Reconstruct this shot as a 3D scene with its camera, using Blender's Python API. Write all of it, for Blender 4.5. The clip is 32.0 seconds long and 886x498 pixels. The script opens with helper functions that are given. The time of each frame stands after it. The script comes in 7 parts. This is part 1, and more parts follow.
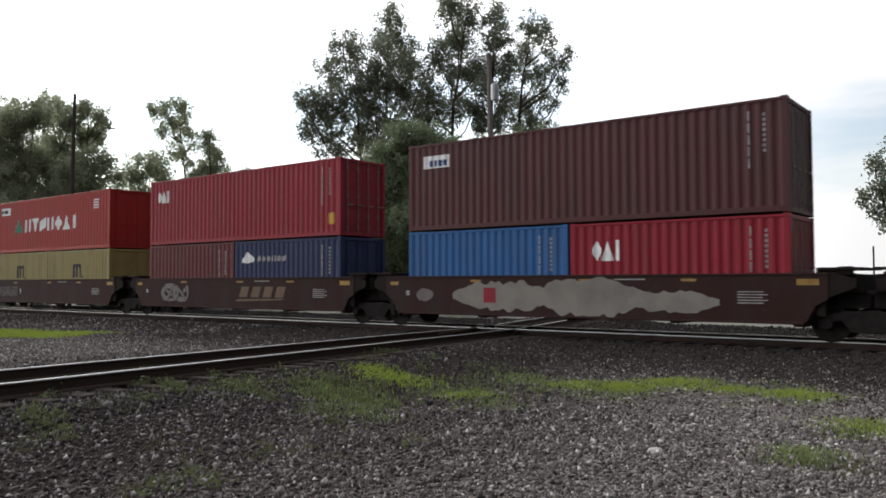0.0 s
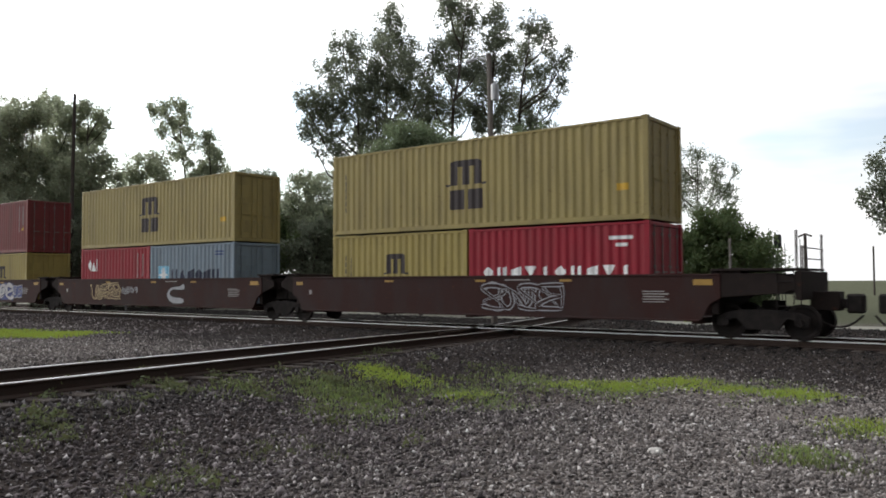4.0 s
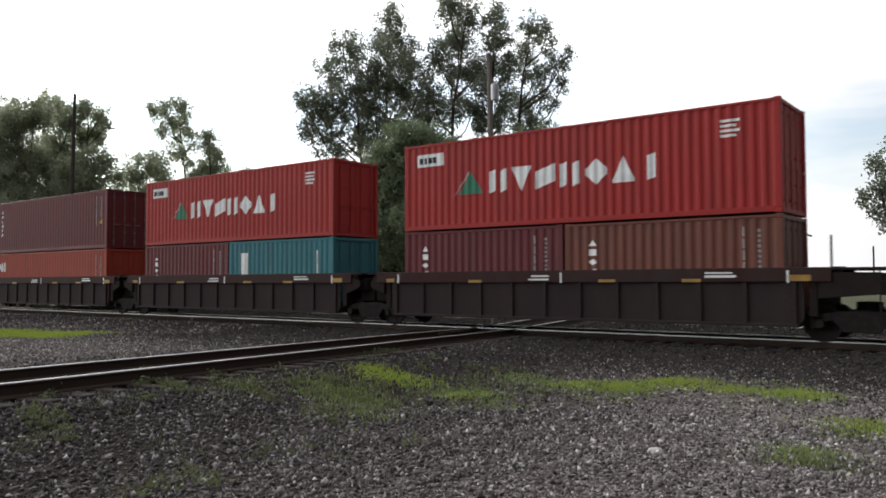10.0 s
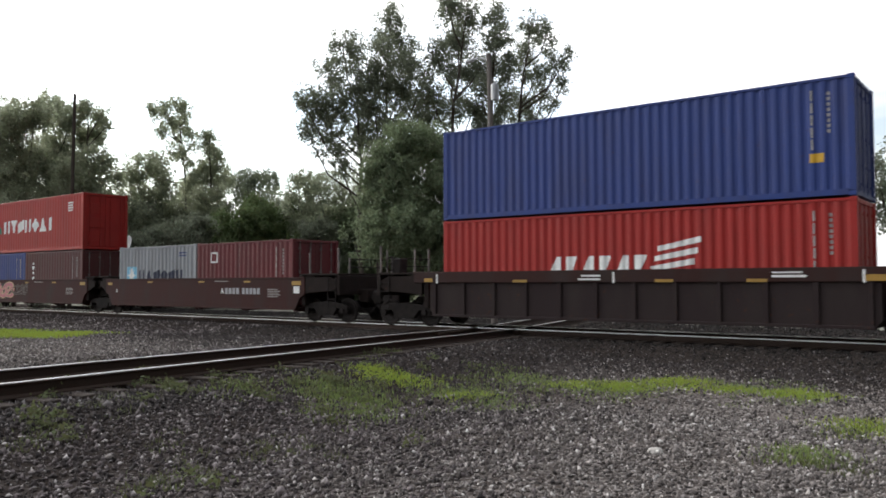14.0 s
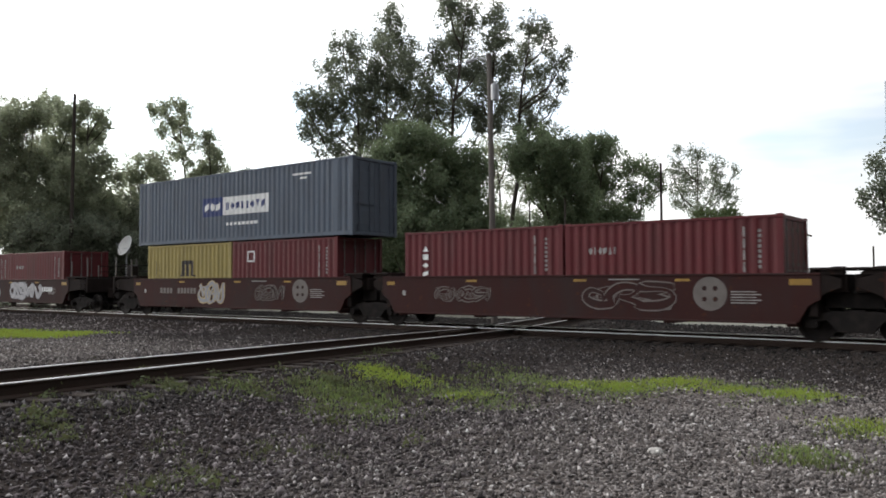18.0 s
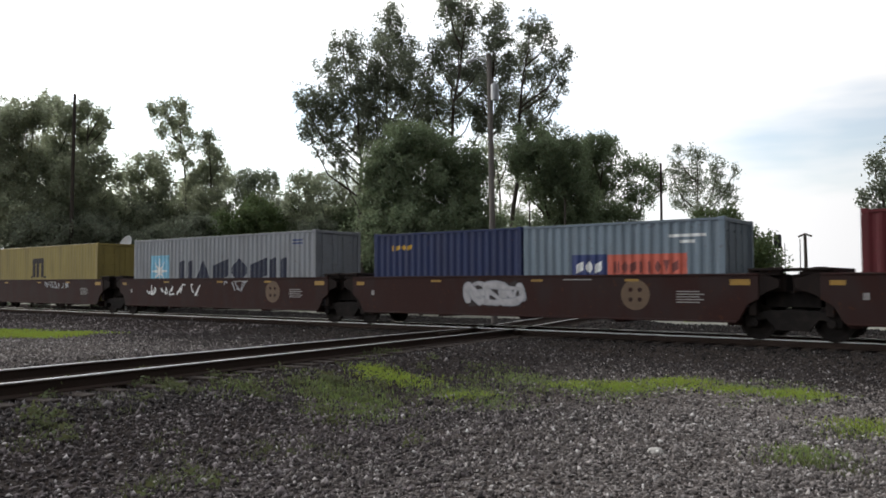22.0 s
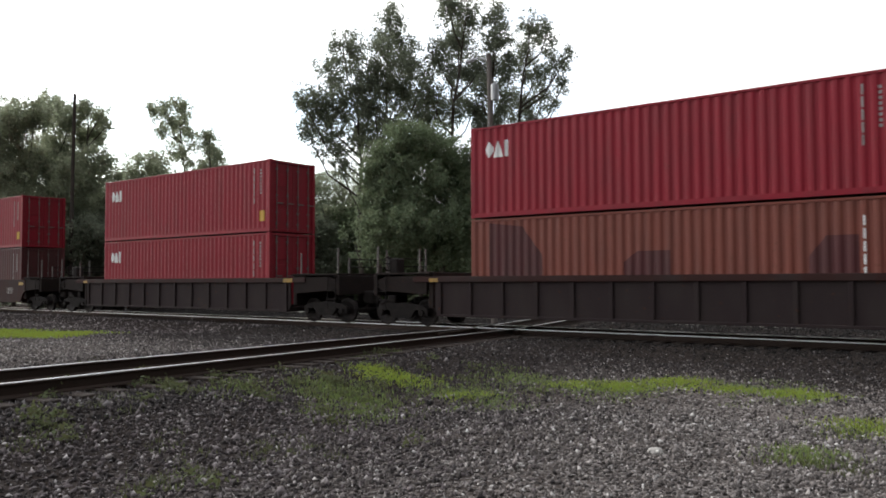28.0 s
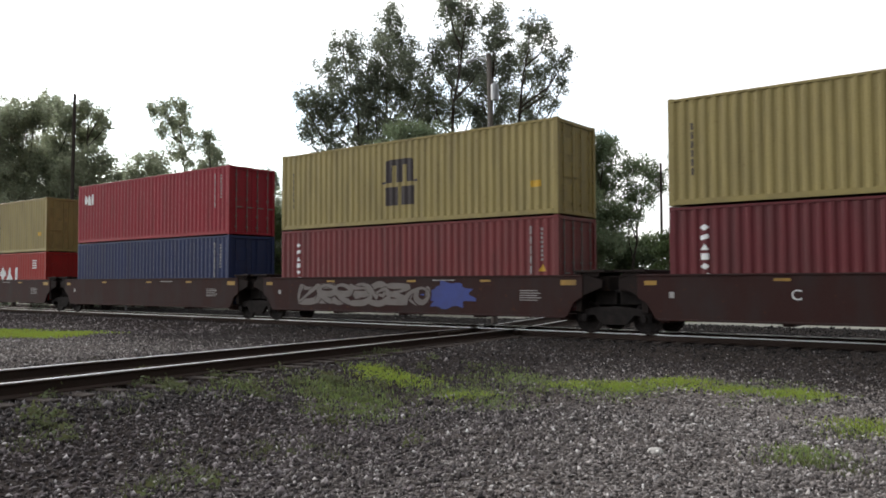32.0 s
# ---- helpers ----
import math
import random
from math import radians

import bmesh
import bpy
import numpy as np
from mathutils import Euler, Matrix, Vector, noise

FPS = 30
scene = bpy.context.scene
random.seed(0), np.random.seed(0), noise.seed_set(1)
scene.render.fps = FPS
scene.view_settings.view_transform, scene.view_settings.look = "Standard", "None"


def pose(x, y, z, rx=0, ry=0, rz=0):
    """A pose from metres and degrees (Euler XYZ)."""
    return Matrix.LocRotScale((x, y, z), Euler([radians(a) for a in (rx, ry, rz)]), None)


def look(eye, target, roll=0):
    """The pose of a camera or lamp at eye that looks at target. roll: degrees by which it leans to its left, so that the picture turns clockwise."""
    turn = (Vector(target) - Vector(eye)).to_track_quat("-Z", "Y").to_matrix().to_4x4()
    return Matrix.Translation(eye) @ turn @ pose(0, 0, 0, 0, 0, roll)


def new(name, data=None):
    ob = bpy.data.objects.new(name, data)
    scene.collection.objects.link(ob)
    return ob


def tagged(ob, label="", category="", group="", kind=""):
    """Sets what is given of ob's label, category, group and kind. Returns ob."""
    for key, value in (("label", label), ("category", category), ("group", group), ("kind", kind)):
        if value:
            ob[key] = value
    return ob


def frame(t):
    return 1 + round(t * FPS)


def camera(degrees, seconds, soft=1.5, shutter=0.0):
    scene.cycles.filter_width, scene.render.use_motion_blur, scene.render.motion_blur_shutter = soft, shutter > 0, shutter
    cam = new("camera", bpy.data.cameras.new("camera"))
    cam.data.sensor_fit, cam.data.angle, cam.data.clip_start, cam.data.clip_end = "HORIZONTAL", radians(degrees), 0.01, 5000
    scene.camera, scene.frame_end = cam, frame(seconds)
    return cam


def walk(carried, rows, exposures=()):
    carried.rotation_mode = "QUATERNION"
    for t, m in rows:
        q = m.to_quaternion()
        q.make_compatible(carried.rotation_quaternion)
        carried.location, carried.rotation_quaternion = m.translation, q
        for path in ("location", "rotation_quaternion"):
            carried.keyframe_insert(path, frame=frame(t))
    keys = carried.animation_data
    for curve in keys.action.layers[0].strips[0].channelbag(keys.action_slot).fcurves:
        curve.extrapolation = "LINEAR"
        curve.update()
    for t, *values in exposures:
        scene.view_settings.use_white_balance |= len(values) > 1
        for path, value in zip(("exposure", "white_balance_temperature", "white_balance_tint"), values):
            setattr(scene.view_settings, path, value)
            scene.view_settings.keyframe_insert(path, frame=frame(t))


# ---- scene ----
# ---------------------------------------------------------------- camera
cam = camera(58.37, 32.0, soft=1.75, shutter=0.1)
EYE = (0.0, -21.750, 1.480)
YAW, PITCH, ROLL = -37.590, 2.3389, -0.1994


def bearing(az, dist, z=0.0):
    """A place at that bearing (degrees from the y axis) and distance from the tripod."""
    return Vector((EYE[0] + dist * math.sin(radians(az)), EYE[1] + dist * math.cos(radians(az)), z))


aim = bearing(YAW, 100.0, EYE[2] + 100.0 * math.tan(radians(PITCH)))
STAND = look(EYE, aim, ROLL)
walk(cam, [(0.0, STAND), (32.0, STAND)], exposures=[(0.0, -0.06), (1.0, -0.08), (2.0, -0.01), (3.0, 0.11), (6.0, 0.11), (7.0, 0.13), (8.0, 0.16), (9.0, 0.14), (10.0, -0.01), (11.0, 0.08), (12.0, 0.16), (13.0, 0.18), (14.0, 0.21), (17.0, 0.01), (18.0, 0.11), (19.0, 0.06), (20.0, 0.13), (21.0, -0.04), (22.0, -0.11), (24.0, -0.11), (25.0, -0.13), (28.0, 0.08), (29.0, 0.16), (30.0, 0.14), (32.0, 0.18)])

# ---------------------------------------------------------------- light
SUN_AZ, SUN_EL = -88.0, 26.0
world = bpy.data.worlds.new("sky")
scene.world = world
world.use_nodes = True
wt = world.node_tree
wt.nodes.clear()


def wnode(kind, **kw):
    n = wt.nodes.new(kind)
    for k, v in kw.items():
        n.inputs[k].default_value = v
    return n


sky = wt.nodes.new("ShaderNodeTexSky")
sky.sky_type = "NISHITA"
sky.sun_disc = False
sky.sun_elevation = radians(SUN_EL)
sky.sun_rotation = radians(SUN_AZ)
tc = wt.nodes.new("ShaderNodeTexCoord")
stretch = wnode("ShaderNodeMapping", Scale=(1.0, 1.0, 4.5), Location=(0.0, 0.0, 0.65))
cloud = wnode("ShaderNodeTexNoise", Scale=1.6, Detail=5.0, Roughness=0.55)
ramp = wt.nodes.new("ShaderNodeValToRGB")
ramp.color_ramp.elements[0].position, ramp.color_ramp.elements[1].position = 0.40, 0.56
ramp.color_ramp.elements[0].color = (0.35, 0.35, 0.35, 1.0)
skygain = wt.nodes.new("ShaderNodeVectorMath")
skygain.operation = "SCALE"
skygain.inputs["Scale"].default_value = 0.16
mixer = wt.nodes.new("ShaderNodeMix")
mixer.data_type = "RGBA"
mixer.inputs["B"].default_value = (1.0, 1.0, 1.01, 1.0)
# the overcast is brightest round the hidden sun and dims away from it
sunward = wt.nodes.new("ShaderNodeVectorMath")
sunward.operation = "DOT_PRODUCT"
sunward.inputs[1].default_value = (math.sin(radians(SUN_AZ)) * math.cos(radians(SUN_EL)), math.cos(radians(SUN_AZ)) * math.cos(radians(SUN_EL)), math.sin(radians(SUN_EL)))
half = wt.nodes.new("ShaderNodeMapRange")
half.inputs["From Min"].default_value, half.inputs["From Max"].default_value = -1.0, 1.0
power = wt.nodes.new("ShaderNodeMath")
power.operation = "POWER"
power.inputs[1].default_value = 1.7
glow = wt.nodes.new("ShaderNodeMapRange")
glow.inputs["To Min"].default_value, glow.inputs["To Max"].default_value = 0.05, 2.32
bright = wt.nodes.new("ShaderNodeVectorMath")
bright.operation = "SCALE"
back = wnode("ShaderNodeBackground", Strength=1.0)
wout = wt.nodes.new("ShaderNodeOutputWorld")
wt.links.new(tc.outputs["Generated"], stretch.inputs["Vector"])
wt.links.new(stretch.outputs["Vector"], cloud.inputs["Vector"])
wt.links.new(cloud.outputs["Fac"], ramp.inputs["Fac"])
wt.links.new(sky.outputs["Color"], skygain.inputs[0])
wt.links.new(skygain.outputs["Vector"], mixer.inputs["A"])
wt.links.new(ramp.outputs["Color"], mixer.inputs["Factor"])
wt.links.new(tc.outputs["Generated"], sunward.inputs[0])
wt.links.new(sunward.outputs["Value"], half.inputs["Value"])
wt.links.new(half.outputs["Result"], power.inputs[0])
wt.links.new(power.outputs["Value"], glow.inputs["Value"])
wt.links.new(mixer.outputs["Result"], bright.inputs[0])
wt.links.new(glow.outputs["Result"], bright.inputs["Scale"])
wt.links.new(bright.outputs["Vector"], back.inputs["Color"])
wt.links.new(back.outputs["Background"], wout.inputs["Surface"])

sun = new("sun", bpy.data.lights.new("sun", "SUN"))
sun.data.energy, sun.data.angle, sun.data.color = 1.1, radians(12), (1.0, 0.96, 0.90)
sun.matrix_world = look(bearing(SUN_AZ, 50, 50 * math.tan(radians(SUN_EL))) - Vector(EYE), (0, 0, 0))

# ---------------------------------------------------------------- materials
MATS = {}


def mat(name, rgb, rough=0.7, metal=0.0, vary=0.12, dirt=(0.05, 0.04, 0.035), dirty=0.25, scale=3.0, streak=1.0, bump=0.1,
        grain=40.0, spec=0.4, rust=0.0):
    """A painted or raw surface: two scales of variation, dirt (in streaks, if streak < 1), rust flecks and fine relief."""
    if name in MATS:
        return MATS[name]
    m = bpy.data.materials.new(name)
    m.use_nodes = True
    t = m.node_tree
    n, ln = t.nodes, t.links
    b = n["Principled BSDF"]
    b.inputs["Roughness"].default_value = rough
    b.inputs["Metallic"].default_value = metal
    b.inputs["Specular IOR Level"].default_value = spec
    co = n.new("ShaderNodeTexCoord")
    info = n.new("ShaderNodeObjectInfo")
    add = n.new("ShaderNodeVectorMath")
    add.operation = "ADD"
    seedv = n.new("ShaderNodeVectorMath")
    seedv.operation = "SCALE"
    seedv.inputs[0].default_value = (31.0, 17.0, 23.0)
    ln.new(info.outputs["Random"], seedv.inputs["Scale"])
    ln.new(co.outputs["Object"], add.inputs[0])
    ln.new(seedv.outputs["Vector"], add.inputs[1])
    mp = n.new("ShaderNodeMapping")
    mp.inputs["Scale"].default_value = (1.0, 1.0, streak)
    ln.new(add.outputs["Vector"], mp.inputs["Vector"])
    big = n.new("ShaderNodeTexNoise")
    big.inputs["Scale"].default_value, big.inputs["Detail"].default_value = scale, 6.0
    fine = n.new("ShaderNodeTexNoise")
    fine.inputs["Scale"].default_value, fine.inputs["Detail"].default_value = grain, 4.0
    ln.new(mp.outputs["Vector"], big.inputs["Vector"])
    ln.new(add.outputs["Vector"], fine.inputs["Vector"])
    r1 = n.new("ShaderNodeMapRange")
    r1.inputs["From Min"].default_value, r1.inputs["From Max"].default_value = 0.42, 0.72
    r1.inputs["To Max"].default_value = dirty
    ln.new(big.outputs["Fac"], r1.inputs["Value"])
    hsv = n.new("ShaderNodeHueSaturation")
    hsv.inputs["Color"].default_value = (*rgb, 1)
    r2 = n.new("ShaderNodeMapRange")
    r2.inputs["To Min"].default_value, r2.inputs["To Max"].default_value = 1 - vary * 2, 1 + vary * 2
    ln.new(fine.outputs["Fac"], r2.inputs["Value"])
    ln.new(r2.outputs["Result"], hsv.inputs["Value"])
    mx = n.new("ShaderNodeMix")
    mx.data_type = "RGBA"
    mx.inputs["B"].default_value = (*dirt, 1)
    ln.new(hsv.outputs["Color"], mx.inputs["A"])
    ln.new(r1.outputs["Result"], mx.inputs["Factor"])
    last = mx.outputs["Result"]
    if rust > 0:
        sp = n.new("ShaderNodeTexNoise")
        sp.inputs["Scale"].default_value, sp.inputs["Detail"].default_value = 7.0, 8.0
        ln.new(add.outputs["Vector"], sp.inputs["Vector"])
        r3 = n.new("ShaderNodeMapRange")
        r3.inputs["From Min"].default_value, r3.inputs["From Max"].default_value = 0.64, 0.70
        r3.inputs["To Max"].default_value = rust
        ln.new(sp.outputs["Fac"], r3.inputs["Value"])
        m2 = n.new("ShaderNodeMix")
        m2.data_type = "RGBA"
        m2.inputs["B"].default_value = (0.10, 0.035, 0.015, 1)
        ln.new(last, m2.inputs["A"])
        ln.new(r3.outputs["Result"], m2.inputs["Factor"])
        last = m2.outputs["Result"]
    ln.new(last, b.inputs["Base Color"])
    bp = n.new("ShaderNodeBump")
    bp.inputs["Strength"].default_value, bp.inputs["Distance"].default_value = bump, 0.01
    ln.new(fine.outputs["Fac"], bp.inputs["Height"])
    ln.new(bp.outputs["Normal"], b.inputs["Normal"])
    MATS[name] = m
    return m


def paint(name, rgb, dirty=0.35, rust=0.35, vary=0.08):
    return mat("paint_" + name, rgb, rough=0.52, vary=vary, dirty=dirty, scale=2.2, streak=0.18, bump=0.05, grain=25.0, spec=0.28, rust=rust)


PAINT = {
    "brown": paint("brown", (0.095, 0.027, 0.028)),
    "maroon": paint("maroon", (0.136, 0.0235, 0.028)),
    "rust_red": paint("rust_red", (0.184, 0.036, 0.037)),
    "red": paint("red", (0.288, 0.0138, 0.028), dirty=0.25, rust=0.2),
    "bright_red": paint("bright_red", (0.356, 0.024, 0.020), dirty=0.2, rust=0.15),
    "orange_red": paint("orange_red", (0.356, 0.055, 0.030), dirty=0.25, rust=0.25),
    "orange_brown": paint("orange_brown", (0.210, 0.059, 0.041), dirty=0.3, rust=0.4),
    "tan_brown": paint("tan_brown", (0.171, 0.057, 0.038)),
    "yellow": paint("yellow", (0.350, 0.275, 0.088), dirty=0.3, rust=0.25),
    "tan": paint("tan", (0.325, 0.258, 0.098), dirty=0.3, rust=0.25),
    "blue": paint("blue", (0.027, 0.121, 0.317), dirty=0.25, rust=0.25),
    "royal_blue": paint("royal_blue", (0.032, 0.057, 0.210), dirty=0.25, rust=0.25),
    "navy": paint("navy", (0.019, 0.031, 0.095), dirty=0.25, rust=0.2),
    "teal": paint("teal", (0.032, 0.171, 0.198), dirty=0.25, rust=0.25),
    "grey": paint("grey", (0.274, 0.286, 0.305), dirty=0.3, rust=0.3),
    "pale_blue": paint("pale_blue", (0.195, 0.245, 0.290), dirty=0.3, rust=0.25),
    "slate": paint("slate", (0.104, 0.128, 0.165), dirty=0.3, rust=0.25),
}
M_INK = mat("marking_ink", (0.016, 0.022, 0.050), rough=0.6)
M_WHITE = mat("marking_white", (0.84, 0.84, 0.82), rough=0.6, dirty=0.18, scale=4.0)
M_BLACK = mat("marking_black", (0.035, 0.025, 0.025), rough=0.6)
M_REFLECT = mat("reflector_amber", (0.40, 0.23, 0.045), rough=0.5, dirty=0.4)
M_CODE = mat("marking_code", (0.37, 0.35, 0.335), rough=0.6, dirty=0.5, scale=5.0)
M_GREEN = mat("marking_green", (0.03, 0.20, 0.12), rough=0.6)
M_AMBER = mat("marking_amber", (0.62, 0.36, 0.03), rough=0.5)
M_SKY = mat("marking_sky_blue", (0.22, 0.52, 0.70), rough=0.5)
M_NAVY = mat("marking_navy", (0.03, 0.05, 0.17), rough=0.5)
M_ORANGE = mat("marking_orange", (0.62, 0.13, 0.085), rough=0.5)
M_PATCH = mat("patch_brown", (0.20, 0.06, 0.055), rough=0.7)
M_CAR = mat("car_brown", (0.043, 0.0185, 0.016), spec=0.15, rough=0.7, dirt=(0.042, 0.032, 0.030), dirty=0.75, scale=1.4, streak=0.4, bump=0.1, rust=0.5)
M_CARRED = mat("car_red_brown", (0.052, 0.0195, 0.0175), spec=0.15, rough=0.7, dirt=(0.042, 0.030, 0.028), dirty=0.7, scale=1.4, streak=0.4, bump=0.1, rust=0.5)
M_CARGREY = mat("car_grey", (0.034, 0.0235, 0.024), spec=0.15, rough=0.8, dirty=0.5, scale=1.6, streak=0.35, bump=0.1, rust=0.4)
M_CARTAN = mat("car_tan", (0.36, 0.20, 0.09), rough=0.75, dirty=0.4, scale=1.6, streak=0.4, rust=0.5)
M_CAROLIVE = mat("car_olive_grey", (0.070, 0.047, 0.038), spec=0.15, rough=0.8, dirty=0.5, scale=1.6, streak=0.35, rust=0.4)
M_PALE = mat("primer_grey", (0.27, 0.245, 0.215), rough=0.85, dirty=0.35, scale=1.2)
M_ENDS = mat("grimy_car_end", (0.025, 0.018, 0.016), spec=0.15, rough=0.85, dirt=(0.016, 0.012, 0.011), dirty=0.6, scale=3.0, rust=0.3)
M_SPRAY_PALE = mat("spray_pale", (0.50, 0.48, 0.49), rough=0.7, dirty=0.35, scale=4.0)
M_TRUCK = mat("truck_iron", (0.019, 0.016, 0.015), spec=0.15, rough=0.85, dirty=0.4, scale=5.0)
M_WHEEL = mat("wheel_steel", (0.020, 0.016, 0.015), spec=0.15, rough=0.6, metal=0.3, dirty=0.4)
M_TREAD = mat("polished_steel", (0.62, 0.60, 0.58), rough=0.46, metal=1.0, vary=0.05, dirty=0.15, bump=0.02)
M_RAIL = mat("rail_rust", (0.054, 0.037, 0.030), spec=0.15, rough=0.85, dirty=0.4, scale=6.0)
M_TIE = mat("creosoted_timber", (0.050, 0.039, 0.033), spec=0.15, rough=0.9, dirty=0.5, scale=4.0, bump=0.5, grain=30)
M_POLE = mat("weathered_pole", (0.20, 0.18, 0.165), spec=0.15, rough=0.9, vary=0.2, dirty=0.4, streak=0.15, scale=5.0, bump=0.4)
M_DARKPOLE = mat("dark_pole", (0.07, 0.058, 0.05), spec=0.15, rough=0.9, vary=0.2, streak=0.15, scale=5.0, bump=0.4)
M_ROD = mat("dull_steel_rod", (0.20, 0.18, 0.17), rough=0.6, metal=0.3)
M_GALV = mat("galvanised", (0.42, 0.43, 0.44), rough=0.45, metal=0.6, dirty=0.2)
M_DISH = mat("dish_white", (0.78, 0.77, 0.74), rough=0.5, dirty=0.15)
M_SIGNAL = mat("signal_black", (0.02, 0.02, 0.022), rough=0.7)
M_BARK = mat("bark", (0.075, 0.060, 0.050), rough=0.95, vary=0.25, dirty=0.4, streak=0.3, scale=4.0, bump=0.6, grain=18)


def leafmat(name, rgb, glow):
    m = bpy.data.materials.new(name)
    m.use_nodes = True
    t = m.node_tree
    n, ln = t.nodes, t.links
    n.remove(n["Principled BSDF"])
    g = n.new("ShaderNodeNewGeometry")
    hs = n.new("ShaderNodeHueSaturation")
    hs.inputs["Color"].default_value = (*rgb, 1)
    r = n.new("ShaderNodeMapRange")
    r.inputs["To Min"].default_value, r.inputs["To Max"].default_value = 0.8, 1.2
    h = n.new("ShaderNodeMapRange")
    h.inputs["To Min"].default_value, h.inputs["To Max"].default_value = 0.475, 0.525
    ln.new(g.outputs["Random Per Island"], r.inputs["Value"])
    ln.new(g.outputs["Random Per Island"], h.inputs["Value"])
    ln.new(r.outputs["Result"], hs.inputs["Value"])
    ln.new(h.outputs["Result"], hs.inputs["Hue"])
    d = n.new("ShaderNodeBsdfDiffuse")
    tr = n.new("ShaderNodeBsdfTranslucent")
    gl = n.new("ShaderNodeBsdfGlossy")
    gl.inputs["Roughness"].default_value = 0.45
    gl.inputs["Color"].default_value = (0.5, 0.5, 0.5, 1)
    ln.new(hs.outputs["Color"], d.inputs["Color"])
    ln.new(hs.outputs["Color"], tr.inputs["Color"])
    mx = n.new("ShaderNodeMixShader")
    mx.inputs["Fac"].default_value = glow
    ln.new(d.outputs["BSDF"], mx.inputs[1])
    ln.new(tr.outputs["BSDF"], mx.inputs[2])
    m2 = n.new("ShaderNodeMixShader")
    m2.inputs["Fac"].default_value = 0.03
    ln.new(mx.outputs["Shader"], m2.inputs[1])
    ln.new(gl.outputs["BSDF"], m2.inputs[2])
    ln.new(m2.outputs["Shader"], n["Material Output"].inputs["Surface"])
    return m


M_LEAF = leafmat("leaf_green", (0.215, 0.238, 0.172), 0.58)
# olive leaves, made paler to carry the sun's glare and haze in their colour
M_LEAF_OLIVE_HAZE = leafmat("leaf_olive_haze", (0.420, 0.450, 0.320), 0.64)
M_LEAF_DARK = leafmat("leaf_dark", (0.200, 0.245, 0.145), 0.6)
M_LEAF_GREY = leafmat("leaf_greyish", (0.230, 0.260, 0.185), 0.55)
M_LEAF_LIGHT = leafmat("leaf_light", (0.125, 0.165, 0.070), 0.5)
M_GRASS = leafmat("grass_blades", (0.285, 0.365, 0.062), 0.42)
M_FUZZ = leafmat("grass_olive", (0.200, 0.255, 0.085), 0.42)
M_WEED = leafmat("weed_leaves", (0.125, 0.140, 0.066), 0.38)


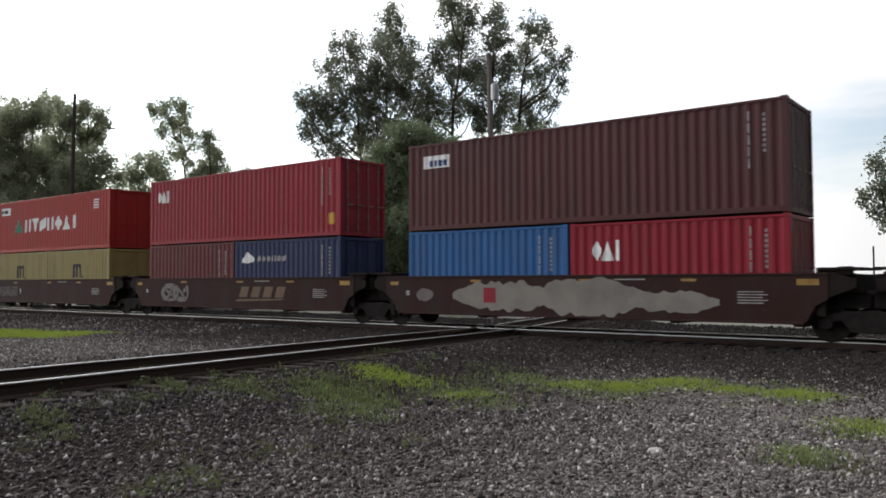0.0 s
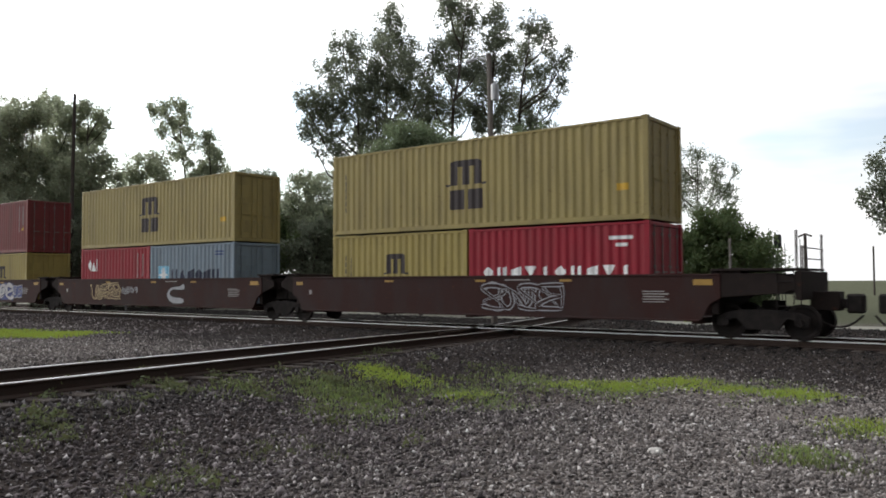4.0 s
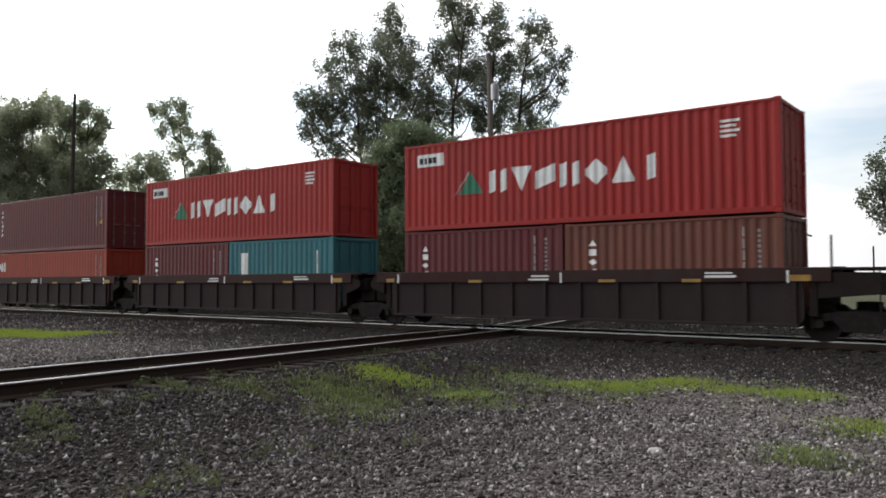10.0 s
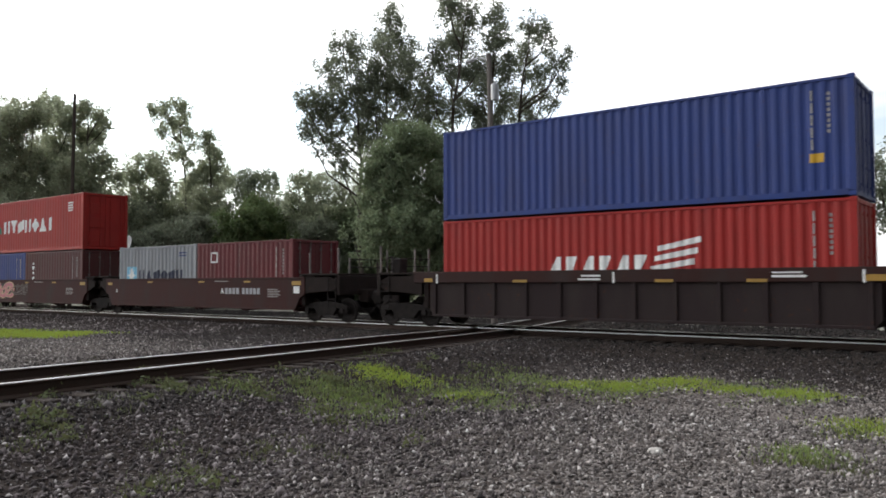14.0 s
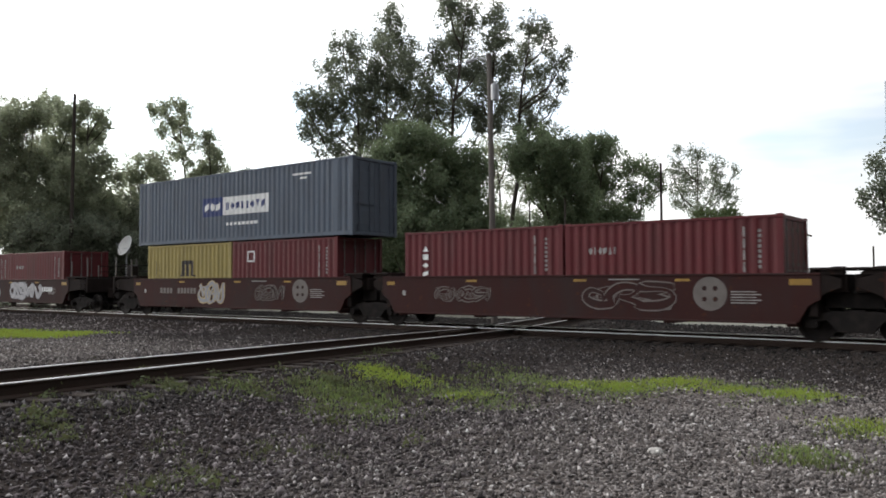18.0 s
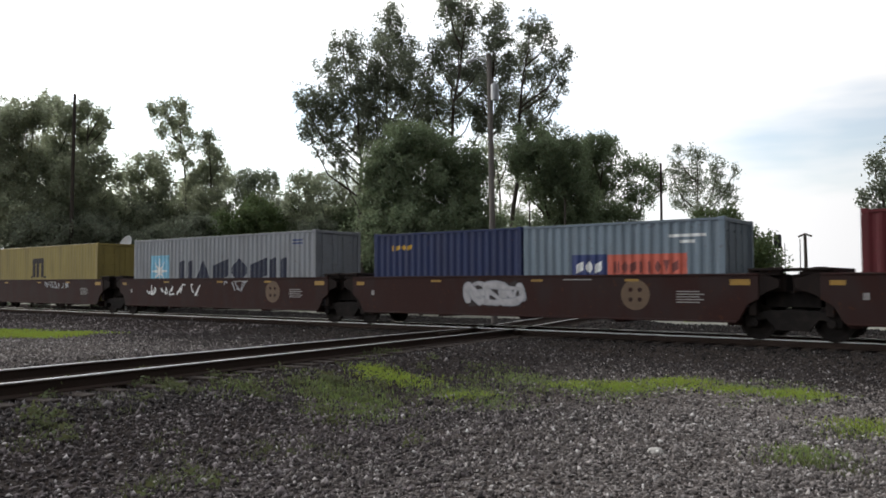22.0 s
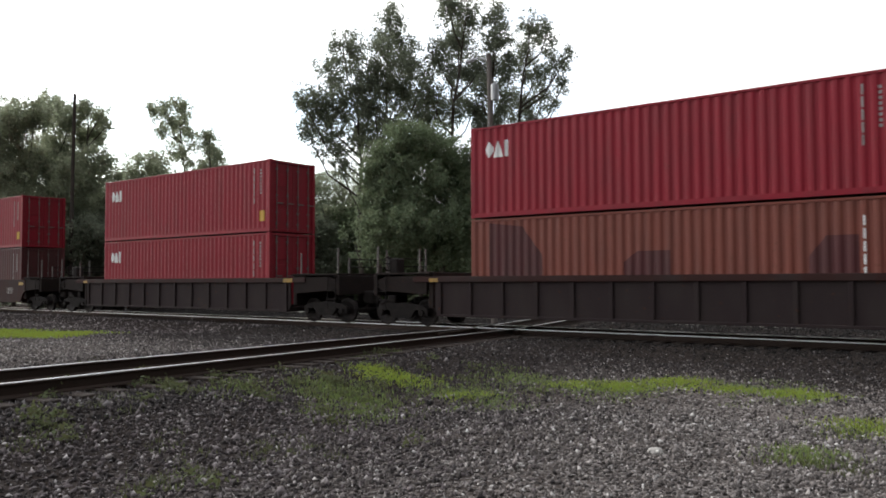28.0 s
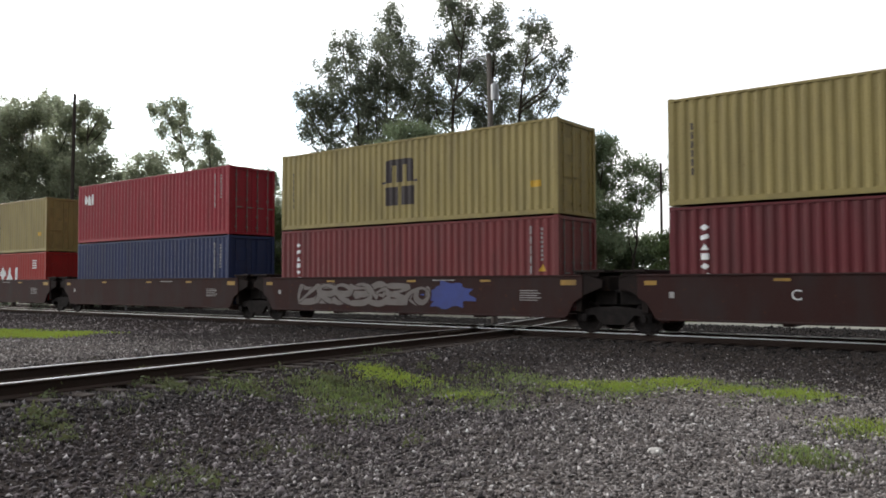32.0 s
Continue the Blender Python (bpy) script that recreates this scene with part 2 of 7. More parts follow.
def groundmat():
    m = bpy.data.materials.new("gravel_ground")
    m.use_nodes = True
    t = m.node_tree
    n, ln = t.nodes, t.links
    b = n["Principled BSDF"]
    b.inputs["Roughness"].default_value = 0.9
    b.inputs["Specular IOR Level"].default_value = 0.0
    co = n.new("ShaderNodeTexCoord")
    vor = n.new("ShaderNodeTexVoronoi")
    vor.inputs["Scale"].default_value = 26.0
    big = n.new("ShaderNodeTexNoise")
    big.inputs["Scale"].default_value, big.inputs["Detail"].default_value = 0.5, 6.0
    fine = n.new("ShaderNodeTexNoise")
    fine.inputs["Scale"].default_value, fine.inputs["Detail"].default_value = 60.0, 5.0
    for x in (vor, big, fine):
        ln.new(co.outputs["Object"], x.inputs["Vector"])
    sep = n.new("ShaderNodeSeparateColor")
    ln.new(vor.outputs["Color"], sep.inputs["Color"])
    cr = n.new("ShaderNodeValToRGB")
    e = cr.color_ramp.elements
    e[0].position, e[0].color = 0.0, (0.054, 0.047, 0.045, 1)
    e[1].position, e[1].color = 1.0, (0.338, 0.311, 0.297, 1)
    mid = e.new(0.55)
    mid.color = (0.135, 0.119, 0.111, 1)
    ln.new(sep.outputs["Red"], cr.inputs["Fac"])
    r = n.new("ShaderNodeMapRange")
    r.inputs["From Min"].default_value, r.inputs["From Max"].default_value = 0.35, 0.7
    ln.new(big.outputs["Fac"], r.inputs["Value"])
    mx = n.new("ShaderNodeMix")
    mx.data_type = "RGBA"
    mx.inputs["B"].default_value = (0.121, 0.097, 0.081, 1)
    sc = n.new("ShaderNodeMath")
    sc.operation = "MULTIPLY"
    sc.inputs[1].default_value = 0.5
    ln.new(r.outputs["Result"], sc.inputs[0])
    ln.new(sc.outputs["Value"], mx.inputs["Factor"])
    ln.new(cr.outputs["Color"], mx.inputs["A"])
    # cinders and dark ballast lie along both tracks; the train's shade deepens their colour
    sx = n.new("ShaderNodeSeparateXYZ")
    ln.new(co.outputs["Object"], sx.inputs["Vector"])
    wob = n.new("ShaderNodeMath")
    wob.operation = "MULTIPLY_ADD"
    wob.inputs[1].default_value, wob.inputs[2].default_value = 2.4, -1.2
    ln.new(big.outputs["Fac"], wob.inputs[0])
    skew = n.new("ShaderNodeVectorMath")
    skew.operation = "DOT_PRODUCT"
    skew.inputs[1].default_value = (1.0, 0.23, 0.0)
    ln.new(co.outputs["Object"], skew.inputs[0])
    near = []
    for axis_name, mid, lo, hi in (("X", 14.3, 3.4, 8.5), ("Y", -3.0, 9.2, 11.4)):
        o = n.new("ShaderNodeMath")
        o.operation = "ADD"
        o.inputs[1].default_value = mid
        ab = n.new("ShaderNodeMath")
        ab.operation = "ABSOLUTE"
        w = n.new("ShaderNodeMath")
        w.operation = "ADD"
        mr = n.new("ShaderNodeMapRange")
        mr.inputs["From Min"].default_value, mr.inputs["From Max"].default_value = lo, hi
        mr.inputs["To Min"].default_value, mr.inputs["To Max"].default_value = 0.85, 0.0
        ln.new(skew.outputs["Value"] if axis_name == "X" else sx.outputs["Y"], o.inputs[0])
        ln.new(o.outputs["Value"], ab.inputs[0])
        ln.new(ab.outputs["Value"], w.inputs[0])
        ln.new(wob.outputs["Value"], w.inputs[1])
        ln.new(w.outputs["Value"], mr.inputs["Value"])
        near.append(mr)
    far_side = n.new("ShaderNodeMapRange")
    far_side.inputs["From Min"].default_value, far_side.inputs["From Max"].default_value = 14.0, 20.0
    far_side.inputs["To Min"].default_value, far_side.inputs["To Max"].default_value = 1.0, 0.0
    ln.new(sx.outputs["Y"], far_side.inputs["Value"])
    mxm = n.new("ShaderNodeMath")
    mxm.operation = "MAXIMUM"
    ln.new(near[0].outputs["Result"], mxm.inputs[0])
    ln.new(near[1].outputs["Result"], mxm.inputs[1])
    mul = n.new("ShaderNodeMath")
    mul.operation = "MULTIPLY"
    ln.new(mxm.outputs["Value"], mul.inputs[0])
    ln.new(far_side.outputs["Result"], mul.inputs[1])
    dk = n.new("ShaderNodeMix")
    dk.data_type = "RGBA"
    dk.inputs["B"].default_value = (0.024, 0.019, 0.017, 1)
    ln.new(mul.outputs["Value"], dk.inputs["Factor"])
    ln.new(mx.outputs["Result"], dk.inputs["A"])
    # a grassy field lies beyond the far ballast
    field = n.new("ShaderNodeMapRange")
    field.inputs["From Min"].default_value, field.inputs["From Max"].default_value = 12.0, 18.0
    field.inputs["To Max"].default_value = 0.85
    ln.new(sx.outputs["Y"], field.inputs["Value"])
    turf = n.new("ShaderNodeMix")
    turf.data_type = "RGBA"
    turf.inputs["B"].default_value = (0.110, 0.118, 0.075, 1)
    ln.new(field.outputs["Result"], turf.inputs["Factor"])
    ln.new(dk.outputs["Result"], turf.inputs["A"])
    # a pale strip edges the field: sunlit ground, its brightness put into the colour
    off = n.new("ShaderNodeMath")
    off.operation = "SUBTRACT"
    off.inputs[1].default_value = 13.1
    gap = n.new("ShaderNodeMath")
    gap.operation = "ABSOLUTE"
    lit_strip = n.new("ShaderNodeMapRange")
    lit_strip.inputs["From Min"].default_value, lit_strip.inputs["From Max"].default_value = 0.9, 1.6
    lit_strip.inputs["To Min"].default_value, lit_strip.inputs["To Max"].default_value = 0.9, 0.0
    ln.new(sx.outputs["Y"], off.inputs[0])
    ln.new(off.outputs["Value"], gap.inputs[0])
    ln.new(gap.outputs["Value"], lit_strip.inputs["Value"])
    lit_ground = n.new("ShaderNodeMix")
    lit_ground.data_type = "RGBA"
    lit_ground.inputs["B"].default_value = (0.36, 0.35, 0.30, 1)
    ln.new(lit_strip.outputs["Result"], lit_ground.inputs["Factor"])
    ln.new(turf.outputs["Result"], lit_ground.inputs["A"])
    ln.new(lit_ground.outputs["Result"], b.inputs["Base Color"])
    bp = n.new("ShaderNodeBump")
    bp.inputs["Strength"].default_value, bp.inputs["Distance"].default_value = 0.8, 0.03
    bp.invert = True
    ln.new(vor.outputs["Distance"], bp.inputs["Height"])
    b2 = n.new("ShaderNodeBump")
    b2.inputs["Strength"].default_value, b2.inputs["Distance"].default_value = 0.4, 0.01
    ln.new(fine.outputs["Fac"], b2.inputs["Height"])
    ln.new(bp.outputs["Normal"], b2.inputs["Normal"])
    ln.new(b2.outputs["Normal"], b.inputs["Normal"])
    return m


def stonemat(name, shades):
    """Crushed stone: every stone has one of the shades, from dark to pale."""
    m = bpy.data.materials.new(name)
    m.use_nodes = True
    t = m.node_tree
    n, ln = t.nodes, t.links
    b = n["Principled BSDF"]
    b.inputs["Roughness"].default_value = 0.85
    b.inputs["Specular IOR Level"].default_value = 0.3
    g = n.new("ShaderNodeNewGeometry")
    cr = n.new("ShaderNodeValToRGB")
    e = cr.color_ramp.elements
    e[0].position, e[0].color = 0.0, (*shades[0], 1)
    e[1].position, e[1].color = 1.0, (*shades[-1], 1)
    for p, c in zip((0.4, 0.78, 0.94), shades[1:-1]):
        q = e.new(p)
        q.color = (*c, 1)
    ln.new(g.outputs["Random Per Island"], cr.inputs["Fac"])
    co = n.new("ShaderNodeTexCoord")
    fine = n.new("ShaderNodeTexNoise")
    fine.inputs["Scale"].default_value, fine.inputs["Detail"].default_value = 90.0, 3.0
    ln.new(co.outputs["Object"], fine.inputs["Vector"])
    hs = n.new("ShaderNodeHueSaturation")
    r = n.new("ShaderNodeMapRange")
    r.inputs["To Min"].default_value, r.inputs["To Max"].default_value = 0.7, 1.3
    ln.new(fine.outputs["Fac"], r.inputs["Value"])
    ln.new(r.outputs["Result"], hs.inputs["Value"])
    ln.new(cr.outputs["Color"], hs.inputs["Color"])
    ln.new(hs.outputs["Color"], b.inputs["Base Color"])
    return m


M_GROUND = groundmat()
M_STONE = stonemat("crushed_stone", ((0.041, 0.035, 0.033), (0.116, 0.102, 0.096), (0.245, 0.219, 0.205), (0.415, 0.380, 0.360), (0.58, 0.56, 0.54)))
M_BALLAST = stonemat("dark_ballast", ((0.023, 0.019, 0.019), (0.066, 0.055, 0.055), (0.150, 0.125, 0.127), (0.260, 0.232, 0.228), (0.44, 0.41, 0.40)))
# oily black ballast, darkened further for the shade the train casts
M_SHADED_BALLAST = stonemat("sooty_ballast", ((0.005, 0.004, 0.004), (0.013, 0.011, 0.010), (0.030, 0.025, 0.023), (0.065, 0.055, 0.052), (0.14, 0.13, 0.125)))
M_CINDER = stonemat("oily_ballast", ((0.011, 0.009, 0.009), (0.031, 0.025, 0.025), (0.069, 0.058, 0.056), (0.140, 0.123, 0.120), (0.285, 0.267, 0.267)))


# ---------------------------------------------------------------- mesh helpers
class Shape:
    """Collects boxes, prisms and rods into one mesh."""

    def __init__(self):
        self.v, self.f = [], []

    def quads(self, verts, faces):
        k = len(self.v)
        self.v += [tuple(p) for p in verts]
        self.f += [tuple(i + k for i in q) for q in faces]
        return self

    def box(self, x0, x1, y0, y1, z0, z1):
        vs = [(x, y, z) for x in (x0, x1) for y in (y0, y1) for z in (z0, z1)]
        return self.quads(vs, [(0, 1, 3, 2), (4, 6, 7, 5), (0, 4, 5, 1), (2, 3, 7, 6), (0, 2, 6, 4), (1, 5, 7, 3)])

    def prism(self, outline, y0, y1):
        """An outline in x and z, pulled from y0 to y1."""
        n = len(outline)
        vs = [(x, y0, z) for x, z in outline] + [(x, y1, z) for x, z in outline]
        return self.quads(vs, [tuple(range(n)), tuple(range(2 * n - 1, n - 1, -1))] + [((i + 1) % n, i, n + i, n + (i + 1) % n) for i in range(n)])

    def rod(self, a, b, r, n=8, r2=None):
        a, b = Vector(a), Vector(b)
        d = (b - a).normalized()
        u = d.orthogonal().normalized()
        w = d.cross(u)
        r, r2 = float(r), float(r if r2 is None else r2)
        ring = [(math.cos(2 * math.pi * i / n), math.sin(2 * math.pi * i / n)) for i in range(n)]
        vs = [a + r * (c * u + s * w) for c, s in ring] + [b + r2 * (c * u + s * w) for c, s in ring]
        return self.quads(vs, [tuple(range(n - 1, -1, -1)), tuple(range(n, 2 * n))] + [(i, (i + 1) % n, n + (i + 1) % n, n + i) for i in range(n)])

    def lathe(self, profile, n=24):
        """A profile of (radius, y), turned about the y axis."""
        k = len(profile)
        vs = [(r * math.cos(2 * math.pi * j / n), y, r * math.sin(2 * math.pi * j / n)) for j in range(n) for r, y in profile]
        fs = [(j * k + i, j * k + i + 1, ((j + 1) % n) * k + i + 1, ((j + 1) % n) * k + i) for j in range(n) for i in range(k - 1)]
        return self.quads(vs, fs)

    def mesh(self, name, bevel=0.0):
        me = bpy.data.meshes.new(name)
        me.from_pydata(self.v, [], self.f)
        bm = bmesh.new()
        bm.from_mesh(me)
        if bevel > 0:
            bmesh.ops.bevel(bm, geom=bm.edges[:], offset=bevel, segments=1, affect="EDGES", clamp_overlap=True)
        bmesh.ops.recalc_face_normals(bm, faces=bm.faces[:])
        bm.to_mesh(me)
        bm.free()
        return me


def fast_mesh(name, verts, faces):
    """A large mesh of equal polygons from arrays."""
    verts, faces = np.asarray(verts, dtype=np.float32), np.asarray(faces, dtype=np.int32)
    me = bpy.data.meshes.new(name)
    k = faces.shape[1]
    me.vertices.add(len(verts))
    me.vertices.foreach_set("co", verts.ravel())
    me.loops.add(faces.size)
    me.loops.foreach_set("vertex_index", faces.ravel())
    me.polygons.add(len(faces))
    me.polygons.foreach_set("loop_start", np.arange(0, faces.size, k, dtype=np.int32))
    me.update(calc_edges=True)
    return me


def part(name, mesh, material, parent, m=None, label=""):
    """ONE mesh object under a thing or a part; the mesh may be shared, the material belongs to the object."""
    ob = new(name, mesh)
    if not mesh.materials:
        mesh.materials.append(None)
    ob.material_slots[0].link = "OBJECT"
    ob.material_slots[0].material = material
    ob.parent = parent
    if m is not None:
        ob.matrix_basis = m
    if label:
        tagged(ob, label)
    return ob


def thing(name, m, label, category, group="", kind=""):
    ob = new(name)
    ob.empty_display_size = 0.3
    ob.matrix_basis = m
    return tagged(ob, label, category, group, kind)


def solo(name, mesh, material, label, category, kind="", m=None):
    ob = new(name, mesh)
    mesh.materials.append(material)
    if m is not None:
        ob.matrix_basis = m
    return tagged(ob, label, category, "", kind)


# ---------------------------------------------------------------- ground
CROSS_X, SKEW, GRADE = -14.3, 0.23, 0.020   # the crossing line: where it meets the main line, its slant and its climb towards the tripod
TURN = math.degrees(math.atan(SKEW))


def smooth(a, b, x):
    t = np.clip((x - a) / (b - a), 0, 1)
    return t * t * (3 - 2 * t)


def cross_dist(x, y):
    return np.abs(x - CROSS_X + SKEW * y) * math.cos(math.atan(SKEW))


def ground_z(x, y):
    x, y = np.asarray(x, dtype=float), np.asarray(y, dtype=float)
    far = -0.42 + 0.018 * np.clip(-y - 4, 0, 18) + 0.03 * np.sin(0.9 * x + 0.4 * y) * np.cos(0.7 * y - 0.3 * x) + 0.012 * np.sin(3.1 * x + 1.3) * np.sin(2.7 * y)
    main = 1 - smooth(1.7, 3.6, np.abs(y))
    side = (1 - smooth(1.5, 4.2, cross_dist(x, y))) * (1 - smooth(10, 30, y))
    top = -0.215 + GRADE * np.clip(-y - 1.0, 0, 24)
    z = far + (top - far) * side
    return z + (-0.215 - z) * main


def axis(lo, hi, step, end, grow=1.22):
    mid = list(np.arange(lo, hi + 1e-6, step))
    a, b, s = [], [], step
    while (mid[-1] if not b else b[-1]) < end:
        s *= grow
        b.append((b[-1] if b else mid[-1]) + s)
    s = step
    while (mid[0] if not a else a[-1]) > -end:
        s *= grow
        a.append((a[-1] if a else mid[0]) - s)
    return np.array(a[::-1] + mid + b)


gx, gy = axis(-36, 4, 0.2, 2200), axis(-23, 8, 0.2, 2200)
GX, GY = np.meshgrid(gx, gy)
GZ = ground_z(GX, GY)
idx = np.arange(GX.size).reshape(GX.shape)
gf = np.stack([idx[:-1, :-1], idx[:-1, 1:], idx[1:, 1:], idx[1:, :-1]], axis=-1).reshape(-1, 4)
ground = solo("ground", fast_mesh("ground", np.stack([GX, GY, GZ], axis=-1).reshape(-1, 3), gf), M_GROUND,
              "grey and brown crushed gravel ground beside the tracks", "ground", "structure")

# ---------------------------------------------------------------- tracks
RAIL_PROFILE = [(-0.035, 0.0), (0.035, 0.0), (0.037, -0.028), (0.012, -0.045), (0.010, -0.14), (0.068, -0.165), (0.070, -0.178),
                (-0.070, -0.178), (-0.068, -0.165), (-0.010, -0.14), (-0.012, -0.045), (-0.037, -0.028)]


def rail_mesh(name, a, b, along_x):
    """A rail, running from a to b along one axis, top at z = 0."""
    s = Shape()
    n = len(RAIL_PROFILE)
    vs = [((t, p, z) if along_x else (p, t, z)) for t in (a, b) for p, z in RAIL_PROFILE]
    s.quads(vs, [tuple(range(n)), tuple(range(2 * n - 1, n - 1, -1))] + [(i, (i + 1) % n, n + (i + 1) % n, n + i) for i in range(n)])
    return s.mesh(name)


HEAD = [(-0.0385, -0.027), (-0.036, -0.004), (-0.022, 0.002), (0.022, 0.002), (0.036, -0.004), (0.0385, -0.027)]


def strip_mesh(name, a, b, along_x):
    """The polished head of a rail, rounded over its shoulders."""
    n = len(HEAD)
    worn = 1.0 if along_x else 0.4
    vs = [((t, p, z) if along_x else (p, t, z * worn if z < 0 else z)) for t in (a, b) for p, z in HEAD]
    return Shape().quads(vs, [tuple(range(n)), tuple(range(2 * n - 1, n - 1, -1))] + [(i, (i + 1) % n, n + (i + 1) % n, n + i) for i in range(n)]).mesh(name)


G = 0.7525
FL = 0.06  # flangeway half gap at the diamond
CO, SI = math.cos(radians(TURN)), math.sin(radians(TURN))


def rails(track, name, along_x, off, pieces, m0, drop=0.0):
    """Rails at one offset from the centre line, with their polished tops."""
    for a, b in pieces:
        m = m0 @ (pose(0, off, drop) if along_x else pose(off, 0, drop))
        r = part(name, rail_mesh(name, a, b, along_x), M_RAIL, track, m)
        part("running_surface", strip_mesh("running_surface", a, b, along_x), M_TREAD, r, None, "wheel-polished steel top of the rail")


main_track = thing("main_track", pose(0, 0, 0), "rusty steel rails with polished tops on dark timber ties", "railway track", "", "structure")
cross_track = thing("cross_track", pose(CROSS_X, 0, 0, 0, 0, TURN), "rusty steel rails crossing the main line at a slant", "railway track", "", "structure")
CLIMB = pose(0, -1.1, 0) @ pose(0, 0, 0, -math.degrees(math.atan(GRADE)), 0, 0) @ pose(0, 1.1, 0)
LEVEL = pose(0, 0, 0)
for off in (-G, G):
    c0, c1 = sorted(CROSS_X - SKEW * off + o / CO for o in (-G, G))
    rails(main_track, "rail", True, off, [(-420, c0 - FL), (c0 + FL, c1 - FL), (c1 + FL, 160)], LEVEL)
    s0, s1 = sorted((y - off * SI) / CO for y in (-G, G))
    rails(cross_track, "rail", False, off, [(s0 + FL, s1 - FL), (s1 + FL, 160)], LEVEL)
    rails(cross_track, "rail", False, off, [(-45, s0 - FL)], CLIMB)

# guard rails and corner castings of the diamond
diamond = thing("track_diamond", pose(CROSS_X, 0, 0), "dark steel diamond where two railway tracks cross", "rail crossing", "", "structure")
SLANT = pose(0, 0, 0, 0, 0, TURN)
for off in (-G + 0.14, G - 0.14):
    c0, c1 = sorted(-SKEW * off + o / CO for o in (-G, G))
    for seg in ((-3.6, c0 - FL), (c0 + FL + 0.16, c1 - FL - 0.16), (c1 + FL, 3.6)):
        part("guard_rail", rail_mesh("guard_rail", seg[0], seg[1], True), M_RAIL, diamond, pose(0, off, -0.012))
    s0, s1 = sorted((y - off * SI) / CO for y in (-G, G))
    for seg in ((-3.6, s0 - FL), (s0 + FL + 0.16, s1 - FL - 0.16), (s1 + FL, 3.6)):
        part("guard_rail", rail_mesh("guard_rail", seg[0], seg[1], False), M_RAIL, diamond, SLANT @ pose(off, 0, -0.012))
frog = Shape().box(-0.24, 0.24, -0.24, 0.24, -0.18, -0.05).mesh("frog_casting", 0.02)
for sx in (-G, G):
    for sy in (-G, G):
        part("frog_casting", frog, M_RAIL, diamond, pose(sx / CO - SKEW * sy, sy, 0, 0, 0, TURN / 2))

tie_mesh = Shape().box(-0.115, 0.115, -1.3, 1.3, -0.18, 0.0).mesh("tie", 0.012)
rng = random.Random(4)
for k in range(-150, 30):
    x = k * 0.53
    if abs(x - CROSS_X) < 1.7:
        continue
    part("tie", tie_mesh, M_TIE, main_track, pose(x, rng.uniform(-0.06, 0.06), -0.178 + rng.uniform(-0.01, 0.0), 0, 0, rng.uniform(-1.5, 1.5)))
for k in range(-60, 90):
    y = k * 0.53
    if abs(y) < 1.5:
        continue
    m = CLIMB if y < 0 else LEVEL
    part("tie", tie_mesh, M_TIE, cross_track, m @ pose(rng.uniform(-0.06, 0.06), y, -0.178 + rng.uniform(-0.01, 0.0), 0, 0, 90 + rng.uniform(-1.5, 1.5)))
long_tie = Shape().box(-2.5, 2.5, -0.13, 0.13, -0.18, 0.0).mesh("long_tie", 0.012)
for k in range(-3, 4):
    part("long_tie", long_tie, M_TIE, diamond, pose(0, k * 0.42, -0.180))

# ---------------------------------------------------------------- loose stone, grass
nrng = np.random.default_rng(7)


def scatter(n, xr, yr, keep):
    pts = np.stack([nrng.uniform(*xr, n), nrng.uniform(*yr, n)], axis=1)
    return pts[keep(pts[:, 0], pts[:, 1])]


def stones(name, pts, smin, smax, label, material):
    base = np.array([(1, 0, 0), (-1, 0, 0), (0, 1, 0), (0, -1, 0), (0, 0, 1), (0, 0, -1)], dtype=float)
    tri = np.array([(0, 2, 4), (2, 1, 4), (1, 3, 4), (3, 0, 4), (2, 0, 5), (1, 2, 5), (3, 1, 5), (0, 3, 5)])
    n = len(pts)
    size = smin + (smax - smin) * nrng.random(n) ** 2.5
    jit = base[None] * nrng.uniform(0.6, 1.2, (n, 6, 1)) + nrng.normal(0, 0.30, (n, 6, 3))
    jit *= nrng.uniform(0.40, 1.15, (n, 1, 3))
    a = nrng.uniform(0, 2 * math.pi, n)
    c, s = np.cos(a)[:, None], np.sin(a)[:, None]
    x, y, z = jit[..., 0] * c - jit[..., 1] * s, jit[..., 0] * s + jit[..., 1] * c, jit[..., 2]
    v = np.stack([x, y, z], axis=-1) * size[:, None, None] * 0.5
    v[..., 0] += pts[:, 0, None]
    v[..., 1] += pts[:, 1, None]
    v[..., 2] += (ground_z(pts[:, 0], pts[:, 1]) + size * 0.12)[:, None]
    f = (np.arange(n)[:, None, None] * 6 + tri[None]).reshape(-1, 3)
    return solo(name, fast_mesh(name, v.reshape(-1, 3), f), material, label, "gravel", "stuff")


def clear_of_rails(x, y):
    """Off the rails, and mostly off the ties of the main line."""
    on_tie = (np.abs(y) < 1.36) & (np.abs(x / 0.53 - np.round(x / 0.53)) * 0.53 < 0.15) & (np.abs(x - CROSS_X) > 1.7)
    return (np.abs(np.abs(y) - G) > 0.1) & (np.abs(cross_dist(x, y) - G) > 0.1) & ~(on_tie & (nrng.random(len(x)) < 0.93))


def near_fan(x, y, lo, hi):
    d = np.hypot(x - EYE[0], y - EYE[1])
    a = np.degrees(np.arctan2(x - EYE[0], y - EYE[1]))
    return (d > lo) & (d < hi) & (a > -70) & (a < -5)


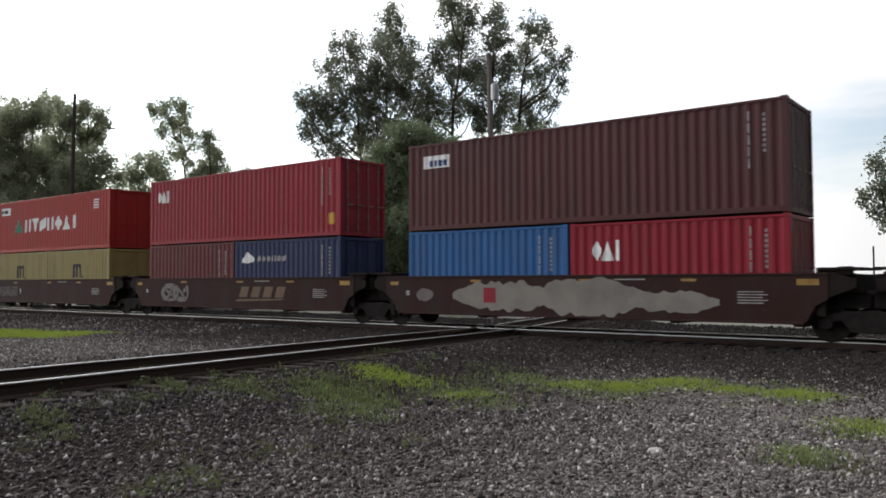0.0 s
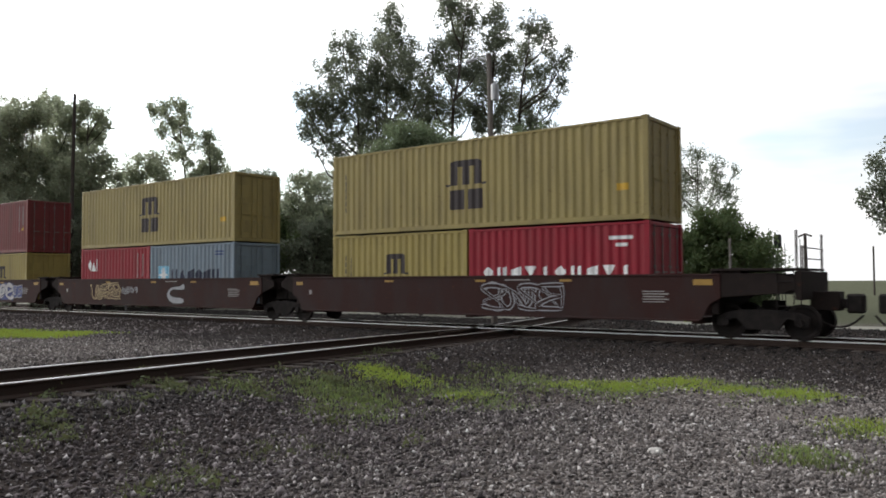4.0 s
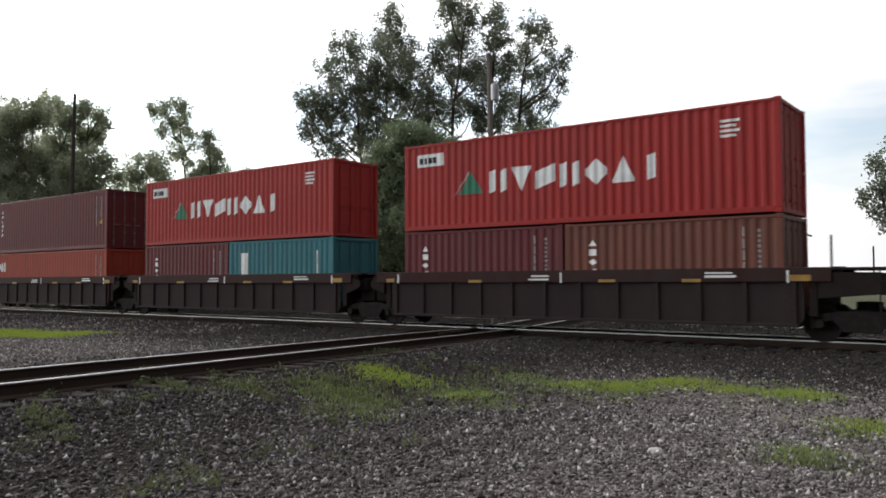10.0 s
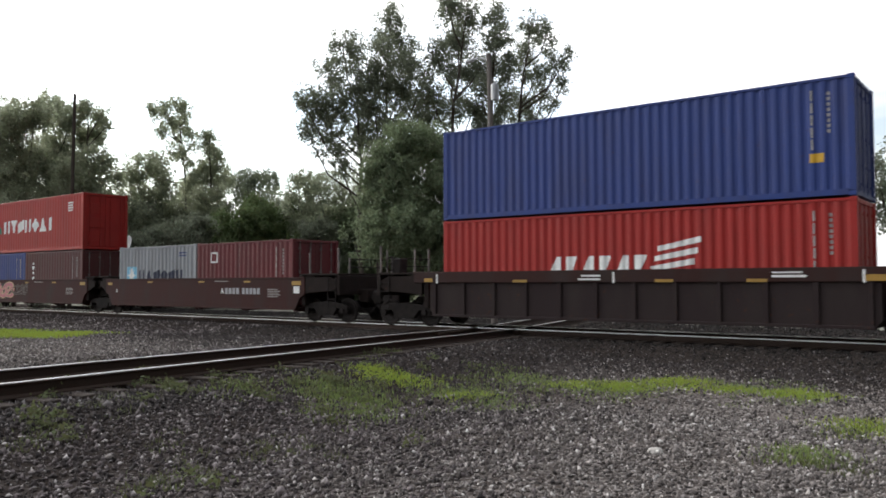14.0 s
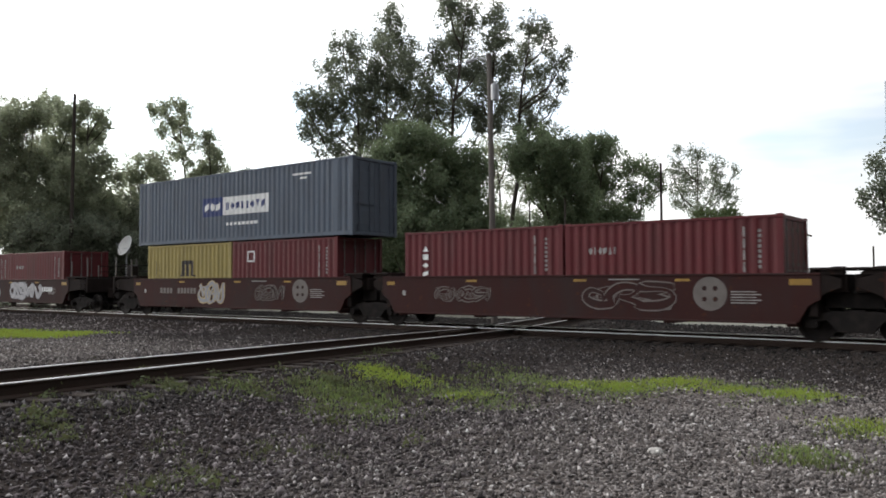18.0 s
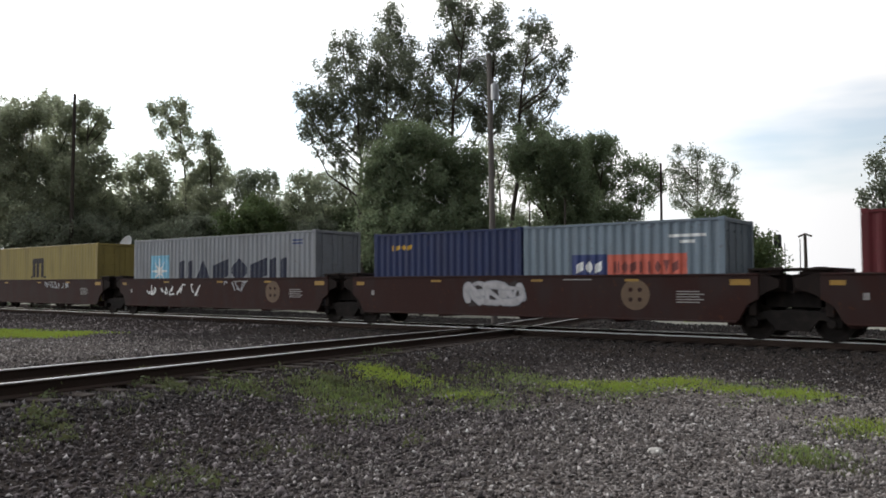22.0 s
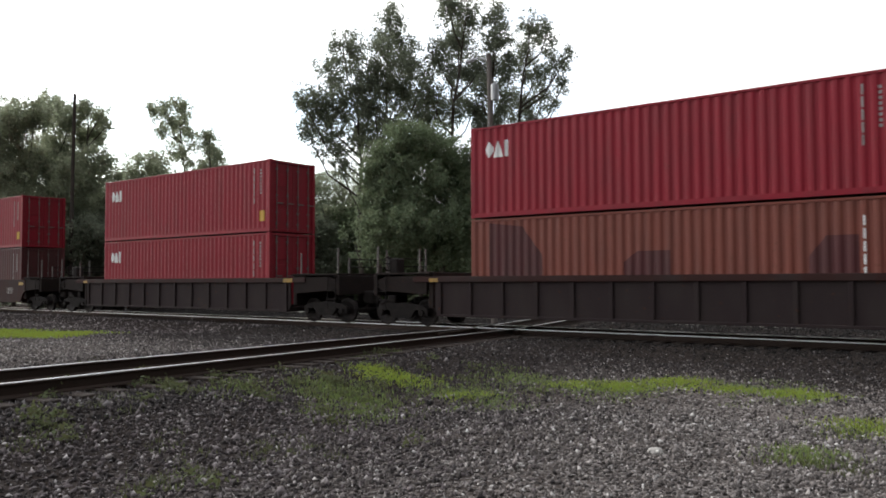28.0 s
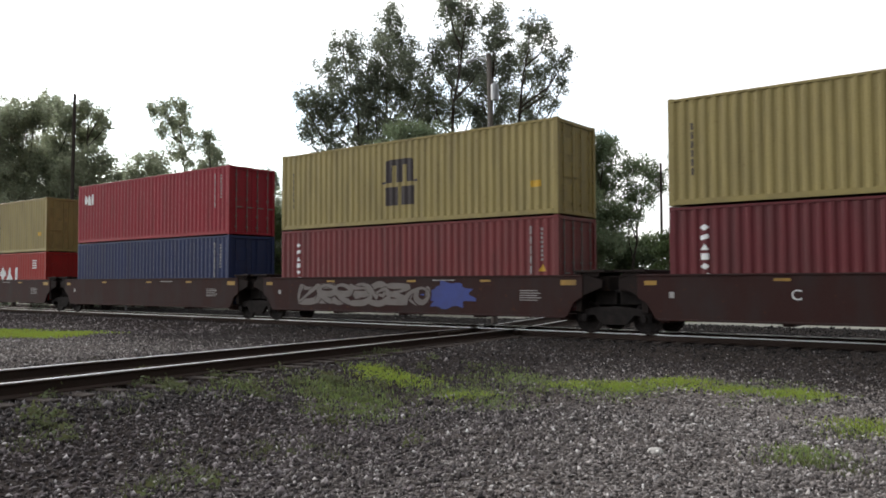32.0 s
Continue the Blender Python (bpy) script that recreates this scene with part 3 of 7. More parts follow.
def dark_share(x, y):
    return np.maximum(np.maximum(1 - smooth(3.4, 8.0, cross_dist(x, y)), 1 - smooth(7.1, 9.0, np.abs(y - 4.75))), np.maximum(0.97 * (1 - smooth(4.8, 8.2, np.abs(y))), 0.55 * (1 - smooth(6.5, 11.0, np.abs(y)))))


close = scatter(230000, (-16, 1), (-22, -7), lambda x, y: near_fan(x, y, 3.5, 11) & clear_of_rails(x, y))
dark = nrng.random(len(close)) < dark_share(close[:, 0], close[:, 1])
stones("gravel", close[~dark], 0.018, 0.070, "loose grey crushed stone lying on the ground", M_STONE)
# oil-dark stones; the rails' shadow band is in their colour too
oily = cross_dist(close[:, 0], close[:, 1]) < 2.4
stones("cinder_ballast", close[dark & ~oily], 0.020, 0.075, "dark brown ballast stones along the crossing track", M_BALLAST)
stones("oily_ballast", close[dark & oily], 0.024, 0.092, "oil-darkened ballast by the crossing rails, their shadow put into its colour", M_CINDER)
wide = scatter(190000, (-36, 4), (-19, 1.8), lambda x, y: near_fan(x, y, 9.5, 32) & clear_of_rails(x, y))
dark = nrng.random(len(wide)) < dark_share(wide[:, 0], wide[:, 1])
stones("far_gravel", wide[~dark], 0.03, 0.08, "grey crushed stone between the tracks", M_STONE)
# stones next to the main line carry the train's shade in their colour
shaded = np.abs(wide[:, 1] + nrng.normal(0, 0.6, len(wide))) < 3.0
stones("track_ballast", wide[dark & ~shaded], 0.03, 0.09, "dark grey and brown ballast stones round the tracks", M_CINDER)
stones("sooty_ballast", wide[dark & shaded], 0.03, 0.09, "black oily ballast along the main line, darkened for the train's shade", M_SHADED_BALLAST)
stones("gravel_cobbles", scatter(300, (-14, 1), (-21, -7), lambda x, y: near_fan(x, y, 3.5, 14) & clear_of_rails(x, y)), 0.06, 0.14,
       "larger pale stones scattered on the gravel", M_STONE)
rest = scatter(60000, (-75, -20), (-16, 2.0), lambda x, y: near_fan(x, y, 31, 75) & clear_of_rails(x, y))
stones("distant_ballast", rest, 0.06, 0.14, "dark ballast along the main line towards the woods", M_BALLAST)
# the far-side stones are darkened for the train's shade as well
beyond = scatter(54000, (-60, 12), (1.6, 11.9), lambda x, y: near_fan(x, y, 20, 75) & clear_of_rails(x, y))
stones("far_side_ballast", beyond, 0.05, 0.15, "black ballast on the far side of the main line, darkened for the train's shade", M_SHADED_BALLAST)
stone = Shape().rod((0, 0, 0), (0, 0, 0.045), 0.10, 7, 0.06).mesh("flat_stone", 0.012)
solo("flat_stone", stone, mat("pale_stone", (0.40, 0.38, 0.35), rough=0.9), "flat pale stone lying alone on the gravel", "stone", "", pose(-3.15, -14.25, float(ground_z(-3.15, -14.25)), 0, 0, 40))


def blades(name, spots, per, h, spread, material, label, width=0.012):
    """Tufts of bent blades, three points a blade."""
    n = len(spots) * per
    c = np.repeat(spots, per, axis=0) + nrng.normal(0, spread, (n, 2))
    a, lean = nrng.uniform(0, 2 * math.pi, n), nrng.uniform(0.1, 0.7, n)
    hh = h * nrng.uniform(0.45, 1.15, n)
    z = ground_z(c[:, 0], c[:, 1])
    dx, dy = np.cos(a), np.sin(a)
    w = width * nrng.uniform(0.7, 1.4, n)
    p0 = np.stack([c[:, 0] - dy * w, c[:, 1] + dx * w, z], axis=1)
    p1 = np.stack([c[:, 0] + dy * w, c[:, 1] - dx * w, z], axis=1)
    p2 = np.stack([c[:, 0] + dx * hh * lean, c[:, 1] + dy * hh * lean, z + hh], axis=1)
    v = np.stack([p0, p1, p2], axis=1).reshape(-1, 3)
    return solo(name, fast_mesh(name, v, np.arange(3 * n).reshape(-1, 3)), material, label, "grass", "stuff")


def patch(cx, cy, rx, ry, n, turn=0.0):
    p = nrng.normal(0, 0.5, (n, 2)) * (rx, ry)
    c, s = math.cos(radians(turn)), math.sin(radians(turn))
    return np.stack([cx + p[:, 0] * c - p[:, 1] * s, cy + p[:, 0] * s + p[:, 1] * c], axis=1)


def tufts(rows):
    """Spots of grass from rows of bearing, distance, half width across, half depth, number."""
    return np.concatenate([patch(*bearing(az, d).xy, across, deep, n, -az) for az, d, across, deep, n in rows])


bright_grass = ((-41.03, 13.31, 0.63, 0.71, 80), (-42.64, 13.81, 0.27, 0.51, 25), (-28.14, 14.00, 0.44, 0.60, 35), (-25.01, 13.86, 0.52, 0.59, 80), (-21.40, 14.68, 0.55, 0.64, 80),
                (-17.56, 14.02, 0.49, 0.50, 35), (-13.56, 13.93, 0.44, 0.63, 70), (-9.68, 10.74, 0.34, 0.64, 45), (-36.17, 12.01, 0.38, 0.38, 20))
thin_grass = ((-46.63, 11.60, 0.64, 1.50, 60), (-43.44, 10.99, 0.60, 1.35, 100), (-43.45, 16.91, 0.46, 1.80, 40), (-52.07, 11.59, 0.36, 1.17, 25), (-32.52, 14.69, 0.70, 1.95, 85),
              (-36.17, 12.34, 0.68, 0.96, 40), (-34.55, 11.15, 0.52, 0.66, 20), (-26.57, 13.44, 0.95, 1.2, 60), (-15.79, 14.22, 1.00, 1.3, 60), (-13.47, 8.57, 0.30, 0.53, 35))
sparse_weeds = ((-12.48, 8.14, 0.57, 0.37, 24), (-10.16, 10.47, 0.49, 0.78, 30), (-60.40, 10.29, 0.40, 0.78, 14), (-64.53, 8.47, 0.33, 0.63, 14), (-57.37, 6.79, 0.21, 0.27, 10),
                (-50.52, 8.10, 0.16, 0.40, 7), (-55.20, 7.36, 0.14, 0.32, 7), (-47.41, 8.32, 0.39, 0.92, 8), (-58.64, 9.04, 0.85, 1.38, 12), (-43.44, 10.99, 0.8, 1.5, 30))
blades("grass_strip", tufts(bright_grass), 20, 0.060, 0.16, M_GRASS, "bright green grass growing in the gravel beside the track", 0.008)
blades("grass_patch", np.concatenate([patch(-28.2, -8.4, 1.8, 1.3, 300, 40), patch(-31.5, -9.4, 2.2, 1.5, 300, 40)]), 34, 0.10, 0.2, M_GRASS,
       "bright green grass patch between the two tracks", 0.016)
blades("low_grass", tufts(thin_grass), 20, 0.06, 0.13, M_FUZZ, "thin olive grass spreading over the gravel", 0.007)
blades("weeds", tufts(sparse_weeds), 16, 0.055, 0.08, M_WEED, "sparse low weeds growing through the gravel", 0.008)
rough_spots = scatter(3000, (-130, 30), (14.2, 26), lambda x, y: (cross_dist(x, y) > 2.5) & (np.sin(0.31 * x + 1.0) + 0.5 * np.sin(0.83 * x) > -0.1))
blades("rough_grass", rough_spots, 14, 0.20, 0.35, M_GRASS, "pale green rough grass on the far side of the tracks", 0.03)


# ---------------------------------------------------------------- trees
def leaf_mesh(name, centres, size, r):
    """Leaves: one kite of four corners at each centre, turned at random."""
    n = len(centres)
    d = r.normal(0, 1, (n, 3))
    d /= np.linalg.norm(d, axis=1, keepdims=True)
    e = np.cross(d, r.normal(0, 1, (n, 3)))
    e /= np.linalg.norm(e, axis=1, keepdims=True)
    s = size * r.uniform(0.6, 1.3, (n, 1))
    v = np.stack([centres - d * s * 0.6, centres + e * s * 0.38, centres + d * s * 0.6, centres - e * s * 0.38], axis=1)
    return fast_mesh(name, v.reshape(-1, 3), np.arange(4 * n).reshape(-1, 4))


def weed_plants(spots, seed):
    """Low leafy weeds, each a small heap of leaves."""
    r = np.random.default_rng(seed)
    k = 40
    c = np.repeat(spots, k, axis=0) + r.normal(0, 0.075, (len(spots) * k, 2))
    z = ground_z(c[:, 0], c[:, 1]) + np.abs(r.normal(0, 0.055, len(c))) + 0.015
    me = leaf_mesh("leafy_weeds", np.column_stack([c, z]), 0.045, r)
    solo("leafy_weeds", me, M_WEED, "low leafy weeds scattered over the ballast", "weeds", "stuff")


weed_plants(np.concatenate([patch(-11.6, -9.5, 0.7, 0.5, 16), patch(-8.72, -14.74, 0.8, 0.6, 8), patch(-8.21, -13.38, 0.9, 0.7, 14),
                            patch(-8.04, -17.87, 0.5, 0.4, 5), patch(-5.76, -17.96, 0.5, 0.4, 3), patch(-9.27, -15.82, 0.9, 0.4, 9),
                            scatter(35, (-13, -5), (-19, -9), lambda x, y: dark_share(x, y) > 0.3)]), 71)


def limb_rods(s, pts, r0, r1, n=6):
    for i in range(len(pts) - 1):
        f0, f1 = i / (len(pts) - 1), (i + 1) / (len(pts) - 1)
        s.rod(pts[i], pts[i + 1], r0 + (r1 - r0) * f0, n, r0 + (r1 - r0) * f1)


def tree(at, h, rad, seed, leaf, label, base=0.18, limbs=22, leaves=16000, size=0.20, stems=1, clump=0.55, upright=0.7, peak=0.35, gather=1.3, name="tree"):
    """A tapered trunk, limbs and twigs, with leaves in clumps at the twigs. peak: the height of the widest part."""
    r = np.random.default_rng(seed)
    root = thing(name, pose(at.x, at.y, float(ground_z(at.x, at.y)) - 0.1), label, "tree", "trees behind the tracks")
    branch = Shape()
    tips = []
    for k in range(stems):
        lean = r.normal(0, 0.05 if stems == 1 else 0.12, 2)
        off = r.normal(0, 0.0 if stems == 1 else rad * 0.18, 2)
        hs = h * (1.0 if k == 0 else r.uniform(0.72, 0.98))
        ts = np.linspace(0, 1, 9)
        bend = r.normal(0, 0.42, (9, 2)).cumsum(axis=0) * 0.4
        line = [np.array([off[0] + lean[0] * hs * t + bend[i, 0] * t, off[1] + lean[1] * hs * t + bend[i, 1] * t, hs * t]) for i, t in enumerate(ts)]
        r0 = 0.014 * hs + 0.05
        wood = Shape()
        limb_rods(wood, line, r0, 0.02, 8)
        part("trunk", wood.mesh("trunk"), M_BARK, root)
        for j in range(limbs // stems + 1):
            t = base + (1 - base) * (j + r.uniform(0, 1)) / (limbs // stems + 1)
            t = min(t, 0.985)
            i = min(int(t * 8), 7)
            p = line[i] + (line[i + 1] - line[i]) * (t * 8 - i)
            prof = (t - base) / max(peak - base, 0.01) if t < peak else (1 - t) / (1 - peak)
            ln = rad * (0.30 + 0.75 * max(prof, 0.0) ** 0.7) * r.uniform(0.6, 1.15) * (1 if stems == 1 else 0.75)
            a = r.uniform(0, 2 * math.pi)
            up = upright * r.uniform(0.7, 1.3)
            d = np.array([math.cos(a), math.sin(a), up])
            d /= np.linalg.norm(d)
            q = [p, p + d * ln * 0.5 + r.normal(0, 0.08, 3) * ln, p + d * ln + np.array([0, 0, 0.12 * ln]) + r.normal(0, 0.08, 3) * ln]
            limb_rods(branch, q, 0.012 * ln + 0.025, 0.012, 5)
            for _ in range(6 + int(ln * 2.0)):
                f = r.uniform(0.3, 1.0)
                b = (q[0] + (q[1] - q[0]) * f * 2) if f < 0.5 else (q[1] + (q[2] - q[1]) * (f - 0.5) * 2)
                e = b + (r.normal(0, 1, 3) * (0.9, 0.9, 0.7) + np.array([d[0], d[1], 0.6])) * 0.36 * ln ** 0.6
                limb_rods(branch, [b, e], 0.014, 0.006, 3)
                tips.append(e)
    tips = np.array(tips)
    w = r.uniform(0.15, 1.0, len(tips)) ** gather
    pick = r.choice(len(tips), leaves, p=w / w.sum())
    v = r.normal(0, 1, (leaves, 3))
    v *= (r.random((leaves, 1)) ** 0.45) / np.linalg.norm(v, axis=1, keepdims=True)
    c = tips[pick] + v * clump * 1.55 * (0.9, 0.9, 0.75)
    c = c[c[:, 2] > base * h * 0.5]
    tagged(part("branchwork", branch.mesh("branchwork"), M_BARK, root), kind="stuff")
    tagged(part("crown", leaf_mesh("crown", c, size, r), leaf, root), kind="stuff")
    return root


def plant(az, dist, top, rad, seed, leaf, label, **kw):
    """A tree at a bearing, whose tip stands at the tangent `top` above eye level."""
    at = bearing(az - 0.225 + 0.0105 * (az + 37.5) - 0.25 * (top - 0.2), dist)
    return tree(at, EYE[2] + 0.45 + (top * 1.011 + 0.0023) * dist, rad, seed, leaf, label, **kw)


POPLAR = "tall cottonwood with an open dark green crown"
DARK = "dense dark green tree behind the tracks"
LOW = "low rounded green bush at the edge of the trees"
WOODS = "broad leafy tree at the edge of the woods"


def grown_tree(az, dist, leaf, label, dense, boughs, name="tree"):
    """A tree whose boughs are given one by one: bearing, height tangent over eye level, half width and half height of the leafy mass.
    Limbs rise from the trunk to every bough, twigs to every spray of leaves in it."""
    r = np.random.default_rng(int(abs(az) * 97 + dist))
    at = bearing(az, dist)
    z0 = float(ground_z(at.x, at.y)) - 0.1
    root = thing(name, pose(at.x, at.y, z0), label, "tree", "trees behind the tracks")
    side, deep = np.array([math.cos(radians(az)), -math.sin(radians(az)), 0]), np.array([math.sin(radians(az)), math.cos(radians(az)), 0])
    lobes = []
    for b_az, tan, rx, rz in boughs:
        d = dist + r.uniform(-0.035, 0.035) * dist * min(1.0, rx)
        p = bearing(b_az, d, EYE[2] + tan * d)
        lobes.append((np.array([p.x - at.x, p.y - at.y, p.z - z0]), rx, rz))
    top = max(lobes, key=lambda q: q[0][2])
    h = top[0][2] + 0.6 * top[2]
    low = min(q[0][2] for q in lobes)
    ts = np.linspace(0, 1, 10)
    lean = top[0] * (1, 1, 0)
    line = [lean * t ** 1.6 + r.normal(0, 0.10, 3) * (1, 1, 0) * (0 < t < 1) + np.array([0, 0, h * t]) for t in ts]
    r0 = 0.009 * h + 0.04
    wood, branch = Shape(), Shape()
    limb_rods(wood, line, r0, 0.02, 8)
    part("trunk", wood.mesh("trunk"), M_BARK, root)
    spray = []
    for c, rx, rz in lobes:
        reach = float(np.hypot(*(c - lean * (c[2] / h) ** 1.6)[:2]))
        zj = max(min(c[2] - 0.55 * rz - 1.1 * reach, 0.97 * h), 0.35 * min(low, c[2]))
        i = min(int(zj / h * 9), 8)
        j = line[i] + (line[i + 1] - line[i]) * (zj / h * 9 - i)
        mid = (j + c) / 2 + (c - j) * (0.12, 0.12, -0.10) + r.normal(0, 0.10, 3)
        limb_rods(branch, [j, mid, c, c + np.array([0, 0, 0.7 * rz])], min(0.012 * h ** 0.5 + 0.008 * reach, 0.5 * r0), 0.010, 5)
        cl = 0.30 + 0.10 * min(rx, rz)
        n = max(4, int(5.2 * dense * (rx / cl) * (rz / cl) * (1.0 + 0.15 * rx)))
        v = r.normal(0, 1, (n, 3))
        v *= (r.random((n, 1)) ** 0.38) / np.linalg.norm(v, axis=1, keepdims=True)
        v = (v[:, :1] * side * rx + v[:, 1:2] * deep * rx * 0.9 + v[:, 2:] * np.array([0, 0, 1.0]) * rz) * r.choice((1.0, 1.0, 1.25, 1.5), (n, 1))
        for e in c + v:
            limb_rods(branch, [c + (e - c) * 0.25 - np.array([0, 0, 0.25 * rz]), e], 0.009, 0.004, 3)
            spray.append((*e, cl * r.uniform(0.6, 1.2)))
    spray = np.array(spray)
    size = 0.10 + 0.0008 * dist
    count = np.maximum(6, (24 + 24 * dense) * (spray[:, 3] / 0.4) ** 2 * (0.16 / size) ** 2 * r.uniform(0.3, 1.5, len(spray))).astype(int)
    own = np.repeat(spray, count, axis=0)
    v = r.normal(0, 0.50, (len(own), 3)) * (1, 1, 1.1)
    c = own[:, :3] + v * own[:, 3:]
    tagged(part("branchwork", branch.mesh("branchwork"), M_BARK, root), kind="stuff")
    tagged(part("crown", leaf_mesh("crown", c, size, r), leaf, root), kind="stuff")
    return root


FULL = dict(base=0.05, size=0.165, clump=0.42)
grown_tree(-43.5, 56, M_LEAF, POPLAR, 0.95, ((-43.26, 0.239, 0.88, 1.46), (-42.85, 0.174, 1.04, 0.97), (-44.77, 0.293, 0.80, 1.22), (-45.49, 0.259, 1.19, 1.33), (-43.79, 0.284, 0.68, 1.14), (-46.70, 0.228, 1.10, 0.96), (-47.66, 0.227, 0.59, 0.96), (-47.37, 0.188, 0.78, 0.80), (-45.89, 0.202, 1.34, 1.20), (-44.48, 0.227, 1.35, 1.45), (-45.40, 0.168, 1.26, 0.96), (-43.46, 0.185, 1.11, 1.13), (-44.91, 0.141, 0.87, 0.64)))
grown_tree(-42.3, 57, M_LEAF, POPLAR, 0.95, ((-39.03, 0.250, 0.74, 1.49), (-41.33, 0.331, 0.98, 1.16), (-42.15, 0.302, 1.06, 1.08), (-40.59, 0.300, 1.07, 1.49), (-41.41, 0.266, 1.64, 1.66), (-42.64, 0.253, 0.98, 1.32), (-39.89, 0.271, 0.66, 1.33), (-41.01, 0.227, 1.55, 1.32), (-42.56, 0.217, 0.98, 1.15), (-39.36, 0.218, 0.98, 1.07), (-41.42, 0.194, 1.39, 0.90)))
grown_tree(-37.7, 55, M_LEAF, POPLAR, 1, ((-34.82, 0.272, 0.63, 0.96), (-34.52, 0.203, 0.87, 0.95), (-37.07, 0.346, 1.03, 1.21), (-35.71, 0.341, 0.79, 1.37), (-36.46, 0.307, 1.35, 1.44), (-36.89, 0.268, 1.42, 1.44), (-38.12, 0.288, 0.63, 0.96), (-38.54, 0.239, 0.87, 1.04), (-35.44, 0.263, 0.59, 1.04), (-36.90, 0.221, 1.50, 1.28), (-35.33, 0.217, 0.79, 1.04), (-38.75, 0.205, 0.87, 0.80)))
grown_tree(-34.2, 54, M_LEAF, POPLAR, 1.05, ((-33.73, 0.334, 0.77, 1.18), (-33.58, 0.300, 0.97, 1.18), (-33.92, 0.267, 0.77, 0.94), (-32.77, 0.269, 0.62, 1.02), (-33.36, 0.231, 0.85, 1.02), (-34.75, 0.243, 0.54, 0.78), (-33.70, 0.202, 0.77, 0.70)))
grown_tree(-32.7, 56, M_LEAF, POPLAR, 1, ((-31.28, 0.324, 0.68, 1.14), (-31.54, 0.290, 0.96, 1.06), (-30.06, 0.311, 0.55, 1.22), (-30.73, 0.262, 1.03, 0.97), (-31.97, 0.227, 1.19, 1.21), (-30.34, 0.230, 0.95, 0.72), (-29.31, 0.267, 0.63, 0.97), (-28.46, 0.285, 0.39, 0.56), (-28.88, 0.245, 0.43, 0.72), (-29.38, 0.219, 0.35, 0.40), (-31.17, 0.196, 1.27, 0.89)))
grown_tree(-44.5, 62, M_LEAF_OLIVE_HAZE, POPLAR, 0.9, ((-45.07, 0.116, 1.57, 1.41), (-46.60, 0.109, 1.48, 1.50), (-43.45, 0.106, 1.05, 2.04), (-45.47, 0.077, 2.18, 1.32), (-42.64, 0.142, 0.88, 1.16)))
grown_tree(-32.7, 64, M_LEAF_OLIVE_HAZE, POPLAR, 0.65, ((-32.81, 0.163, 1.18, 1.29), (-33.64, 0.127, 1.18, 1.19), (-31.61, 0.119, 1.17, 1.10), (-32.64, 0.084, 1.81, 1.01), (-34.04, 0.170, 1.00, 1.11)))
grown_tree(-39.2, 45, M_LEAF_DARK, DARK, 1.7, ((-41.42, 0.049, 1.92, 1.16), (-37.34, 0.049, 1.92, 1.16), (-39.58, 0.175, 1.35, 1.04), (-41.42, 0.150, 1.29, 1.29), (-37.65, 0.156, 1.48, 1.17), (-35.48, 0.136, 1.16, 1.30), (-40.20, 0.113, 1.99, 1.49), (-36.92, 0.106, 1.74, 1.36), (-42.48, 0.120, 0.70, 1.48), (-39.38, 0.070, 2.63, 1.16), (-35.29, 0.086, 1.03, 1.03)))
grown_tree(-30.3, 52, M_LEAF_DARK, DARK, 1.6, ((-31.24, 0.048, 2.19, 1.33), (-27.64, 0.047, 2.14, 1.32), (-30.78, 0.165, 1.54, 1.34), (-32.17, 0.154, 0.81, 1.27), (-29.17, 0.160, 1.02, 1.34), (-28.16, 0.166, 0.58, 0.74), (-30.20, 0.122, 1.60, 1.26), (-28.39, 0.118, 1.44, 1.62), (-28.81, 0.079, 1.80, 0.96)))
grown_tree(-26.9, 56, M_LEAF_DARK, DARK, 1.6, ((-26.97, 0.160, 1.24, 1.11), (-25.78, 0.165, 0.61, 0.79), (-26.80, 0.125, 1.46, 1.27), (-26.82, 0.082, 2.07, 1.10)))
grown_tree(-24.2, 58, M_LEAF_DARK, DARK, 1.1, ((-24.43, 0.139, 0.94, 0.89), (-23.08, 0.136, 0.85, 0.73), (-22.32, 0.123, 0.39, 0.80), (-24.45, 0.108, 1.10, 0.97), (-22.91, 0.103, 0.62, 0.64), (-24.40, 0.079, 1.09, 0.73)))
grown_tree(-19.8, 85, M_LEAF_GREY, "slender tree with sparse grey-green leaves", 0.75, ((-20.97, 0.150, 0.78, 1.06), (-19.66, 0.152, 0.99, 1.17), (-21.37, 0.128, 0.95, 1.17), (-19.87, 0.122, 1.43, 1.51), (-18.39, 0.131, 0.87, 1.39), (-17.30, 0.128, 0.48, 0.80), (-18.23, 0.106, 1.08, 1.27), (-20.72, 0.098, 1.33, 1.28), (-19.35, 0.087, 1.52, 1.04), (-17.51, 0.102, 0.59, 0.92)))
grown_tree(-7.4, 40, M_LEAF, "leafy tree with drooping twigs beside the line", 0.9, ((-8.53, 0.117, 0.43, 0.70), (-9.03, 0.095, 0.44, 0.50), (-7.51, 0.133, 0.60, 0.70), (-7.63, 0.090, 0.81, 1.04), (-9.70, 0.092, 0.20, 0.28), (-8.85, 0.133, 0.18, 0.23), (-8.59, 0.069, 0.52, 0.50)))
grown_tree(-66.0, 64, M_LEAF_OLIVE_HAZE, WOODS, 1.8, ((-67.56, 0.178, 1.40, 1.60), (-66.30, 0.175, 1.29, 1.30), (-65.03, 0.188, 1.02, 1.07), (-66.25, 0.126, 1.65, 1.86), (-64.66, 0.134, 1.32, 1.81), (-65.73, 0.076, 2.32, 2.18), (-67.80, 0.112, 1.74, 2.39)))
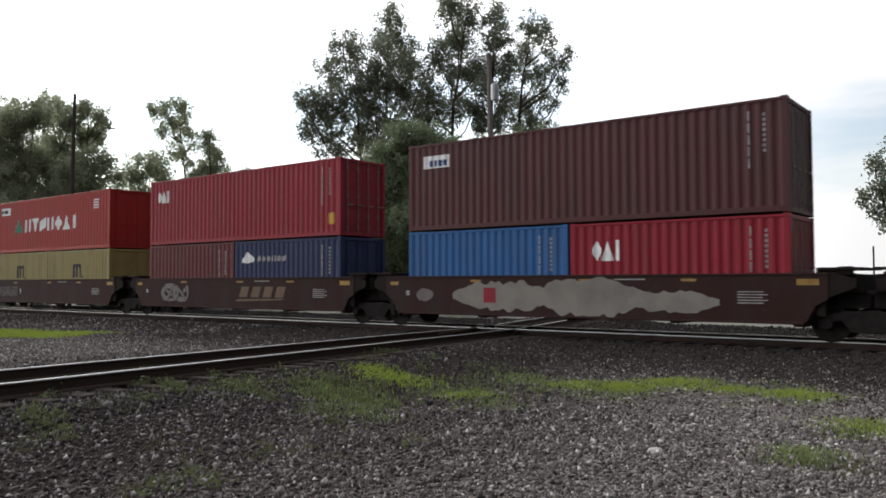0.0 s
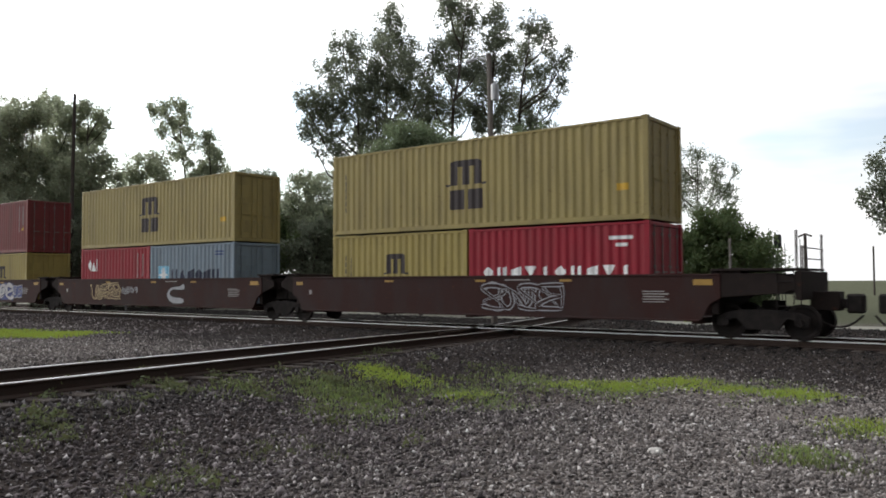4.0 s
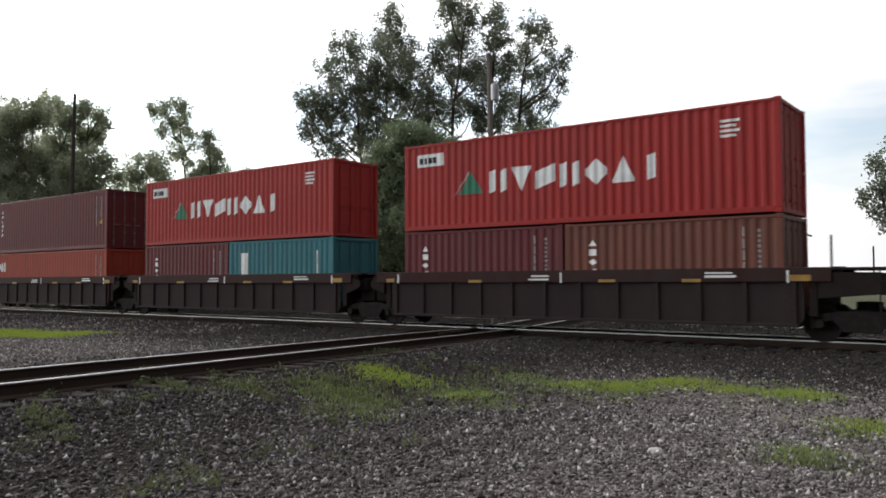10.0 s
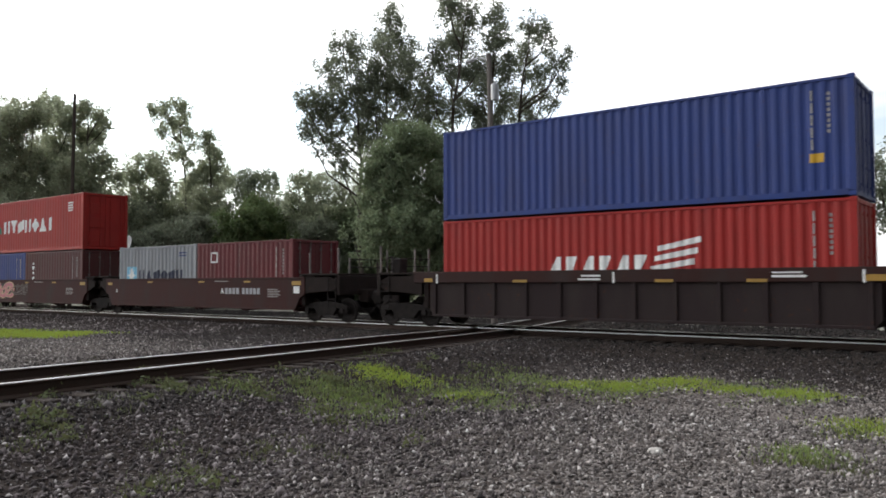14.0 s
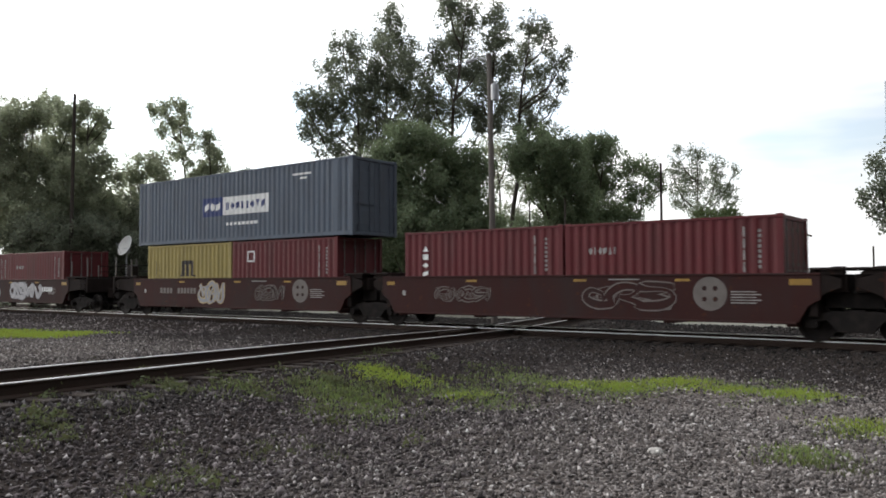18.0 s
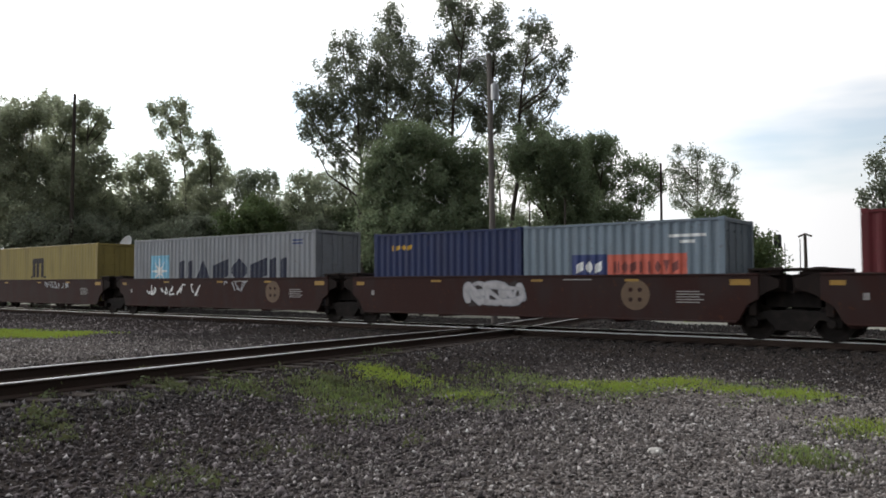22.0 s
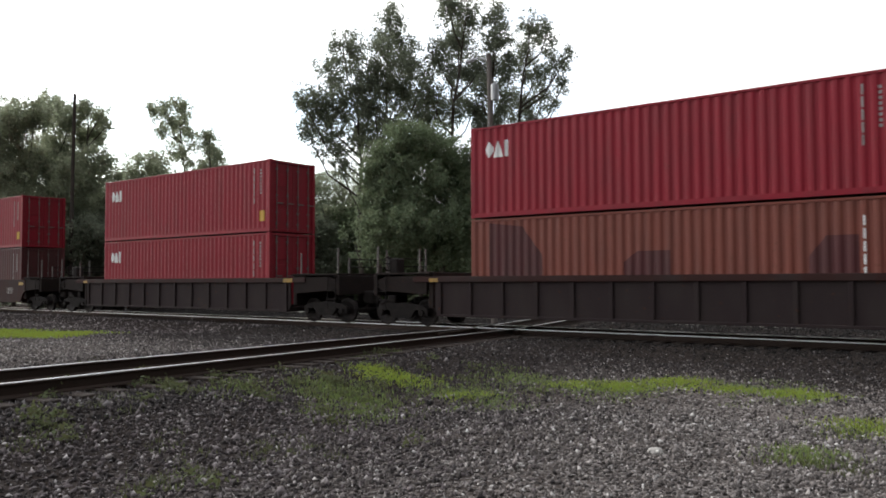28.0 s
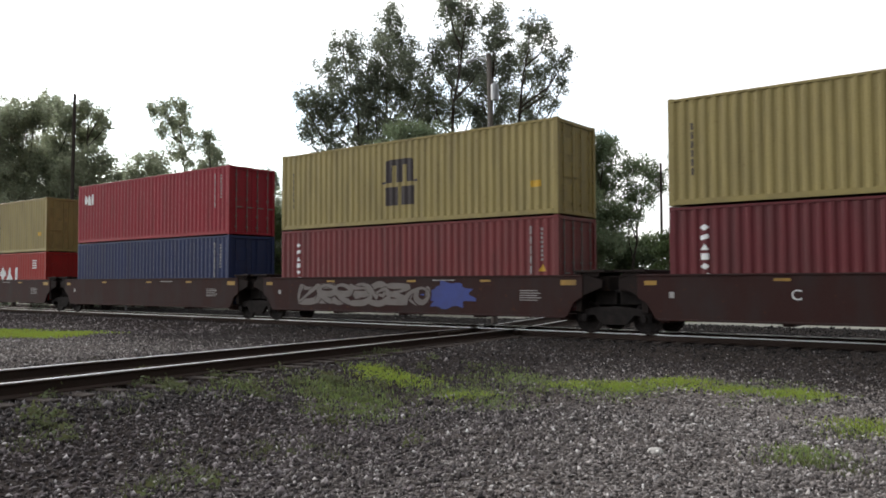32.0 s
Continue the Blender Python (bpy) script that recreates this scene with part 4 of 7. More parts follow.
grown_tree(-63.2, 65, M_LEAF_OLIVE_HAZE, WOODS, 1.8, ((-63.99, 0.200, 0.91, 1.01), (-62.98, 0.184, 0.92, 1.10), (-63.35, 0.149, 1.45, 1.69), (-62.71, 0.104, 1.78, 2.03), (-63.35, 0.065, 2.14, 1.84)))
grown_tree(-61.3, 64, M_LEAF_OLIVE_HAZE, WOODS, 1.4, ((-62.04, 0.200, 0.57, 0.84), (-61.07, 0.194, 0.58, 0.85), (-61.51, 0.169, 1.08, 1.01), (-60.65, 0.184, 0.35, 0.43), (-61.48, 0.131, 1.31, 1.52), (-61.06, 0.085, 1.48, 1.60), (-60.12, 0.120, 0.51, 0.76)))
grown_tree(-58.0, 68, M_LEAF_OLIVE_HAZE, WOODS, 1.3, ((-57.96, 0.142, 1.38, 1.01), (-59.03, 0.127, 0.85, 1.00), (-57.04, 0.121, 1.04, 1.48), (-58.30, 0.100, 1.54, 1.64), (-58.63, 0.067, 1.54, 1.45), (-56.65, 0.074, 1.49, 1.75), (-59.60, 0.086, 0.67, 1.17)))
grown_tree(-55.3, 70, M_LEAF_OLIVE_HAZE, "slim tree with a thin open top", 1.1, ((-57.64, 0.201, 0.67, 0.86), (-56.72, 0.192, 0.67, 0.76), (-55.80, 0.207, 0.68, 0.96), (-55.98, 0.184, 1.00, 0.86), (-57.22, 0.178, 0.54, 0.57), (-55.19, 0.173, 0.50, 0.77), (-55.96, 0.159, 1.09, 0.77), (-57.10, 0.211, 0.67, 0.67), (-56.29, 0.216, 0.54, 0.48)))
grown_tree(-53.8, 70, M_LEAF_OLIVE_HAZE, DARK, 1.4, ((-54.10, 0.172, 0.60, 0.97), (-53.79, 0.151, 1.02, 1.16), (-54.00, 0.123, 1.30, 1.55), (-53.09, 0.124, 0.70, 0.97), (-54.25, 0.089, 1.48, 1.54), (-55.20, 0.129, 0.68, 1.34), (-55.56, 0.100, 0.91, 1.72)))
grown_tree(-51.1, 78, M_LEAF_GREY, "grey-green tree in the edge of the woods", 1.2, ((-52.17, 0.124, 1.05, 0.98), (-51.02, 0.128, 1.17, 0.98), (-49.92, 0.122, 0.85, 1.10), (-51.01, 0.102, 2.02, 1.20)))
grown_tree(-47.5, 62, M_LEAF_OLIVE_HAZE, DARK, 1.1, ((-48.11, 0.123, 0.73, 0.88), (-47.12, 0.119, 0.65, 1.05), (-47.87, 0.091, 1.46, 1.22), (-47.66, 0.063, 1.64, 1.22)))
# bushes at the foot of the trees
plant(-20.6, 52, 0.045, 1.6, 32, M_LEAF_LIGHT, LOW, leaves=15600, limbs=40, peak=0.5, name="bush", **FULL)
plant(-18.2, 52, 0.068, 1.9, 33, M_LEAF_LIGHT, LOW, leaves=20800, limbs=44, peak=0.5, name="bush", **FULL)
plant(-16.0, 54, 0.035, 1.2, 34, M_LEAF_DARK, LOW, leaves=9100, limbs=30, peak=0.5, name="bush", **FULL)
plant(-51.5, 58, 0.080, 2.0, 57, M_LEAF_LIGHT, LOW, leaves=16900, limbs=40, peak=0.5, name="bush", **FULL)
plant(-49.5, 60, 0.090, 2.0, 58, M_LEAF_LIGHT, LOW, leaves=16900, limbs=40, peak=0.5, name="bush", **FULL)
plant(-54.2, 60, 0.065, 2.0, 59, M_LEAF, LOW, leaves=13000, limbs=40, peak=0.5, name="bush", **FULL)
plant(-46.8, 58, 0.065, 1.8, 60, M_LEAF, LOW, leaves=11700, limbs=40, peak=0.5, name="bush", **FULL)
plant(-43.4, 60, 0.070, 2.0, 61, M_LEAF_DARK, LOW, leaves=11700, limbs=40, peak=0.5, name="bush", **FULL)
plant(-25.5, 62, 0.065, 2.4, 62, M_LEAF_DARK, LOW, leaves=14300, limbs=40, peak=0.5, name="bush", **FULL)
plant(-29.0, 60, 0.070, 2.4, 63, M_LEAF_DARK, LOW, leaves=14300, limbs=40, peak=0.5, name="bush", **FULL)
plant(-34.0, 58, 0.065, 2.4, 65, M_LEAF_DARK, LOW, leaves=14300, limbs=40, peak=0.5, name="bush", **FULL)
plant(-61.0, 62, 0.060, 2.4, 66, M_LEAF, LOW, leaves=14300, limbs=40, peak=0.5, name="bush", **FULL)
plant(-64.5, 60, 0.060, 2.6, 67, M_LEAF, LOW, leaves=14300, limbs=40, peak=0.5, name="bush", **FULL)
plant(-57.0, 62, 0.055, 2.2, 68, M_LEAF, LOW, leaves=13000, limbs=40, peak=0.5, name="bush", **FULL)

for i, (az, top) in enumerate(((-45.0, 0.045), (-42.0, 0.040), (-40.2, 0.045), (-38.0, 0.045), (-36.0, 0.040), (-32.0, 0.045), (-27.3, 0.045), (-23.0, 0.040))):
    plant(az, 62 + i % 3, top, 1.9, 120 + i, M_LEAF_DARK, LOW, leaves=6500, limbs=30, peak=0.5, size=0.24, base=0.02, clump=0.5, name="bush")

# understory that closes the woods below their crowns
for i, (az, d, top, rad) in enumerate(((-66.5, 70, 0.115, 3.4), (-63.0, 72, 0.110, 3.4), (-60.0, 74, 0.085, 3.2), (-58.5, 66, 0.075, 2.8), (-55.8, 70, 0.075, 2.8), (-53.0, 72, 0.080, 2.8), (-49.5, 70, 0.085, 2.8), (-47.0, 68, 0.080, 2.8),
                                       (-44.5, 64, 0.080, 2.8))):
    plant(az, d, top, rad, 80 + i, M_LEAF if az < -46 else M_LEAF_DARK, "dense green shrub under the trees", leaves=13000, limbs=36, peak=0.5, size=0.23, base=0.03, clump=0.6, name="bush")


def blocker_woods():
    """Unseen woods, added behind the tripod to hold sky light off the train, far from the view."""
    r = np.random.default_rng(5)
    n = 26000
    a = np.radians(r.uniform(12, 205, n))
    lobe = 0.75 + 0.25 * np.sin(9 * a) * np.sin(23 * a + 1.0)
    # taller and closer on the right, to darken the container ends
    near = np.clip((np.radians(125) - a) / np.radians(30), 0, 1)
    z = (14.0 + 7.0 * near) * lobe * r.random(n) ** 0.8
    d = 30 - 6 * near + 14 * r.random(n)
    x, y = EYE[0] + d * np.sin(a), EYE[1] + d * np.cos(a)
    keep = (cross_dist(x, y) > 6) & (np.abs(y) > 12)
    c = np.column_stack([x, y, z - 0.3])[keep]
    woods = solo("unseen_woods", leaf_mesh("unseen_woods", c, 1.3, r), M_LEAF_DARK, "unseen leafy woods added to block the sky behind the tripod", "woods", "stuff")
    trunks = Shape()
    for k in range(0, len(c), 260):
        px, py = float(c[k, 0]), float(c[k, 1])
        trunks.rod((px, py, -0.5), (px, py, 11.0), 0.16, 6, 0.05)
    tagged(part("trunks", trunks.mesh("trunks"), M_BARK, woods), kind="stuff")


blocker_woods()

# ---------------------------------------------------------------- poles, dish, signals


def pole(az, dist, top, r0, r1, material, label, lean=0.0, name="utility_pole"):
    at = bearing(az - 0.225 + 0.0105 * (az + 37.5) - 0.25 * (top - 0.2), dist)
    top = top * 1.011 + 0.0023
    z0 = float(ground_z(at.x, at.y))
    h = EYE[2] + top * dist - z0
    p = thing(name, pose(at.x, at.y, z0 - 0.02, 0, lean, 0), label, "pole")
    part("shaft", Shape().rod((0, 0, 0), (0, 0, h), r0, 12, r1).mesh("shaft"), material, p)
    return p, h


lamp_pole, hh = pole(-33.7, 33, 0.285, 0.14, 0.10, M_POLE, "weathered wooden pole with a lamp arm and transformer", -1.0, "lamp_pole")
part("transformer", Shape().rod((0.26, 0, hh - 2.0), (0.26, 0, hh - 1.35), 0.17, 14).rod((0.26, 0, hh - 1.35), (0.26, 0, hh - 1.25), 0.12, 12, 0.05).mesh("transformer"),
     M_GALV, lamp_pole, None, "grey steel transformer can")
arm = part("lamp_arm", Shape().rod((0, 0, hh - 0.25), (-0.55, 0.1, hh - 0.02), 0.025, 6).rod((-0.55, 0.1, hh - 0.02), (-0.9, 0.15, hh - 0.02), 0.02, 6).mesh("lamp_arm"), M_GALV, lamp_pole)
part("lamp_head", Shape().rod((-0.85, 0.15, hh - 0.02), (-1.25, 0.2, hh - 0.06), 0.07, 8, 0.10).mesh("lamp_head"), M_GALV, arm)
pole(-62.3, 60, 0.212, 0.15, 0.10, M_DARKPOLE, "dark wooden utility pole among the trees", 1.2)
pole(-22.1, 56, 0.140, 0.10, 0.08, M_DARKPOLE, "dark wooden post before the trees", 0.0, "post")
pole(-31.2, 36, 0.100, 0.045, 0.035, M_DARKPOLE, "thin bare steel post behind the tracks", 0.0, "post")
pole(-28.7, 36, 0.100, 0.045, 0.035, M_DARKPOLE, "thin bare steel post behind the tracks", 0.0, "post")
far_pole, hh = pole(-13.05, 95, 0.050, 0.20, 0.16, M_DARKPOLE, "dark utility pole with a short drooping crossarm", -0.6)
part("cross_arm", Shape().rod((-0.7, 0, hh - 0.25), (0, 0, hh + 0.05), 0.10, 6).rod((0, 0, hh + 0.05), (0.7, 0, hh - 0.25), 0.10, 6).mesh("cross_arm"), M_DARKPOLE, far_pole)
pole(-13.4, 60, 0.045, 0.04, 0.03, M_DARKPOLE, "thin dark post in the open field", 0.0, "post")
pole(-9.2, 110, 0.035, 0.12, 0.10, M_DARKPOLE, "thin dark post in the open field", 0.0, "post")
mast, hh = pole(-14.75, 60, 0.040, 0.07, 0.06, M_SIGNAL, "black railway signal mast with a hooded lamp head", 0.0, "signal_mast")
head = part("signal_head", Shape().box(-0.25, 0.25, -0.15, 0.15, hh - 0.3, hh + 0.65).mesh("signal_head", 0.08), M_SIGNAL, mast)
for k in (0.05, 0.35):
    part("visor", Shape().rod((0, -0.15, hh + k), (0, -0.45, hh + k), 0.12, 10).mesh("visor"), M_SIGNAL, head)
part("ladder", Shape().box(0.22, 0.26, -0.04, 0.0, 0.0, hh).box(0.46, 0.50, -0.04, 0.0, 0.0, hh).mesh("ladder"), M_SIGNAL, mast)

dish_at = bearing(-59.35, 58)
dz = float(ground_z(dish_at.x, dish_at.y))
dish = thing("satellite_dish", pose(dish_at.x, dish_at.y, dz), "white round satellite dish on a steel post", "satellite dish")
zc = EYE[2] + 0.0424 * 58 - dz
part("post", Shape().rod((0, 0, 0), (0, 0, zc - 0.35), 0.06, 10).mesh("post"), M_GALV, dish)
bowl = Shape()
prof = [(0.02, 0.0), (0.25, -0.02), (0.48, -0.08), (0.68, -0.17), (0.72, -0.17), (0.50, -0.05), (0.25, 0.02), (0.02, 0.04)]
bowl.lathe(prof, 28)
part("reflector", bowl.mesh("reflector"), M_DISH, dish, pose(0, 0, zc, -22, 18, -6))
part("feed_arm", Shape().rod((0, 0, -0.7), (0, -0.75, -0.1), 0.02, 6).mesh("feed_arm"), M_GALV, dish, pose(0, 0, zc, -22, 18, -6))
part("mount", Shape().box(-0.12, 0.12, -0.08, 0.2, zc - 0.45, zc - 0.12).mesh("mount", 0.02), M_GALV, dish)


# ---------------------------------------------------------------- containers
W2 = 1.219
PERIOD = 0.278


def wave(length):
    """The side wall's folds along x: (x, depth) points between the end posts, and for a longer box its inner posts."""
    a, b = -length / 2 + 0.14, length / 2 - 0.14
    flats = [(-6.096 - 0.2, -6.096 + 0.12), (6.096 - 0.12, 6.096 + 0.2)] if length > 13 else []
    pts, n = [(a, 0.0)], round((b - a) / PERIOD)
    s = (b - a) / n
    for i in range(n):
        x = a + i * s
        if any(p < x + s / 2 < q for p, q in flats):
            continue
        pts += [(x + s * 0.13, 0.004), (x + s * 0.37, 0.037), (x + s * 0.63, 0.037), (x + s * 0.87, 0.004)]
    return pts + [(b, 0.0)]


def depth_at(pts, x):
    for (x0, d0), (x1, d1) in zip(pts, pts[1:]):
        if x0 <= x <= x1:
            return d0 + (d1 - d0) * (x - x0) / max(x1 - x0, 1e-6)
    return 0.0


WAVES, BOXES = {}, {}


def side_wall_mesh(length, h):
    pts = WAVES.setdefault(length, wave(length))
    s = Shape()
    n = len(pts)
    z0, z1 = 0.155, h - 0.085
    vs = [(x, -W2 + 0.006 + d, z) for z in (z0, z1) for x, d in pts] + [(x, -W2 + 0.012 + d, z) for z in (z0, z1) for x, d in pts]
    fs = [(i, i + 1, n + i + 1, n + i) for i in range(n - 1)] + [(2 * n + i + 1, 2 * n + i, 3 * n + i, 3 * n + i + 1) for i in range(n - 1)]
    fs += [(0, n, 3 * n, 2 * n), (n - 1, 3 * n - 1, 4 * n - 1, 2 * n - 1)]
    return s.quads(vs, fs).mesh("side_wall")


def box_meshes(length, h):
    """The shared meshes of a box of that length and height."""
    key = (length, h)
    if key in BOXES:
        return BOXES[key]
    a = length / 2
    d = {}
    d["side_wall"] = side_wall_mesh(length, h)
    roof = Shape()
    n = int(length / 0.21)
    xs = [-a + 0.1 + (length - 0.2) * i / n for i in range(n + 1)]
    vs = [(x, y, h - 0.03 - (0.018 if i % 2 else 0.0) - dz) for dz in (0.0, 0.006) for y in (-W2 + 0.06, W2 - 0.06) for i, x in enumerate(xs)]
    m = n + 1
    roof.quads(vs, [(i, i + 1, m + i + 1, m + i) for i in range(n)] + [(2 * m + i + 1, 2 * m + i, 3 * m + i, 3 * m + i + 1) for i in range(n)])
    d["roof"] = roof.mesh("roof")
    end = Shape()
    n = 8
    ys = []
    for i in range(n):
        y = -W2 + 0.13 + i * (2 * W2 - 0.26) / n
        s = (2 * W2 - 0.26) / n
        ys += [(y + 0.1 * s, 0.0), (y + 0.3 * s, 0.04), (y + 0.7 * s, 0.04), (y + 0.9 * s, 0.0)]
    m = len(ys)
    end.quads([(-a + 0.02 + dd + t, y, z) for t in (0, 0.006) for z in (0.15, h - 0.1) for y, dd in ys],
              [(i + 1, i, m + i, m + i + 1) for i in range(m - 1)] + [(2 * m + i, 2 * m + i + 1, 3 * m + i + 1, 3 * m + i) for i in range(m - 1)])
    d["front_wall"] = end.mesh("front_wall")
    d["corner_post"] = Shape().box(-0.08, 0.08, -0.075, 0.075, 0.118, h - 0.118).mesh("corner_post", 0.01)
    d["top_rail"] = Shape().box(-a + 0.17, a - 0.17, -0.03, 0.03, h - 0.095, h - 0.025).mesh("top_rail", 0.006)
    d["bottom_rail"] = Shape().box(-a + 0.17, a - 0.17, -0.04, 0.04, 0.02, 0.165).mesh("bottom_rail", 0.006)
    d["header"] = Shape().box(-0.06, 0.06, -W2 + 0.16, W2 - 0.16, h - 0.13, h - 0.02).mesh("header", 0.008)
    d["sill"] = Shape().box(-0.06, 0.06, -W2 + 0.16, W2 - 0.16, 0.02, 0.16).mesh("sill", 0.008)
    d["corner_casting"] = Shape().box(-0.089, 0.089, -0.081, 0.081, -0.059, 0.059).mesh("corner_casting", 0.012)
    d["door"] = Shape().box(-0.02, 0.02, -0.55, 0.55, 0.17, h - 0.14).mesh("door", 0.006)
    d["door_panel"] = Shape().box(0.018, 0.034, -0.49, 0.49, 0, (h - 0.75) / 3 - 0.2).mesh("door_panel", 0.006)
    rod = Shape().rod((0.055, 0, 0.1), (0.055, 0, h - 0.08), 0.017, 6)
    for zz in (0.3, 0.75, h * 0.5, h - 0.4):
        rod.box(0.018, 0.07, -0.045, 0.045, zz, zz + 0.07)
    rod.box(0.05, 0.075, -0.02, 0.3, 1.15, 1.19)
    d["lock_rod"] = rod.mesh("lock_rod")
    d["underframe"] = Shape().box(-a + 0.1, a - 0.1, -W2 + 0.08, W2 - 0.08, 0.06, 0.14).mesh("underframe")
    BOXES[key] = d
    return d


def side_mark(name, box, length, quads, material, lift=0.006, small=False):
    """Painted shapes that lie on the folds of the near side: quads of (x0, low0, high0, x1, low1, high1) make one part."""
    pts = WAVES[length]
    s = Shape()
    for x0, l0, h0, x1, l1, h1 in quads:
        xs = sorted({x0, x1, *[x for x, _ in pts if x0 < x < x1]})
        vs = []
        for x in xs:
            f = (x - x0) / (x1 - x0)
            y = -W2 + 0.006 + depth_at(pts, x) - lift
            vs += [(x, y, l0 + (l1 - l0) * f), (x, y, h0 + (h1 - h0) * f)]
        s.quads(vs, [(2 * i, 2 * i + 2, 2 * i + 3, 2 * i + 1) for i in range(len(xs) - 1)])
    ob = part(name, s.mesh(name), material, box)
    return tagged(ob, kind="stuff") if small else ob


def flat(x, z, w, h):
    return (x, z, z + h, x + w, z, z + h)


def plain_shape(k, x, z, w, h):
    """One plain painted shape of a row: 0 block, 1 two slanted bars, 2 triangle down, 3 triangle up, 4 diamond, 5 leaning block, 6 slanted bar."""
    m = z + h / 2
    if k == 1:
        return [(x + q * w, z, z + h * 0.9, x + q * w + w * 0.34, z + h * 0.1, z + h) for q in (0.0, 0.60)]
    if k == 2:
        return [(x, z + h * 0.90, z + h, x + w / 2, z, z + h), (x + w / 2, z, z + h, x + w, z + h * 0.90, z + h)]
    if k == 3:
        return [(x, z, z + h * 0.1, x + w / 2, z, z + h), (x + w / 2, z, z + h, x + w, z, z + h * 0.1)]
    if k == 4:
        return [(x, m - h * 0.12, m + h * 0.12, x + w / 2, z, z + h), (x + w / 2, z, z + h, x + w, m - h * 0.12, m + h * 0.12)]
    if k == 5:
        return [(x, z, z + h * 0.72, x + w, z + h * 0.28, z + h)]
    if k == 6:
        return [(x + w * 0.3, z, z + h * 0.9, x + w * 0.66, z + h * 0.1, z + h)]
    return [flat(x, z, w, h)]


def blocks(name, box, L, x0, x1, z, h, n, material, fill=0.80, lift=0.006, kinds=(0,)):
    """A row of n plain shapes, in place of a painted name."""
    p = (x1 - x0) / (n - 1 + fill)
    for i in range(n):
        side_mark(name, box, L, plain_shape(kinds[i % len(kinds)], x0 + i * p, z, p * fill, h), material, lift)


def pillar(name, box, L, x, z0, z1, n, w, material):
    """A column of n plain shapes, in place of a name painted downwards."""
    p = (z1 - z0) / n
    for i in range(n):
        side_mark(name, box, L, plain_shape((5, 4, 0, 3, 5, 4)[i % 6], x + w * 0.12, z0 + i * p, w * 0.72, p * 0.66), material)


def codes(box, L, h, mt=None):
    """The two columns of registration bars near the door end."""
    a = L / 2
    mt = mt or M_CODE
    side_mark("code_marking", box, L, [flat(a - 0.62, h - 0.45 - k * 0.13, 0.075, 0.08) for k in range(8)], mt, small=True)
    side_mark("code_marking", box, L, [flat(a - 0.98, h - 0.55 - k * 0.30, 0.05, 0.25) for k in range(5)], mt, small=True)


def emblem(box, L, x, z, w, h, mt):
    """A solid emblem of three legs under one bar, with two small feet."""
    q = [flat(x, z, w * 0.24, h * 0.74), flat(x + w * 0.38, z, w * 0.24, h * 0.74), flat(x + w * 0.76, z, w * 0.24, h * 0.74),
         (x, z + h * 0.74, z + h * 0.94, x + w * 0.12, z + h * 0.74, z + h), flat(x + w * 0.12, z + h * 0.74, w * 0.76, h * 0.26),
         (x + w * 0.88, z + h * 0.74, z + h, x + w, z + h * 0.74, z + h * 0.92),
         flat(x - w * 0.16, z - h * 0.03, w * 0.16, h * 0.09), flat(x + w, z - h * 0.03, w * 0.16, h * 0.09)]
    side_mark("emblem", box, L, q, mt)


def trio(box, L, x, z, w, h):
    """A diamond, a triangle and a bar, in place of a short name."""
    side_mark("name_diamond", box, L, plain_shape(4, x, z, w * 0.34, h), M_WHITE)
    side_mark("name_triangle", box, L, plain_shape(3, x + w * 0.34, z, w * 0.42, h), M_WHITE)
    side_mark("name_bar", box, L, [flat(x + w * 0.84, z, w * 0.13, h)], M_WHITE)


def star(x, z, r):
    q = []
    for k in range(4):
        a = k * math.pi / 4
        dx, dz = math.cos(a) * r, math.sin(a) * r
        if abs(dx) < 0.02:
            q.append((x - 0.06, z - r, z + r, x + 0.06, z - r, z + r))
        else:
            t = math.copysign(abs(dz), dz * dx) if abs(dz) > 1e-6 else 0.0
            q += [(x - abs(dx), z - t - 0.02, z - t + 0.02, x, z - 0.1, z + 0.1), (x, z - 0.1, z + 0.1, x + abs(dx), z + t - 0.02, z + t + 0.02)]
    return q


# ---- what is painted on each kind
def deco_codes(b, L, h):
    codes(b, L, h)


def deco_codes_plate(b, L, h):
    codes(b, L, h)
    side_mark("warning_plate", b, L, [flat(5.08, 0.84, 0.32, 0.22)], M_AMBER)


def deco_emblem(b, L, h):
    if L < 7:
        emblem(b, L, -0.42, 1.20, 0.84, 0.68, M_BLACK)
    else:
        emblem(b, L, -0.62, 1.22, 1.28, 1.02, M_BLACK)
    side_mark("code_marking", b, L, [flat(-L / 2 + 0.62, h - 0.9 - k * 0.24, 0.07, 0.18) for k in range(5)], M_BLACK, small=True)
    side_mark("code_marking", b, L, [flat(-L / 2 + 0.90, h - 1.0 - k * 0.24, 0.05, 0.18) for k in range(4)], M_BLACK, small=True)


def deco_emblem_high(b, L, h):
    emblem(b, L, -0.70, 1.42, 1.22, 0.80, M_BLACK)
    for k in (0, 1):
        side_mark("emblem_block", b, L, [flat(-0.72 + k * 0.70, 0.63, 0.58, 0.64)], M_BLACK)
    side_mark("warning_plate", b, L, [flat(L / 2 - 0.95, 0.85, 0.35, 0.20)], M_AMBER)
    side_mark("code_marking", b, L, [flat(-L / 2 + 0.62, h - 0.9 - k * 0.24, 0.07, 0.18) for k in range(6)], M_BLACK, small=True)


def deco_emblem_amber(b, L, h):
    emblem(b, L, -0.58, 1.14, 1.35, 1.08, PAINT["tan"])
    codes(b, L, h)


